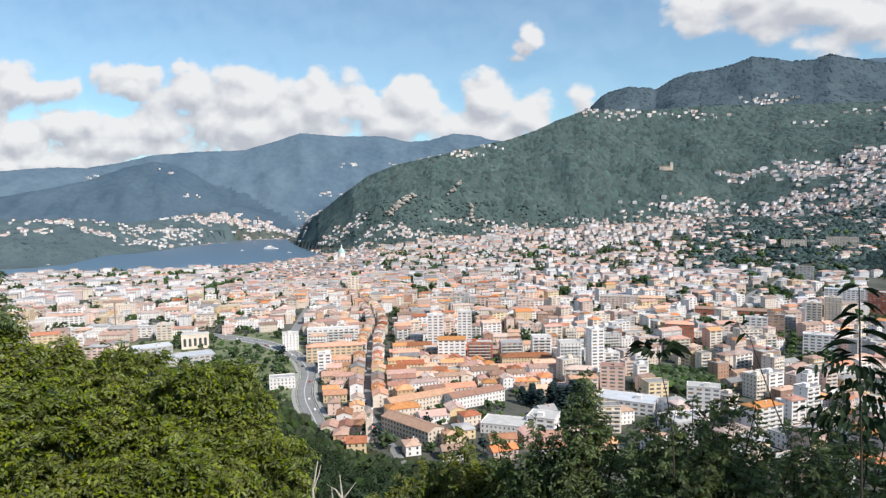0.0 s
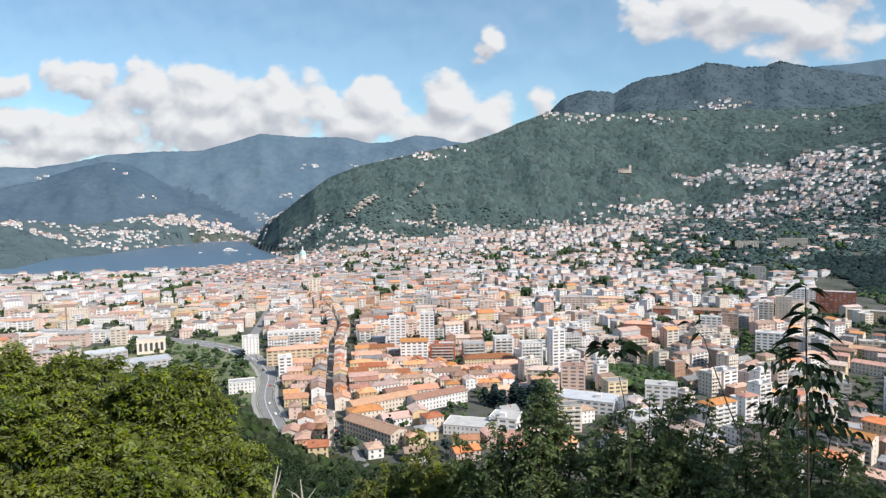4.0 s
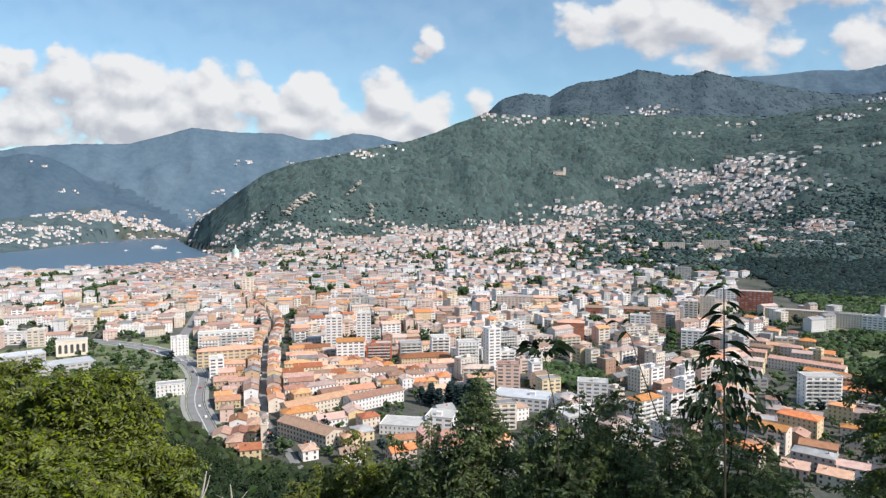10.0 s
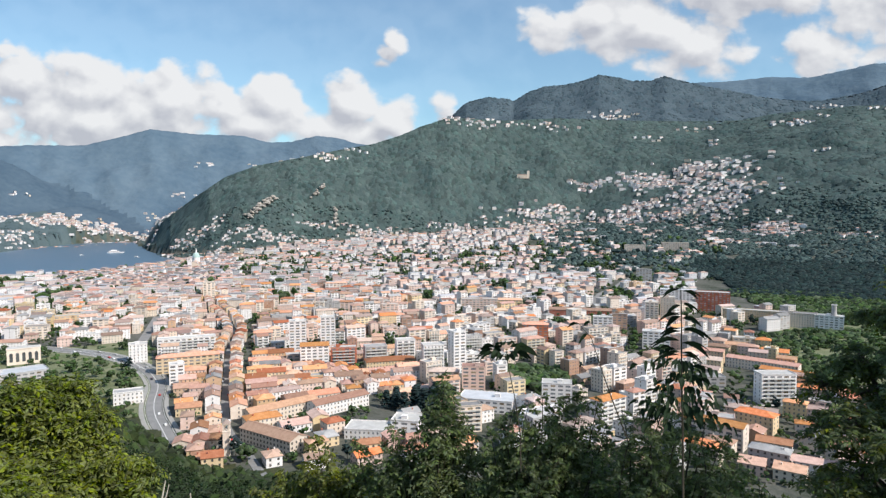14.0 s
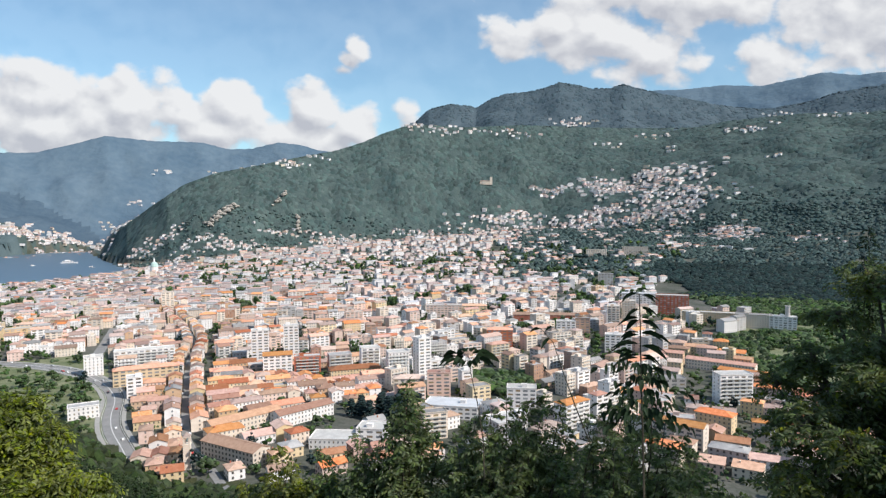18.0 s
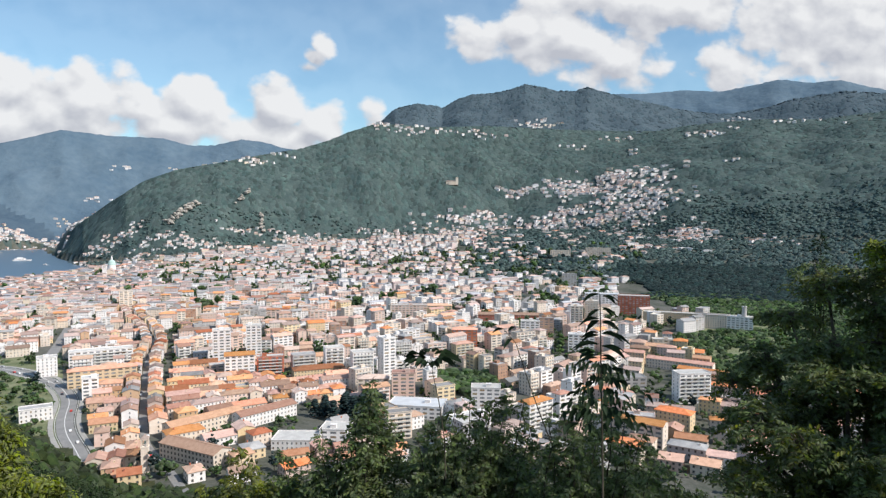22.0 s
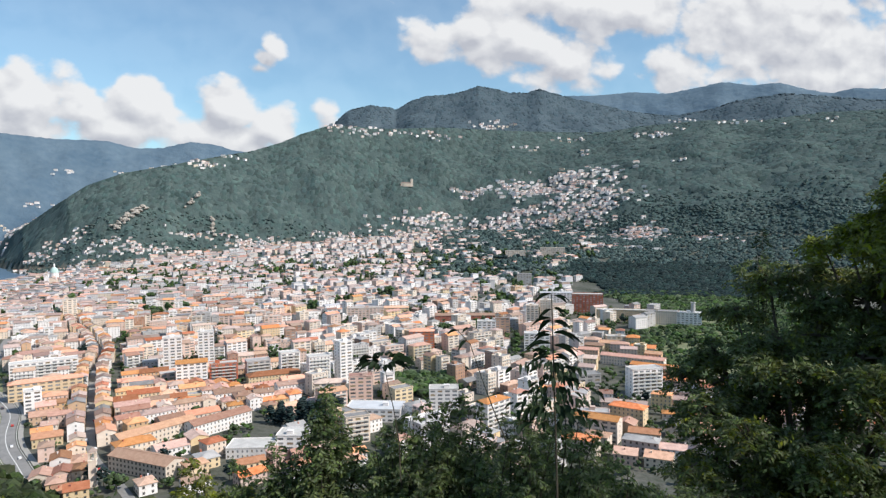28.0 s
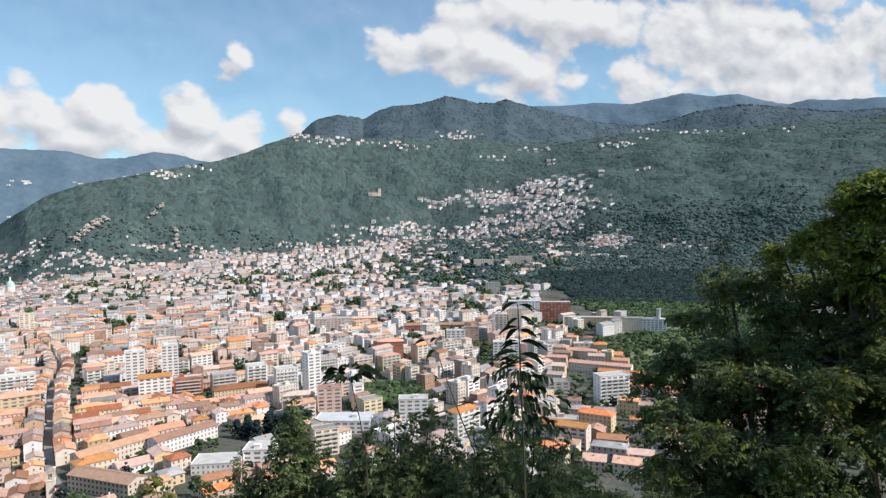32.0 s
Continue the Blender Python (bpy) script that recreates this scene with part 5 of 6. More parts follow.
KINDS = [tree_kind(41, 9, 3.6, TOWN_LEAF), tree_kind(42, 12, 4.6, TOWN_LEAF), tree_kind(43, 14, 3.4, DARK_WOODS, True), tree_kind(44, 7, 3.2, TOWN_LEAF)]
for k, (ob, x, y) in enumerate(zip(KINDS, (-300, -322, -340, -318), (560, 600, 630, 575))):
    ob.matrix_world = pose(x, y, land_at(x, y))


round_tree = copy_thing(KINDS[0], pose(-141, 401, land_at(-141, 401)) @ Matrix.Scale(1.35, 4))
round_tree.matrix_basis = pose(-141, 401, land_at(-141, 401)) @ Matrix.Scale(1.35, 4)


def trees(seed, n, inside, box, kinds, margin=1.5):
    rs = np.random.RandomState(seed)
    made = 0
    for _ in range(n * 30):
        x, y = rs.uniform(box[0], box[2]), rs.uniform(box[1], box[3])
        if not inside(x, y) or (cells(x, y, 3, 3, 0, margin) & TAKEN):
            continue
        TAKEN.update(cells(x, y, 1, 1, 0))
        k = KINDS[kinds[rs.randint(len(kinds))]]
        m = pose(x, y, land_at(x, y), 0, 0, rs.uniform(0, 360)) @ Matrix.Scale(rs.uniform(0.75, 1.2), 4)
        ob = copy_thing(k, m)
        ob.matrix_basis = m
        made += 1
        if made >= n:
            return


def in_meadow(x, y):
    r, az = headed(x, y)
    return -41 < az < -26.6 and 500 < r < 860 and free_of_hill(x, y)


trees(51, 60, in_blocks, (-80, 400, 700, 1100), (0, 1, 2, 3))
trees(52, 50, in_middle, (-600, 700, 540, 1500), (0, 1, 2))
trees(53, 45, in_old_town, (-1200, 600, -240, 1600), (0, 1, 2))
trees(54, 45, in_meadow, (-650, 400, -240, 850), (0, 3, 1))
trees(55, 55, lambda x, y: in_park(x, y) and math.hypot(x, y) < 1250, (50, 450, 800, 1250), (0, 1, 3))
trees(56, 16, in_old_suburb, (-300, 400, 60, 700), (0, 3, 2))


def gardens(seed, n, box, inside, tall, label):
    """Small trees and hedges in the free plots between houses, tall ones where the town leaves room."""
    rs = np.random.RandomState(seed)
    xs, ys = rs.uniform(box[0], box[2], n), rs.uniform(box[1], box[3], n)
    roomy = pocket(xs, ys)
    c, size = [], []
    for x, y, big in zip(xs, ys, roomy):
        if inside(x, y) and not (cells(x, y, 2, 2, 0, 1.0) & TAKEN):
            top = rs.uniform(0.55, 1.0) * tall * (1.25 if big else 0.75)
            for _ in range(rs.randint(3, 7)):
                h = rs.rand()
                c.append((x + rs.normal() * 2.0, y + rs.normal() * 2.0, top * (0.25 + 0.7 * h)))
                size.append(rs.uniform(0.16, 0.30) * top)
    c = np.array(c)
    c[:, 2] += np.maximum(land(c[:, 0], c[:, 1]), 0)
    tagged(new("garden_greenery", clump_mesh("garden_greenery", c, np.array(size), TOWN_LEAF, rs)), label, "greenery", kind="stuff")


gardens(57, 8000, (-900, 350, 800, 1100), lambda x, y: in_blocks(x, y) or in_middle(x, y) or in_old_town(x, y) or in_old_suburb(x, y), 10, "garden trees and hedges between town houses")
gardens(157, 8000, (-1300, 1050, 800, 1900), lambda x, y: in_middle(x, y) or in_old_town(x, y) or in_upper_town(x, y), 16, "tall garden trees between the farther houses")
woods("meadow_scrub", 58, 1400, (-41, -26.8), (480, 860), (0.9, 2.8), TOWN_LEAF, "low scrub on the rough meadow", lambda x, y, z, r, az: (waves(x, y, 60, 25) > -0.05) & np.array([not (cells(a, b, 1, 1, 0) & TAKEN) for a, b in zip(x, y)]))
woods("field_trees", 59, 4200, (24, 45), (680, 1250), (2.5, 5.2), TOWN_LEAF, "rows of trees round the sports fields", lambda x, y, z, r, az: (waves(x, y, 130, 26) > -0.55) & (z < 20) & np.array([not (cells(a, b, 3, 3, 0) & TAKEN) for a, b in zip(x, y)]))
woods("small_park", 60, 260, (3.2, 8.8), (563, 648), (3.0, 5.2), TOWN_LEAF, "rounded trees of a small park", lambda x, y, z, r, az: (r > 585 - 14 * (az - 5)) & np.array([not (cells(a, b, 3, 3, 0) & TAKEN) for a, b in zip(x, y)]), 0.9)


def cedar(x, y, height):
    """A dark cedar: straight trunk with level tiers of foliage."""
    rs = np.random.RandomState(int(x * 3 + y))
    t = Shape()
    t.tube([(0, 0, -1), (0.1, 0, height * 0.5), (0, 0.1, height * 0.96)], [0.4, 0.28, 0.06], 7)
    trunk = new("cedar", t.mesh("cedar", BARK))
    c, rad = [], []
    for k in range(9):
        z = height * (0.18 + 0.095 * k)
        reach = height * 0.36 * (1 - k / 10.5)
        for a in rs.uniform(0, 6.28, 12):
            q = reach * rs.uniform(0.25, 1.0)
            c.append((math.cos(a) * q, math.sin(a) * q, z - q * 0.12)), rad.append(rs.uniform(0.07, 0.12) * height)
    crown = new("crown", clump_mesh("crown", np.array(c), np.array(rad), DARK_WOODS, rs, 0.5))
    crown.parent = trunk
    trunk.location = (x, y, land_at(x, y))
    return tagged(trunk, "dark spreading cedar among the town houses", "tree", "cedars in a garden")


for k in range(11):
    cedar(CEDARS[0] - 24 + 5.2 * k + 2 * math.sin(k * 2.1), CEDARS[1] + 10 * math.sin(k * 1.7), 15 + 6 * math.sin(k * 3.3) ** 2)


# ---- trees and shrubs on the near slope ----
def at(heading, rise, dist):
    """A point by heading and rise in degrees from the standing place, at that distance."""
    a, b = radians(heading), radians(rise)
    return np.array([dist * math.sin(a) * math.cos(b), dist * math.cos(a) * math.cos(b), 160 + dist * math.sin(b)])


def pinnate(name, roots, dirs, lengths, pairs, leaf, mat, rs, sag=0.45, wide=0.42):
    """Feathered leaves: arching stalks with pairs of folded leaflets."""
    n = len(roots)
    dirs = dirs / (np.linalg.norm(dirs, axis=1)[:, None] + 1e-9)
    side = np.cross(dirs, np.array([0, 0, 1.0]) + rs.normal(size=(n, 3)) * 0.4)
    side /= np.linalg.norm(side, axis=1)[:, None] + 1e-9
    u = np.linspace(0.15, 1.0, pairs)[None, :, None]
    L = np.asarray(lengths)[:, None, None]
    stalk = roots[:, None, :] + dirs[:, None, :] * L * u
    stalk[:, :, 2] -= (L * sag * u ** 2)[:, :, 0]
    along = np.repeat(dirs[:, None, :], pairs, 1)
    along[:, :, 2] -= (2 * sag * u)[:, :, 0]
    along /= np.linalg.norm(along, axis=2)[:, :, None]
    quads = []
    for hand in (-1, 1):
        d = along * 0.5 + side[:, None, :] * hand * 0.9 + rs.normal(size=(n, pairs, 3)) * 0.22
        d[:, :, 2] -= 0.3
        d /= np.linalg.norm(d, axis=2)[:, :, None]
        e = along - (along * d).sum(2)[:, :, None] * d
        e /= np.linalg.norm(e, axis=2)[:, :, None] + 1e-9
        up = np.cross(d, e)
        s = leaf * rs.uniform(0.7, 1.3, (n, pairs, 1))
        mid = stalk + d * s * 0.45 - up * s * 0.06
        quads.append(np.stack([stalk, mid + e * s * wide * 0.5, stalk + d * s, mid - e * s * wide * 0.5], 2))
    v = np.stack(quads, 2).reshape(-1, 3)
    k = np.arange(len(v) // 4) * 4
    f = np.concatenate([np.stack([k, k + 1, k + 2], 1), np.stack([k, k + 2, k + 3], 1)])
    return mesh_of(name, v, f, mat)


def leafy(name, seed, foot, lumps, leaves, size, mat, label, category="tree", trunk_r=0.16, mat2=None, sprays=9, reach=0.5, pairs=6, layer=0.3):
    """A tree or shrub: trunk from the slope, a limb to each lump of the crown, and layered sprays of feathered leaves."""
    rs = np.random.RandomState(seed)
    fx, fy = foot
    fz = land_at(fx, fy) - 0.3
    ob = new(name)
    ob.location = (fx, fy, fz)
    base = np.array([fx, fy, fz])
    tagged(ob, label, category)
    mid = np.mean([c for c, r in lumps], axis=0)
    t = Shape()
    heart = np.array([fx * 0.5 + mid[0] * 0.5, fy * 0.5 + mid[1] * 0.5, fz + (mid[2] - fz) * 0.55]) - base
    t.tube([(0, 0, 0), tuple(heart * 0.5 + np.array([0.1, 0.05, 0.2])), tuple(heart)], [trunk_r, trunk_r * 0.8, trunk_r * 0.55], 8)
    part("trunk", t, BARK, ob)
    limbs = Shape()
    roots, dirs = [], []
    areas = np.array([r ** 2 for c, r in lumps])
    for (c, r), share in zip(lumps, areas / areas.sum()):
        tip = c - base
        bend = (heart + tip) / 2 + rs.normal(size=3) * 0.12 * r
        limbs.tube([tuple(heart), tuple(bend), tuple(tip)], [trunk_r * 0.45, trunk_r * 0.25, trunk_r * 0.08], 6)
        n = max(8, int(leaves * share / (2 * pairs)))
        d = rs.normal(size=(sprays, 3))
        d /= np.linalg.norm(d, axis=1)[:, None]
        d[:, 2] = d[:, 2] * 0.8 + 0.1
        centre = tip + d * r * rs.uniform(0.35, 0.95, (sprays, 1))
        for q in centre:
            limbs.tube([tuple(tip), tuple((tip + q) / 2 + rs.normal(size=3) * 0.06 * r), tuple(q)], [trunk_r * 0.14, trunk_r * 0.1, trunk_r * 0.04], 4)
        which = rs.randint(0, sprays, n)
        a, q = rs.uniform(0, 6.283, n), np.sqrt(rs.rand(n)) * r * reach * rs.uniform(0.6, 1.25, sprays)[which]
        off = np.stack([np.cos(a) * q, np.sin(a) * q, rs.normal(size=n) * r * reach * layer * 0.5 - q * 0.25], 1)
        roots.append(centre[which] + off)
        dirs.append(np.stack([np.cos(a), np.sin(a), rs.uniform(-0.2, 0.9, n)], 1) + rs.normal(size=(n, 3)) * 0.35 + d[which] * 0.4)
    part("branchwork", limbs, BARK, ob, kind="stuff")
    roots, dirs = np.concatenate(roots), np.concatenate(dirs)
    odd = rs.rand(len(roots)) < (0.25 if mat2 is not None else 0.0)
    for some, m in ((~odd, mat), (odd, mat2)):
        if some.sum():
            one = new("leaves", pinnate("leaves", roots[some], dirs[some], size * pairs * rs.uniform(0.5, 1.0, int(some.sum())), pairs, size * 1.7, m, rs))
            one.parent = ob
            tagged(one, kind="stuff")
    return ob


def plume(name, seed, tips, mat, label, leaf=0.075, category="shrub", low=-27.0, stride=0.05):
    """A bush of upright shoots: each shoot ends at a heading, rise and distance, feathered with leaves that grow longer downwards."""
    rs = np.random.RandomState(seed)
    ob = new(name)
    foot = at(tips[0][0], low, tips[0][2])
    ob.location = tuple(foot)
    tagged(ob, label, category)
    wood = Shape()
    roots, dirs, lens = [], [], []
    for heading, rise, dist in tips:
        end = at(heading, rise, dist) - foot
        root = (at(heading * 0.6 + tips[0][0] * 0.4, low, dist) - foot) * np.array([1, 1, 1])
        lean = rs.normal(size=3) * np.array([0.1, 0.1, 0.0])
        tall = np.linalg.norm(end - root)
        line = [root + (end - root) * u + lean * math.sin(u * 3.14) for u in np.linspace(0, 1, 6)]
        wood.tube([tuple(p) for p in line], [0.016, 0.013, 0.011, 0.008, 0.006, 0.003], 5)
        s = 0.02
        while s < tall * 0.92:
            u = 1 - s / tall
            p = root + (end - root) * u + lean * math.sin(u * 3.14)
            a = rs.uniform(0, 6.283)
            grow = min(1.0, 0.22 + s / 0.9)
            roots.append(p), dirs.append((math.cos(a), math.sin(a), rs.uniform(0.2, 0.9))), lens.append(leaf * 6.5 * grow * rs.uniform(0.7, 1.1))
            s += stride * rs.uniform(0.3, 0.8)
    part("shoot", wood, STEM, ob, kind="stuff")
    one = new("leaves", pinnate("leaves", np.array(roots), np.array(dirs), lens, 7, leaf, mat, rs, 0.5, 0.45))
    one.parent = ob
    tagged(one, kind="stuff")
    return ob


def lump(heading, rise, dist, degrees):
    return (at(heading, rise, dist), dist * math.tan(radians(degrees)))


def foot_of(heading, dist):
    return (dist * math.sin(radians(heading)), dist * math.cos(radians(heading)))


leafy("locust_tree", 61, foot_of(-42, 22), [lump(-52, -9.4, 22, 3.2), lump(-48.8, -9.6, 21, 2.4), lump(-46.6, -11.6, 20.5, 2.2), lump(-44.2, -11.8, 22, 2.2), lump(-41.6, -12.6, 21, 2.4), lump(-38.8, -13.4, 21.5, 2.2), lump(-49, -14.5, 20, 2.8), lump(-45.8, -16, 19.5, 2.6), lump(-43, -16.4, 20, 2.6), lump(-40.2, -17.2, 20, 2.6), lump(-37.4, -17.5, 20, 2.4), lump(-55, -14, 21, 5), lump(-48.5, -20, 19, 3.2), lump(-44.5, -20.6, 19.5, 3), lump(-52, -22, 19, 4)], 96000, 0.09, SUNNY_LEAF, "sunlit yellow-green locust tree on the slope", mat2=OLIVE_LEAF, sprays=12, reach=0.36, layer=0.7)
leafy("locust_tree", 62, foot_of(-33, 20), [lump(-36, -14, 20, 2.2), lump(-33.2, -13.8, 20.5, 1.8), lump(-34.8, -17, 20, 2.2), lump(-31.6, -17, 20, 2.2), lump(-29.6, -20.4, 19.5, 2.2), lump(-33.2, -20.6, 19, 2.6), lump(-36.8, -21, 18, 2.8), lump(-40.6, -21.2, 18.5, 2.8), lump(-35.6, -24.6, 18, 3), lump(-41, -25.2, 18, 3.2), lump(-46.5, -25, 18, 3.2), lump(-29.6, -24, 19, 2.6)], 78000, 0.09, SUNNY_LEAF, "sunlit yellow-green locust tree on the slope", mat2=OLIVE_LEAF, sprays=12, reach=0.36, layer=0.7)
leafy("dark_tree", 63, foot_of(-51, 14), [lump(-51.5, -7, 14, 3.0), lump(-50.5, -4.5, 14, 1.6), lump(-53, -11, 14, 3.5)], 9000, 0.06, SHADE_LEAF, "dark leafy tree at the edge of the slope")
plume("shrub", 64, [(-16, -21.4, 11), (-13.3, -18.9, 11), (-12, -20.6, 10.5), (-14.4, -21, 10.6), (-18.2, -22.6, 11), (-19.6, -23.6, 11), (-10.4, -22, 10.5), (-8.6, -21.6, 10.5), (-17, -23.5, 10.5), (-12.8, -22.5, 10.2), (-7.4, -22.8, 10), (-20.8, -24.6, 10.5)], OLIVE_LEAF, "olive-green shrub catching the sun", 0.085)
leafy("shrub", 164, foot_of(-15, 11.4), [lump(-15, -23.6, 11.2, 1.6), lump(-12, -23.4, 11, 1.5), lump(-18.5, -25, 11.2, 1.8), lump(-9, -24, 11, 1.5)], 7000, 0.045, SUNNY_LEAF, "low sunny shrub at the slope's edge", "shrub", 0.04, mat2=OLIVE_LEAF)
plume("shrub", 65, [(-1.6, -14.0, 9), (-2.4, -15.8, 9), (-0.9, -16.2, 9), (-1.7, -15.4, 9.2), (-3.2, -17.8, 9), (0.2, -17.8, 9), (-2.0, -17.2, 8.8), (-0.6, -18.4, 8.8), (-4.6, -19.6, 9), (-6.1, -18.2, 9.3), (-6.0, -20.2, 9.2), (-7.6, -21, 9.2), (1.2, -19.2, 8.8), (-9.6, -19.4, 9.6), (-9.2, -21.6, 9.6), (-3.6, -20.8, 8.8)], SHADE_LEAF, "dark pointed shrub on the slope", 0.072)
plume("shrub", 66, [(3.2, -17.6, 8.6), (4.4, -17.0, 8.6), (5.8, -16.4, 8.4), (7.0, -15.8, 8.4), (8.2, -15.9, 8.4), (9.4, -15.6, 8.4), (10.6, -15.2, 8.4), (11.8, -15.8, 8.4), (2.4, -19, 8.4), (4, -19.2, 8.3), (6.2, -18.4, 8.2), (7.8, -18, 8.2), (9, -18.4, 8.2), (10.2, -18, 8.2), (12.4, -18.2, 8.2), (5, -21, 8), (8.5, -21, 8), (11.4, -20.6, 8)], SHADE_LEAF, "dense dark green shrub on the slope", 0.066)
plume("shrub", 67, [(13.8, -16.6, 7.8), (15.2, -16.2, 7.8), (16.6, -15.4, 7.8), (17.8, -14.8, 7.8), (19.2, -14.9, 7.8), (20.6, -16, 7.8), (22, -17.8, 7.8), (14.6, -18.6, 7.6), (16.2, -18.2, 7.6), (18.4, -17.8, 7.6), (20.2, -18.6, 7.6), (22.8, -20.2, 7.8), (24.6, -20.6, 7.8), (26.4, -21.6, 7.8), (17, -21, 7.4), (20, -21.4, 7.4), (23.5, -22.6, 7.6), (28, -22.4, 7.8)], SHADE_LEAF, "dense dark green shrub on the slope", 0.06)
leafy("shrub", 167, foot_of(10, 9.4), [lump(3, -22, 9.2, 2.0), lump(6.4, -20.6, 9.2, 2.0), lump(10, -20, 9.2, 2.0), lump(14, -20.4, 9, 2.0), lump(18, -19.6, 9, 2.0), lump(22, -21.2, 9, 2.2), lump(-1.5, -20.6, 9.4, 2), lump(-5, -23, 9.4, 1.8), lump(12, -23, 8.6, 3), lump(5, -24, 8.6, 3), lump(19, -23.4, 8.6, 3), lump(26, -24.6, 9, 2), lump(29, -23.4, 9, 1.8), lump(24.4, -22.6, 9, 1.6)], 20000, 0.045, SHADE_LEAF, "low tangled undergrowth below the shrubs", "shrub", 0.04)
leafy("broadleaf_tree", 68, foot_of(38, 13), [lump(28.6, -13.2, 12.5, 1.3), lump(31, -10.6, 12.5, 1.7), lump(29.4, -16.6, 12, 1.5), lump(32.6, -7.8, 13, 1.7), lump(35.0, -5.0, 13, 1.8), lump(32, -13, 12.3, 2.2), lump(31.4, -19, 12, 2.2), lump(35.6, -9.4, 12, 2.4), lump(38.6, -4.4, 13, 2.2), lump(38.5, -9, 12.4, 2.6), lump(35.5, -15, 12, 2.6), lump(39.5, -14, 12, 2.8), lump(35, -20.5, 11.5, 2.8), lump(41, -19.5, 11.5, 3.4), lump(43, -4.5, 13, 2.8), lump(43.5, -10, 12.5, 3.2), lump(46.5, -6, 13, 3), lump(47, -15.5, 12, 3.4), lump(32.5, -24.5, 11.5, 3), lump(39, -25.5, 11.5, 3.6), lump(46, -24, 11.5, 4), lump(31, -15.5, 11, 2.0), lump(33.6, -17.5, 10.6, 2.4), lump(36.6, -12.4, 11, 2.4), lump(33.4, -21.4, 10.4, 2.4), lump(38, -17.6, 10.6, 2.8), lump(29.6, -20.6, 10.6, 1.8), lump(36.5, -22.6, 10.2, 2.8), lump(42, -14, 11, 3), lump(28.6, -24, 10.4, 2.2), lump(34, -11, 11.6, 2), lump(41.5, -6.4, 12.6, 2.4), lump(45, -8.6, 12, 2.8), lump(41, -10.6, 11.8, 2.4), lump(38.5, -6.6, 12.6, 2), lump(45.5, -13, 11.6, 2.8), lump(48, -10, 12, 3)], 115000, 0.052, SHADE_LEAF, "large dark leafy tree in its own shade", trunk_r=0.2, mat2=OLIVE_LEAF, sprays=9, reach=0.55)
# sun on the crown's top put into a lighter leaf colour
leafy("broadleaf_tree", 69, foot_of(46, 12.6), [lump(38.6, -2.2, 12.6, 0.8), lump(40.2, -1.6, 12.4, 1.0), lump(41.6, -0.6, 12.2, 1.2), lump(43.4, 1.0, 12.2, 1.4), lump(44.8, 2.0, 12.2, 1.6), lump(47.0, 2.4, 12.2, 1.8), lump(42.8, -2.2, 12, 1.8), lump(46.5, -2.5, 11.8, 2.4), lump(44.5, -3.6, 12, 2)], 26000, 0.06, SUNNY_LEAF, "tree whose lighter olive leaves stand in for a sunlit top")
# out of view: added to cast shade on the shrubs and dark tree
leafy("broadleaf_tree", 169, (11.0, 2.2), [(np.array([9.2, 3.4, 165.2]), 2.2), (np.array([12.0, 4.8, 163.3]), 1.6), (np.array([12.6, 3.6, 162.6]), 1.6), (np.array([10.8, 4.0, 165.6]), 1.8), (np.array([11.6, 1.2, 166.2]), 2.2)], 9000, 0.07, SHADE_LEAF, "broad unseen tree added to shade the shrubs", trunk_r=0.22, sprays=12)
plume("young_conifer", 70, [(34.4, -1.0, 14), (34.2, -3.2, 14), (34.8, -3.6, 14)], PLANT_LEAF, "thin dark tip of a young conifer", 0.06, "tree", -12.0, 0.05)


def sapling(name, seed, stem_pts, leaves, label, width):
    """A thin stem with single broad leaves: each leaf a heading and rise, its length and its hang."""
    rs = np.random.RandomState(seed)
    ob = new(name)
    tagged(ob, label, "sapling")
    base = np.array(stem_pts[0])
    ob.location = tuple(base)
    s = Shape()
    s.tube([tuple(np.array(p) - base) for p in stem_pts], [width * (1 - 0.7 * i / len(stem_pts)) for i in range(len(stem_pts))], 6)
    part("stem", s, STEM, ob)
    for root, tip, wide in leaves:
        root, tip = np.array(root) - base, np.array(tip) - base
        d = tip - root
        side = np.cross(d, rs.normal(size=3) * 0.3 + np.array([0, 0.9, 0.45]))
        side = side / (np.linalg.norm(side) + 1e-9) * wide
        sag = np.array([0, 0, np.linalg.norm(d) * 0.18])
        b = Shape()
        rows_ = []
        for k, u in enumerate((0, 0.15, 0.4, 0.65, 0.88, 1.0)):
            c = root + d * u + sag * math.sin(u * 3.14)
            ww = (0.06, 0.55, 1.0, 0.85, 0.4, 0.02)[k]
            rows_.append((tuple(c - side * ww), tuple(c - sag * 0.25 * ww), tuple(c + side * ww)))
        for p, q in zip(rows_, rows_[1:]):
            b.face([p[0], p[1], q[1], q[0]]), b.face([p[1], p[2], q[2], q[1]])
        part("leaf", b, PLANT_LEAF, ob)
    return ob


rs = np.random.RandomState(77)
# the tall one with hanging leaves
stem = [at(19.2, -24, 5.0), at(19.0, -18, 5.0), at(18.8, -13, 5.0), at(18.7, -9, 5.0), at(18.6, -6.4, 5.0)]
blades = []
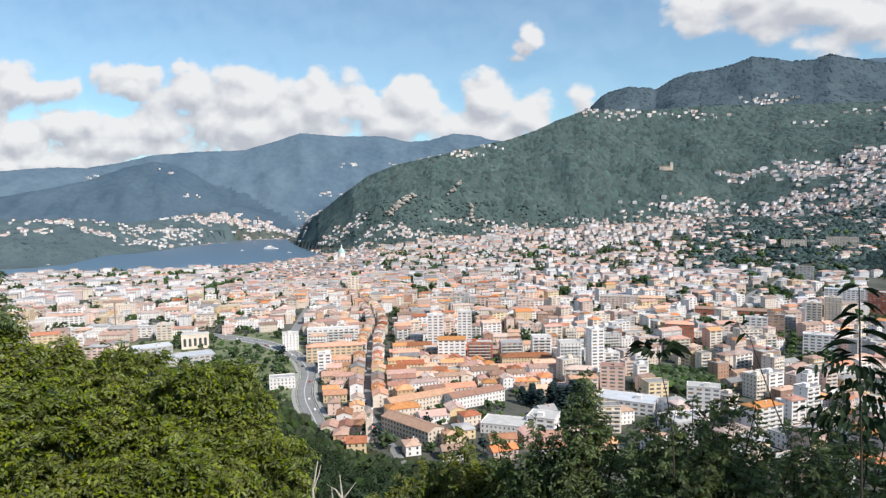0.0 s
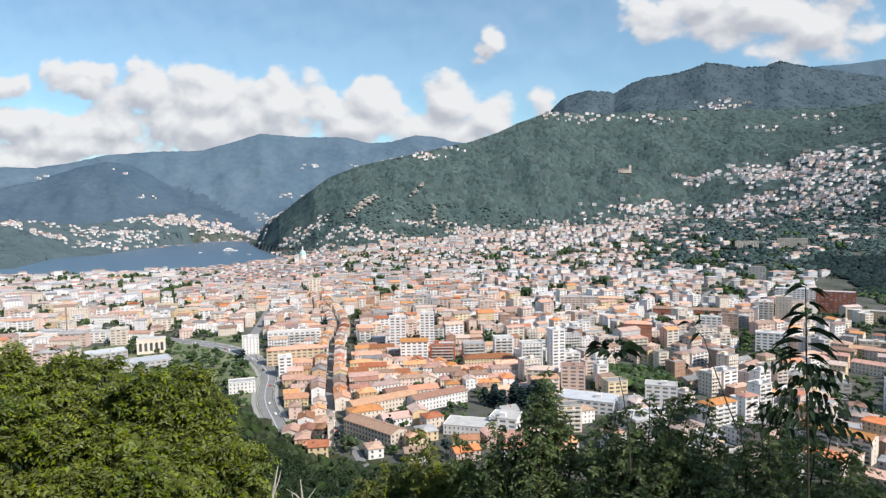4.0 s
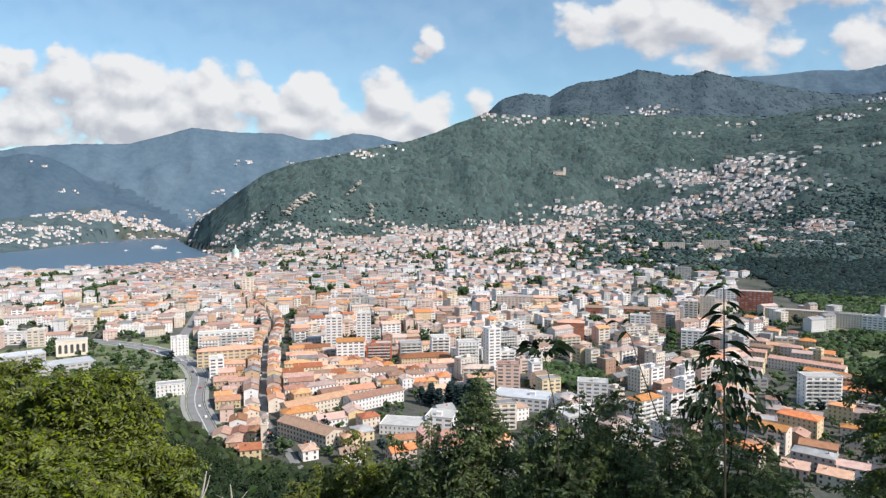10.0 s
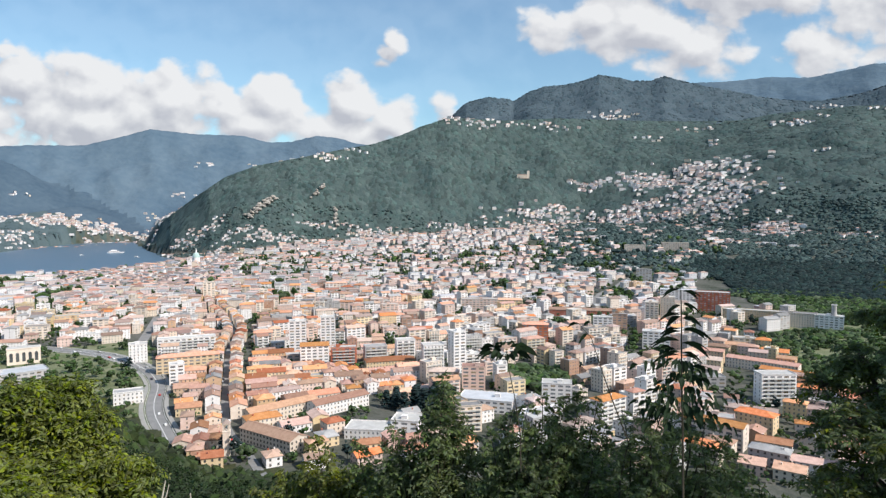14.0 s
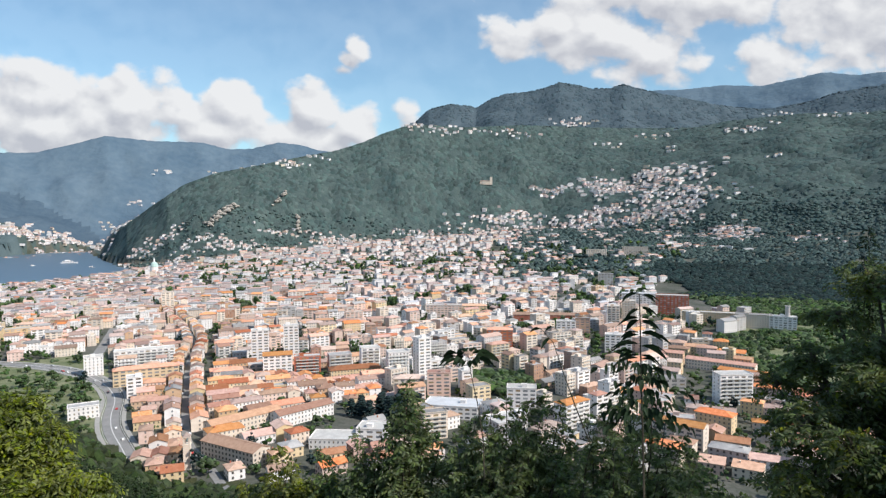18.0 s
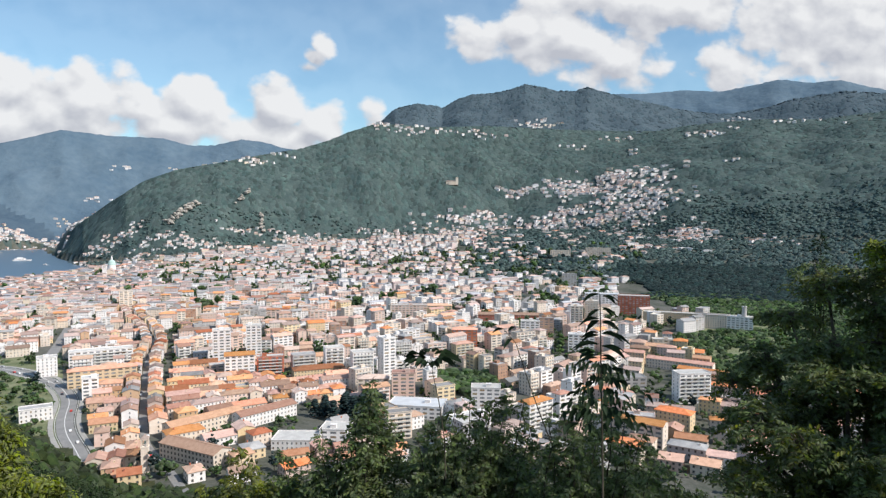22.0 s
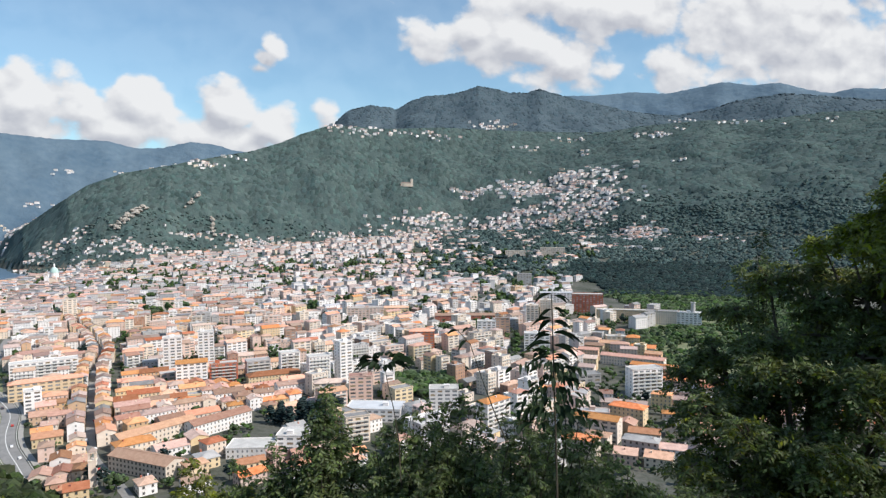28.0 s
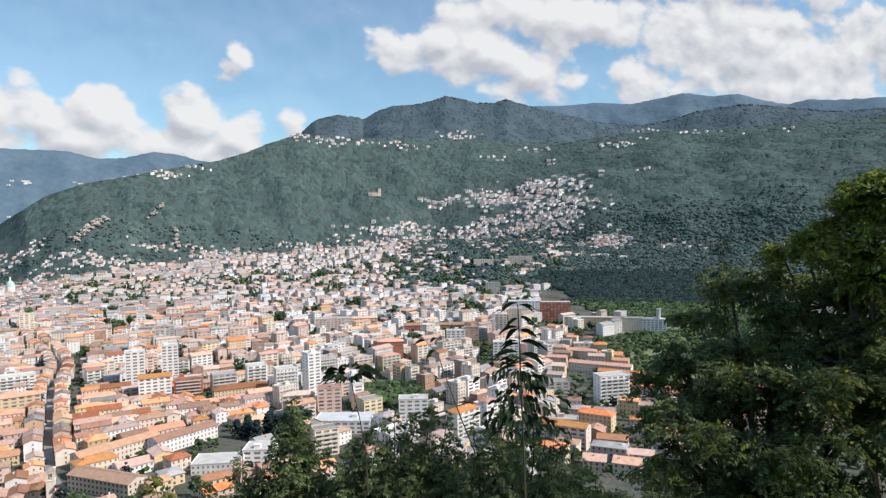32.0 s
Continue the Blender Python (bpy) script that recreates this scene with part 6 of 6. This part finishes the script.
# pairs of arching leaves up the bare stem
for rise in (-6.45, -7.4, -8.5, -9.6, -10.7, -11.6):
    for way in (-1, 1, -1, 1):
        deep, far_out = rs.uniform(-0.09, 0.09), rs.uniform(0.9, 1.9) * (1.0 if rise > -9 else 1.35)
        low = rise + rs.uniform(-0.3, 0.2)
        root = at(18.7 + way * 0.12, low, 5.0)
        tip = at(18.7 + way * far_out, low - rs.uniform(0.5, 1.2), 5.0 + deep)
        blades.append((root, tip, rs.uniform(0.012, 0.021)))
for rise, reach, n, long in ((-12.3, 2.9, 7, 1.1), (-13.2, 3.2, 8, 1.1), (-14.2, 3.5, 9, 1.1), (-15.2, 3.8, 10, 1.1), (-16.2, 4.2, 10, 1.1), (-17.2, 4.4, 10, 1.1)):
    for k in range(n):
        a = 6.283 * (k + rs.rand() * 0.9) / n + rise * 2.3
        out = reach * rs.uniform(0.4, 1.15)
        lift = rs.uniform(-0.7, 0.7)
        for q in (0.35, 0.6, 0.82, 1.0):
            if rs.rand() < 0.15:
                continue
            bow = rise + lift + 0.5 * math.sin(q * 2.6)
            root = at(18.7 + out * q * math.cos(a), bow, 5.0 + 0.087 * out * q * math.sin(a))
            swing = rs.uniform(-0.35, 1.0) * math.copysign(max(abs(math.cos(a)), 0.4), math.cos(a)) * long
            tip = at(18.7 + out * q * math.cos(a) + swing, bow - math.sqrt(max(long ** 2 - swing ** 2, 0.1)) * rs.uniform(0.55, 0.95), 5.0 + 0.087 * (out * q + 0.3) * math.sin(a))
            blades.append((root, tip, rs.uniform(0.011, 0.020)))
sapling("sapling", 71, stem, blades, "tall thin sapling with dark hanging leaves", 0.008)
# the small one with a star of leaves on a bent stem
stem = [at(5.6, -22, 4.0), at(5.5, -19, 4.0), at(5.0, -16, 4.0), at(4.4, -13.4, 4.0), at(4.2, -11.9, 4.0)]
blades = []
for k in range(42):
    a = k * 0.571 + 0.2
    q = rs.uniform(0.3, 1.0)
    mid = at(4.2 + 1.4 * q * math.cos(a), -12.0 + 0.45 * math.sin(a), 4.0)
    blades.append((mid, at(4.2 + 3.3 * q * math.cos(a), -12.1 + 0.8 * math.sin(a) - 0.6 * q * abs(math.cos(a)), 4.0 + 0.1 * math.sin(a)), rs.uniform(0.012, 0.022)))
sapling("sapling", 72, stem, blades, "small sapling with a star of leaves", 0.004)
# the bare curved one
stem = [at(14.5, -19, 6.0), at(13.2, -16, 6.0), at(12.2, -13.4, 6.0), at(11.3, -10.8, 6.0), at(10.2, -9.6, 6.0)]
blades = [(at(11.0, -10.4, 6.0), at(10.2, -11.4, 6.0), 0.02), (at(10.2, -9.6, 6.0), at(9.2, -10.0, 6.0), 0.02), (at(10.6, -9.8, 6.0), at(11.2, -9.4, 6.0), 0.015)]
sapling("sapling", 73, stem, blades, "thin bare curved stem with a few leaves", 0.006)


def dead_branch(seed, heading, top, lean, dist):
    rs = np.random.RandomState(seed)
    s = Shape()
    foot = at(heading - lean, -32, dist)
    pts = [at(heading - lean + (lean + rs.normal() * 0.25) * u, -32 + (top + 32) * u, dist) - foot for u in (0, 0.3, 0.55, 0.8, 1.0)]
    s.tube([tuple(p) for p in pts], [0.045, 0.04, 0.03, 0.02, 0.008], 6)
    for k in (2, 3):
        p = pts[k]
        q = p + rs.normal(size=3) * np.array([0.25, 0.1, 0.1]) + np.array([0, 0, 0.35])
        s.tube([tuple(p), tuple((p + q) / 2 + np.array([0.03, 0, 0.03])), tuple(q)], [0.02, 0.013, 0.004], 5)
    ob = new("dead_branch", s.mesh("dead_branch", DEAD))
    ob.location = tuple(foot)
    tagged(ob, "bleached dead branch sticking up from the scrub", "branch", "dead branches")


dead_branch(81, -25.6, -21.2, 0.8, 12)
dead_branch(82, -24.6, -23.4, -0.8, 12)
dead_branch(83, -23.6, -22.4, 0.3, 12)


# ---- single things in town and on the lake ----
def ring_of(r, z, n=16, cx=0.0, cy=0.0):
    return [(cx + r * math.cos(6.28318 * k / n), cy + r * math.sin(6.28318 * k / n), z) for k in range(n)]


def lathe(profile, n=16, cx=0.0, cy=0.0):
    s = Shape()
    for (r0, z0), (r1, z1) in zip(profile, profile[1:]):
        s.ring(ring_of(r0, z0, n, cx, cy), ring_of(r1, z1, n, cx, cy))
    return s


def cathedral(x, y, degrees):
    ob = new("cathedral")
    ob.matrix_world = pose(x, y, land_at(x, y), 0, 0, degrees)
    tagged(ob, "pale stone cathedral with green copper dome", "church")
    nave = Shape()
    nave.box(-15, -45, -2, 15, 20, 24)
    for yy in (-45, 20):
        nave.face([(-15, yy, 24), (15, yy, 24), (0, yy, 32)])
    nave.box(-26, 8, -2, -15, 34, 24), nave.box(15, 8, -2, 26, 34, 24)
    part("nave", nave, WALLS["cream"], ob)
    top = Shape()
    for s in (-1, 1):
        q = [(s * 15.6, -46, 23.7), (s * 15.6, 21, 23.7), (0, 21, 32.3), (0, -46, 32.3)]
        top.face(q if s > 0 else q[::-1])
    part("roof", top, ROOFS["faded"], ob)
    part("drum", lathe([(13, 20), (13, 40), (14, 40.4), (14, 42)], 16, 0, 24), WALLS["white"], ob)
    part("dome", lathe([(13.4, 42), (12.9, 47), (11.0, 53), (7.5, 58), (3.0, 61)], 24, 0, 24), DOME, ob, shaded=True)
    part("lantern", lathe([(2.8, 60.6), (2.8, 68), (3.2, 68.3), (1.6, 71), (0.3, 76)], 10, 0, 24), WALLS["white"], ob)
    for sx in (-1, 1):
        part("pinnacle", lathe([(1.6, 20), (1.6, 36), (0.2, 42)], 8, sx * 14, -44), WALLS["white"], ob)
    return ob


cathedral(-722, 1690, 15).scale = (0.72, 0.72, 0.72)


def bell_tower(x, y, side, height, degrees, wall, label):
    ob = new("bell_tower")
    ob.matrix_world = pose(x, y, land_at(x, y), 0, 0, degrees)
    tagged(ob, label, "bell tower")
    h = side / 2
    shaft = Shape()
    shaft.box(-h, -h, -2, h, h, height * 0.66)
    shaft.box(-h - 0.25, -h - 0.25, height * 0.66 + 0.004, h + 0.25, h + 0.25, height * 0.69)
    part("shaft", shaft, WALLS[wall], ob)
    loft = Shape()
    for sx in (-1, 1):
        for sy in (-1, 1):
            cx, cy = sx * (h - 0.55), sy * (h - 0.55)
            loft.box(cx - 0.5, cy - 0.5, height * 0.69 + 0.004, cx + 0.5, cy + 0.5, height * 0.86)
    loft.box(-h - 0.2, -h - 0.2, height * 0.86 + 0.004, h + 0.2, h + 0.2, height * 0.89)
    part("bell_loft", loft, WALLS[wall], ob)
    cap = Shape()
    q = [(-h - 0.3, -h - 0.3), (h + 0.3, -h - 0.3), (h + 0.3, h + 0.3), (-h - 0.3, h + 0.3)]
    for a, b in zip(q, q[1:] + q[:1]):
        cap.face([(*a, height * 0.894), (*b, height * 0.894), (0, 0, height)])
    cap.face([(*a, height * 0.894) for a in q[::-1]])
    part("roof", cap, ROOFS["faded"], ob)
    part("bell", lathe([(0.1, height * 0.84), (0.5, height * 0.81), (0.8, height * 0.75)], 10), DOME, ob)


bell_tower(-158, 412, 4.4, 24, 12, "cream", "small cream bell tower with pointed cap")
bell_tower(-716, 1640, 9, 40, 15, "white", "old pale stone bell tower by the cathedral")


def arcaded_hall(x, y, degrees):
    ob = new("arcaded_hall")
    ob.matrix_world = pose(x, y, land_at(x, y), 0, 0, degrees)
    tagged(ob, "white hall with five tall arched openings", "hall")
    b = Shape()
    b.box(-15, -6, -2, 15, 6, 16)
    b.box(-15.4, -6.4, 16.004, 15.4, 6.4, 16.8)
    part("wall", b, WALLS["cream"], ob)
    t = Shape()
    t.box(-14.6, -5.6, 16.804, 14.6, 5.6, 17.2)
    part("roof", t, ROOFS["pale"], ob)
    for k in range(5):
        for side in (-1, 1):
            cx = -11.2 + 5.6 * k
            w = Shape()
            arc = [(cx - 1.5, 3.0), (cx + 1.5, 3.0)] + [(cx + 1.5 * math.cos(a), 11 + 1.5 * math.sin(a)) for a in np.linspace(0, math.pi, 9)]
            yy = side * 6.06
            w.face([(a, yy, c) for a, c in (arc if side < 0 else arc[::-1])])
            for q, r in zip(arc, arc[1:] + arc[:1]):
                w.face([(q[0], yy, q[1]), (q[0], yy - side * 0.06, q[1]), (r[0], yy - side * 0.06, r[1]), (r[0], yy, r[1])])
            part("arched_window", w, GLASS, ob)


arcaded_hall(HALL[0], HALL[1], 34)


def stack(x, y, r, height, mat, label):
    ob = new("chimney_stack")
    ob.location = (x, y, land_at(x, y))
    tagged(ob, label, "chimney")
    part("shaft", lathe([(r * 1.4, -1), (r * 1.1, height * 0.5), (r, height - 1.2)], 14), mat, ob, shaded=True)
    part("rim", lathe([(r, height - 1.196), (r * 1.25, height - 1.0), (r * 1.25, height), (r * 0.7, height), (r * 0.7, height - 2)], 14), mat, ob)


stack(487, 878, 3.0, 34, WALLS["grey"], "grey round concrete chimney of a plant")
stack(-632, 722, 0.8, 40, WALLS["brown"], "thin brown brick factory chimney")


def castle(x, y):
    z = land_at(x, y) - 1
    ob = new("hillside_castle")
    ob.matrix_world = pose(x, y, z + 6, 0, 0, -5)
    tagged(ob, "pale stone castle villa with a tower", "castle")
    b = Shape()
    b.box(-22, -8, -6, 18, 8, 9), b.box(-10, -12, -6, 6, -8.004, 5)
    part("wing", b, WALLS["cream"], ob)
    t = Shape()
    t.box(18.004, -6, -6, 28, 6, 24)
    for k in range(4):
        t.box(18.2 + k * 2.6, -6.2, 24.004, 19.6 + k * 2.6, -5, 25.6), t.box(18.2 + k * 2.6, 5, 24.004, 19.6 + k * 2.6, 6.2, 25.6)
    part("tower", t, WALLS["cream"], ob)
    r = Shape()
    r.face([(-23, -9, 9), (19, -9, 9), (17, 0, 12.5), (-20, 0, 12.5)]), r.face([(19, 9, 9), (-23, 9, 9), (-20, 0, 12.5), (17, 0, 12.5)]), r.face([(-23, 9, 9), (-23, -9, 9), (-20, 0, 12.5)])
    part("roof", r, ROOFS["faded"], ob)


castle(219, 2648)


def rock_scar(seed, x, y, a, b, degrees, n, label):
    """A strip of bare rock and scree on the mountainside."""
    rs = np.random.RandomState(seed)
    t = radians(degrees)
    u, v = rs.uniform(-1, 1, n) * a, rs.uniform(-1, 1, n) * b
    px, py = x + u * math.cos(t) - v * math.sin(t), y + u * math.sin(t) + v * math.cos(t)
    size = rs.uniform(3, 9, n)
    c = np.stack([px, py, land(px, py) + 7 + size * 0.2], 1)
    tagged(new("rock_scar", clump_mesh("rock_scar", c, size, ROCK, rs, 0.7)), label, "rocks", kind="stuff")


rock_scar(91, -735, 2293, 62, 15, 54, 60, "bare pale rock scar on the wooded slope")
rock_scar(92, -561, 2419, 34, 6, 54, 22, "thin strip of bare rock on the slope")
rock_scar(93, -479, 2335, 5, 40, 15, 18, "thin strip of bare rock on the slope")


def boat(x, y, length, degrees, label):
    ob = new("boat")
    ob.matrix_world = pose(x, y, -2.0, 0, 0, degrees)
    tagged(ob, label, "boat")
    L, w = length / 2, length * 0.13
    deck = [(-L, -w * 0.8), (L * 0.5, -w), (L, 0), (L * 0.5, w), (-L, w * 0.8)]
    hull = Shape()
    hull.ring([(a * 0.92, b * 0.7, -0.5) for a, b in deck], [(a, b, length * 0.07) for a, b in deck])
    hull.face([(a, b, length * 0.07) for a, b in deck])
    part("hull", hull, WALLS["white"], ob)
    cabin = Shape()
    cabin.box(-L * 0.75, -w * 0.6, length * 0.07 + 0.004, L * 0.35, w * 0.6, length * 0.15)
    cabin.box(-L * 0.5, -w * 0.45, length * 0.15 + 0.004, L * 0.1, w * 0.45, length * 0.21)
    part("cabin", cabin, WALLS["white"], ob)
    win = Shape()
    for s in (-1, 1):
        win.face([(-L * 0.7, s * (w * 0.6 + 0.05), length * 0.10), (L * 0.3, s * (w * 0.6 + 0.05), length * 0.10), (L * 0.3, s * (w * 0.6 + 0.05), length * 0.13), (-L * 0.7, s * (w * 0.6 + 0.05), length * 0.13)])
    part("window_band", win, GLASS, ob)


boat(-1357, 2449, 60, 20, "white lake steamer on the water")
boat(-1158, 2224, 22, -10, "small white boat on the water")
boat(-1420, 2330, 16, 35, "small white boat on the water")
boat(-1690, 1660, 20, 10, "small white boat near the shore")


def car(x, y, degrees, mat, label):
    ob = new("car")
    ob.matrix_world = pose(x, y, land_at(x, y) + 0.32, 0, 0, degrees)
    tagged(ob, label, "car", "cars on the roads")
    b = Shape()
    side = [(-2.1, 0.35), (2.1, 0.35), (2.1, 0.8), (1.2, 0.95), (0.6, 1.45), (-1.3, 1.45), (-2.0, 0.95)]
    b.face([(a, -0.85, c) for a, c in side]), b.face([(a, 0.85, c) for a, c in side[::-1]])
    for (a0, c0), (a1, c1) in zip(side, side[1:] + side[:1]):
        b.face([(a0, -0.85, c0), (a0, 0.85, c0), (a1, 0.85, c1), (a1, -0.85, c1)])
    part("body", b, mat, ob)
    g = Shape()
    for s in (-0.87, 0.87):
        g.face([(-1.5, s, 0.98), (0.95, s, 0.98), (0.5, s, 1.38), (-1.25, s, 1.38)])
    part("window", g, GLASS, ob)
    for wx in (-1.3, 1.3):
        for wy in (-0.85, 0.85):
            t = Shape()
            t.tube([(wx, wy - 0.1, 0.33), (wx, wy + 0.1, 0.33)], [0.33, 0.33], 10)
            part("wheel", t, ASPHALT, ob)


CAR_PAINTS = [(surface("white_car_paint", (0.7, 0.7, 0.7), (0.8, 0.8, 0.8), 2, 0.3, 0.0, spec=0.5), "white"), (surface("silver_car_paint", (0.4, 0.41, 0.42), (0.5, 0.51, 0.52), 2, 0.3, 0.0, spec=0.5), "silver"), (surface("dark_car_paint", (0.03, 0.03, 0.04), (0.05, 0.05, 0.06), 2, 0.3, 0.0, spec=0.5), "dark"), (surface("red_car_paint", (0.4, 0.04, 0.03), (0.5, 0.06, 0.05), 2, 0.3, 0.0, spec=0.5), "red")]


def cars_along(seed, pts, n, off, word):
    rs = np.random.RandomState(seed)
    for _ in range(n):
        k = rs.randint(len(pts) - 1)
        (x0, y0), (x1, y1) = pts[k], pts[k + 1]
        u, s = rs.rand(), rs.choice([-1, 1])
        d = math.hypot(x1 - x0, y1 - y0)
        mat, colour = CAR_PAINTS[rs.choice(4, p=(0.4, 0.25, 0.25, 0.1))]
        car(x0 + (x1 - x0) * u - (y1 - y0) / d * off * s, y0 + (y1 - y0) * u + (x1 - x0) / d * off * s, math.degrees(math.atan2(y1 - y0, x1 - x0)) + (180 if s > 0 else 0), mat, f"small {colour} car on the {word}")


cars_along(95, BYPASS[1:8], 7, 3.2, "curving road")
cars_along(96, STREET[1:7], 8, 2.6, "straight street")
cars_along(97, BYPASS[6:10], 12, 5.5, "wide road junction")
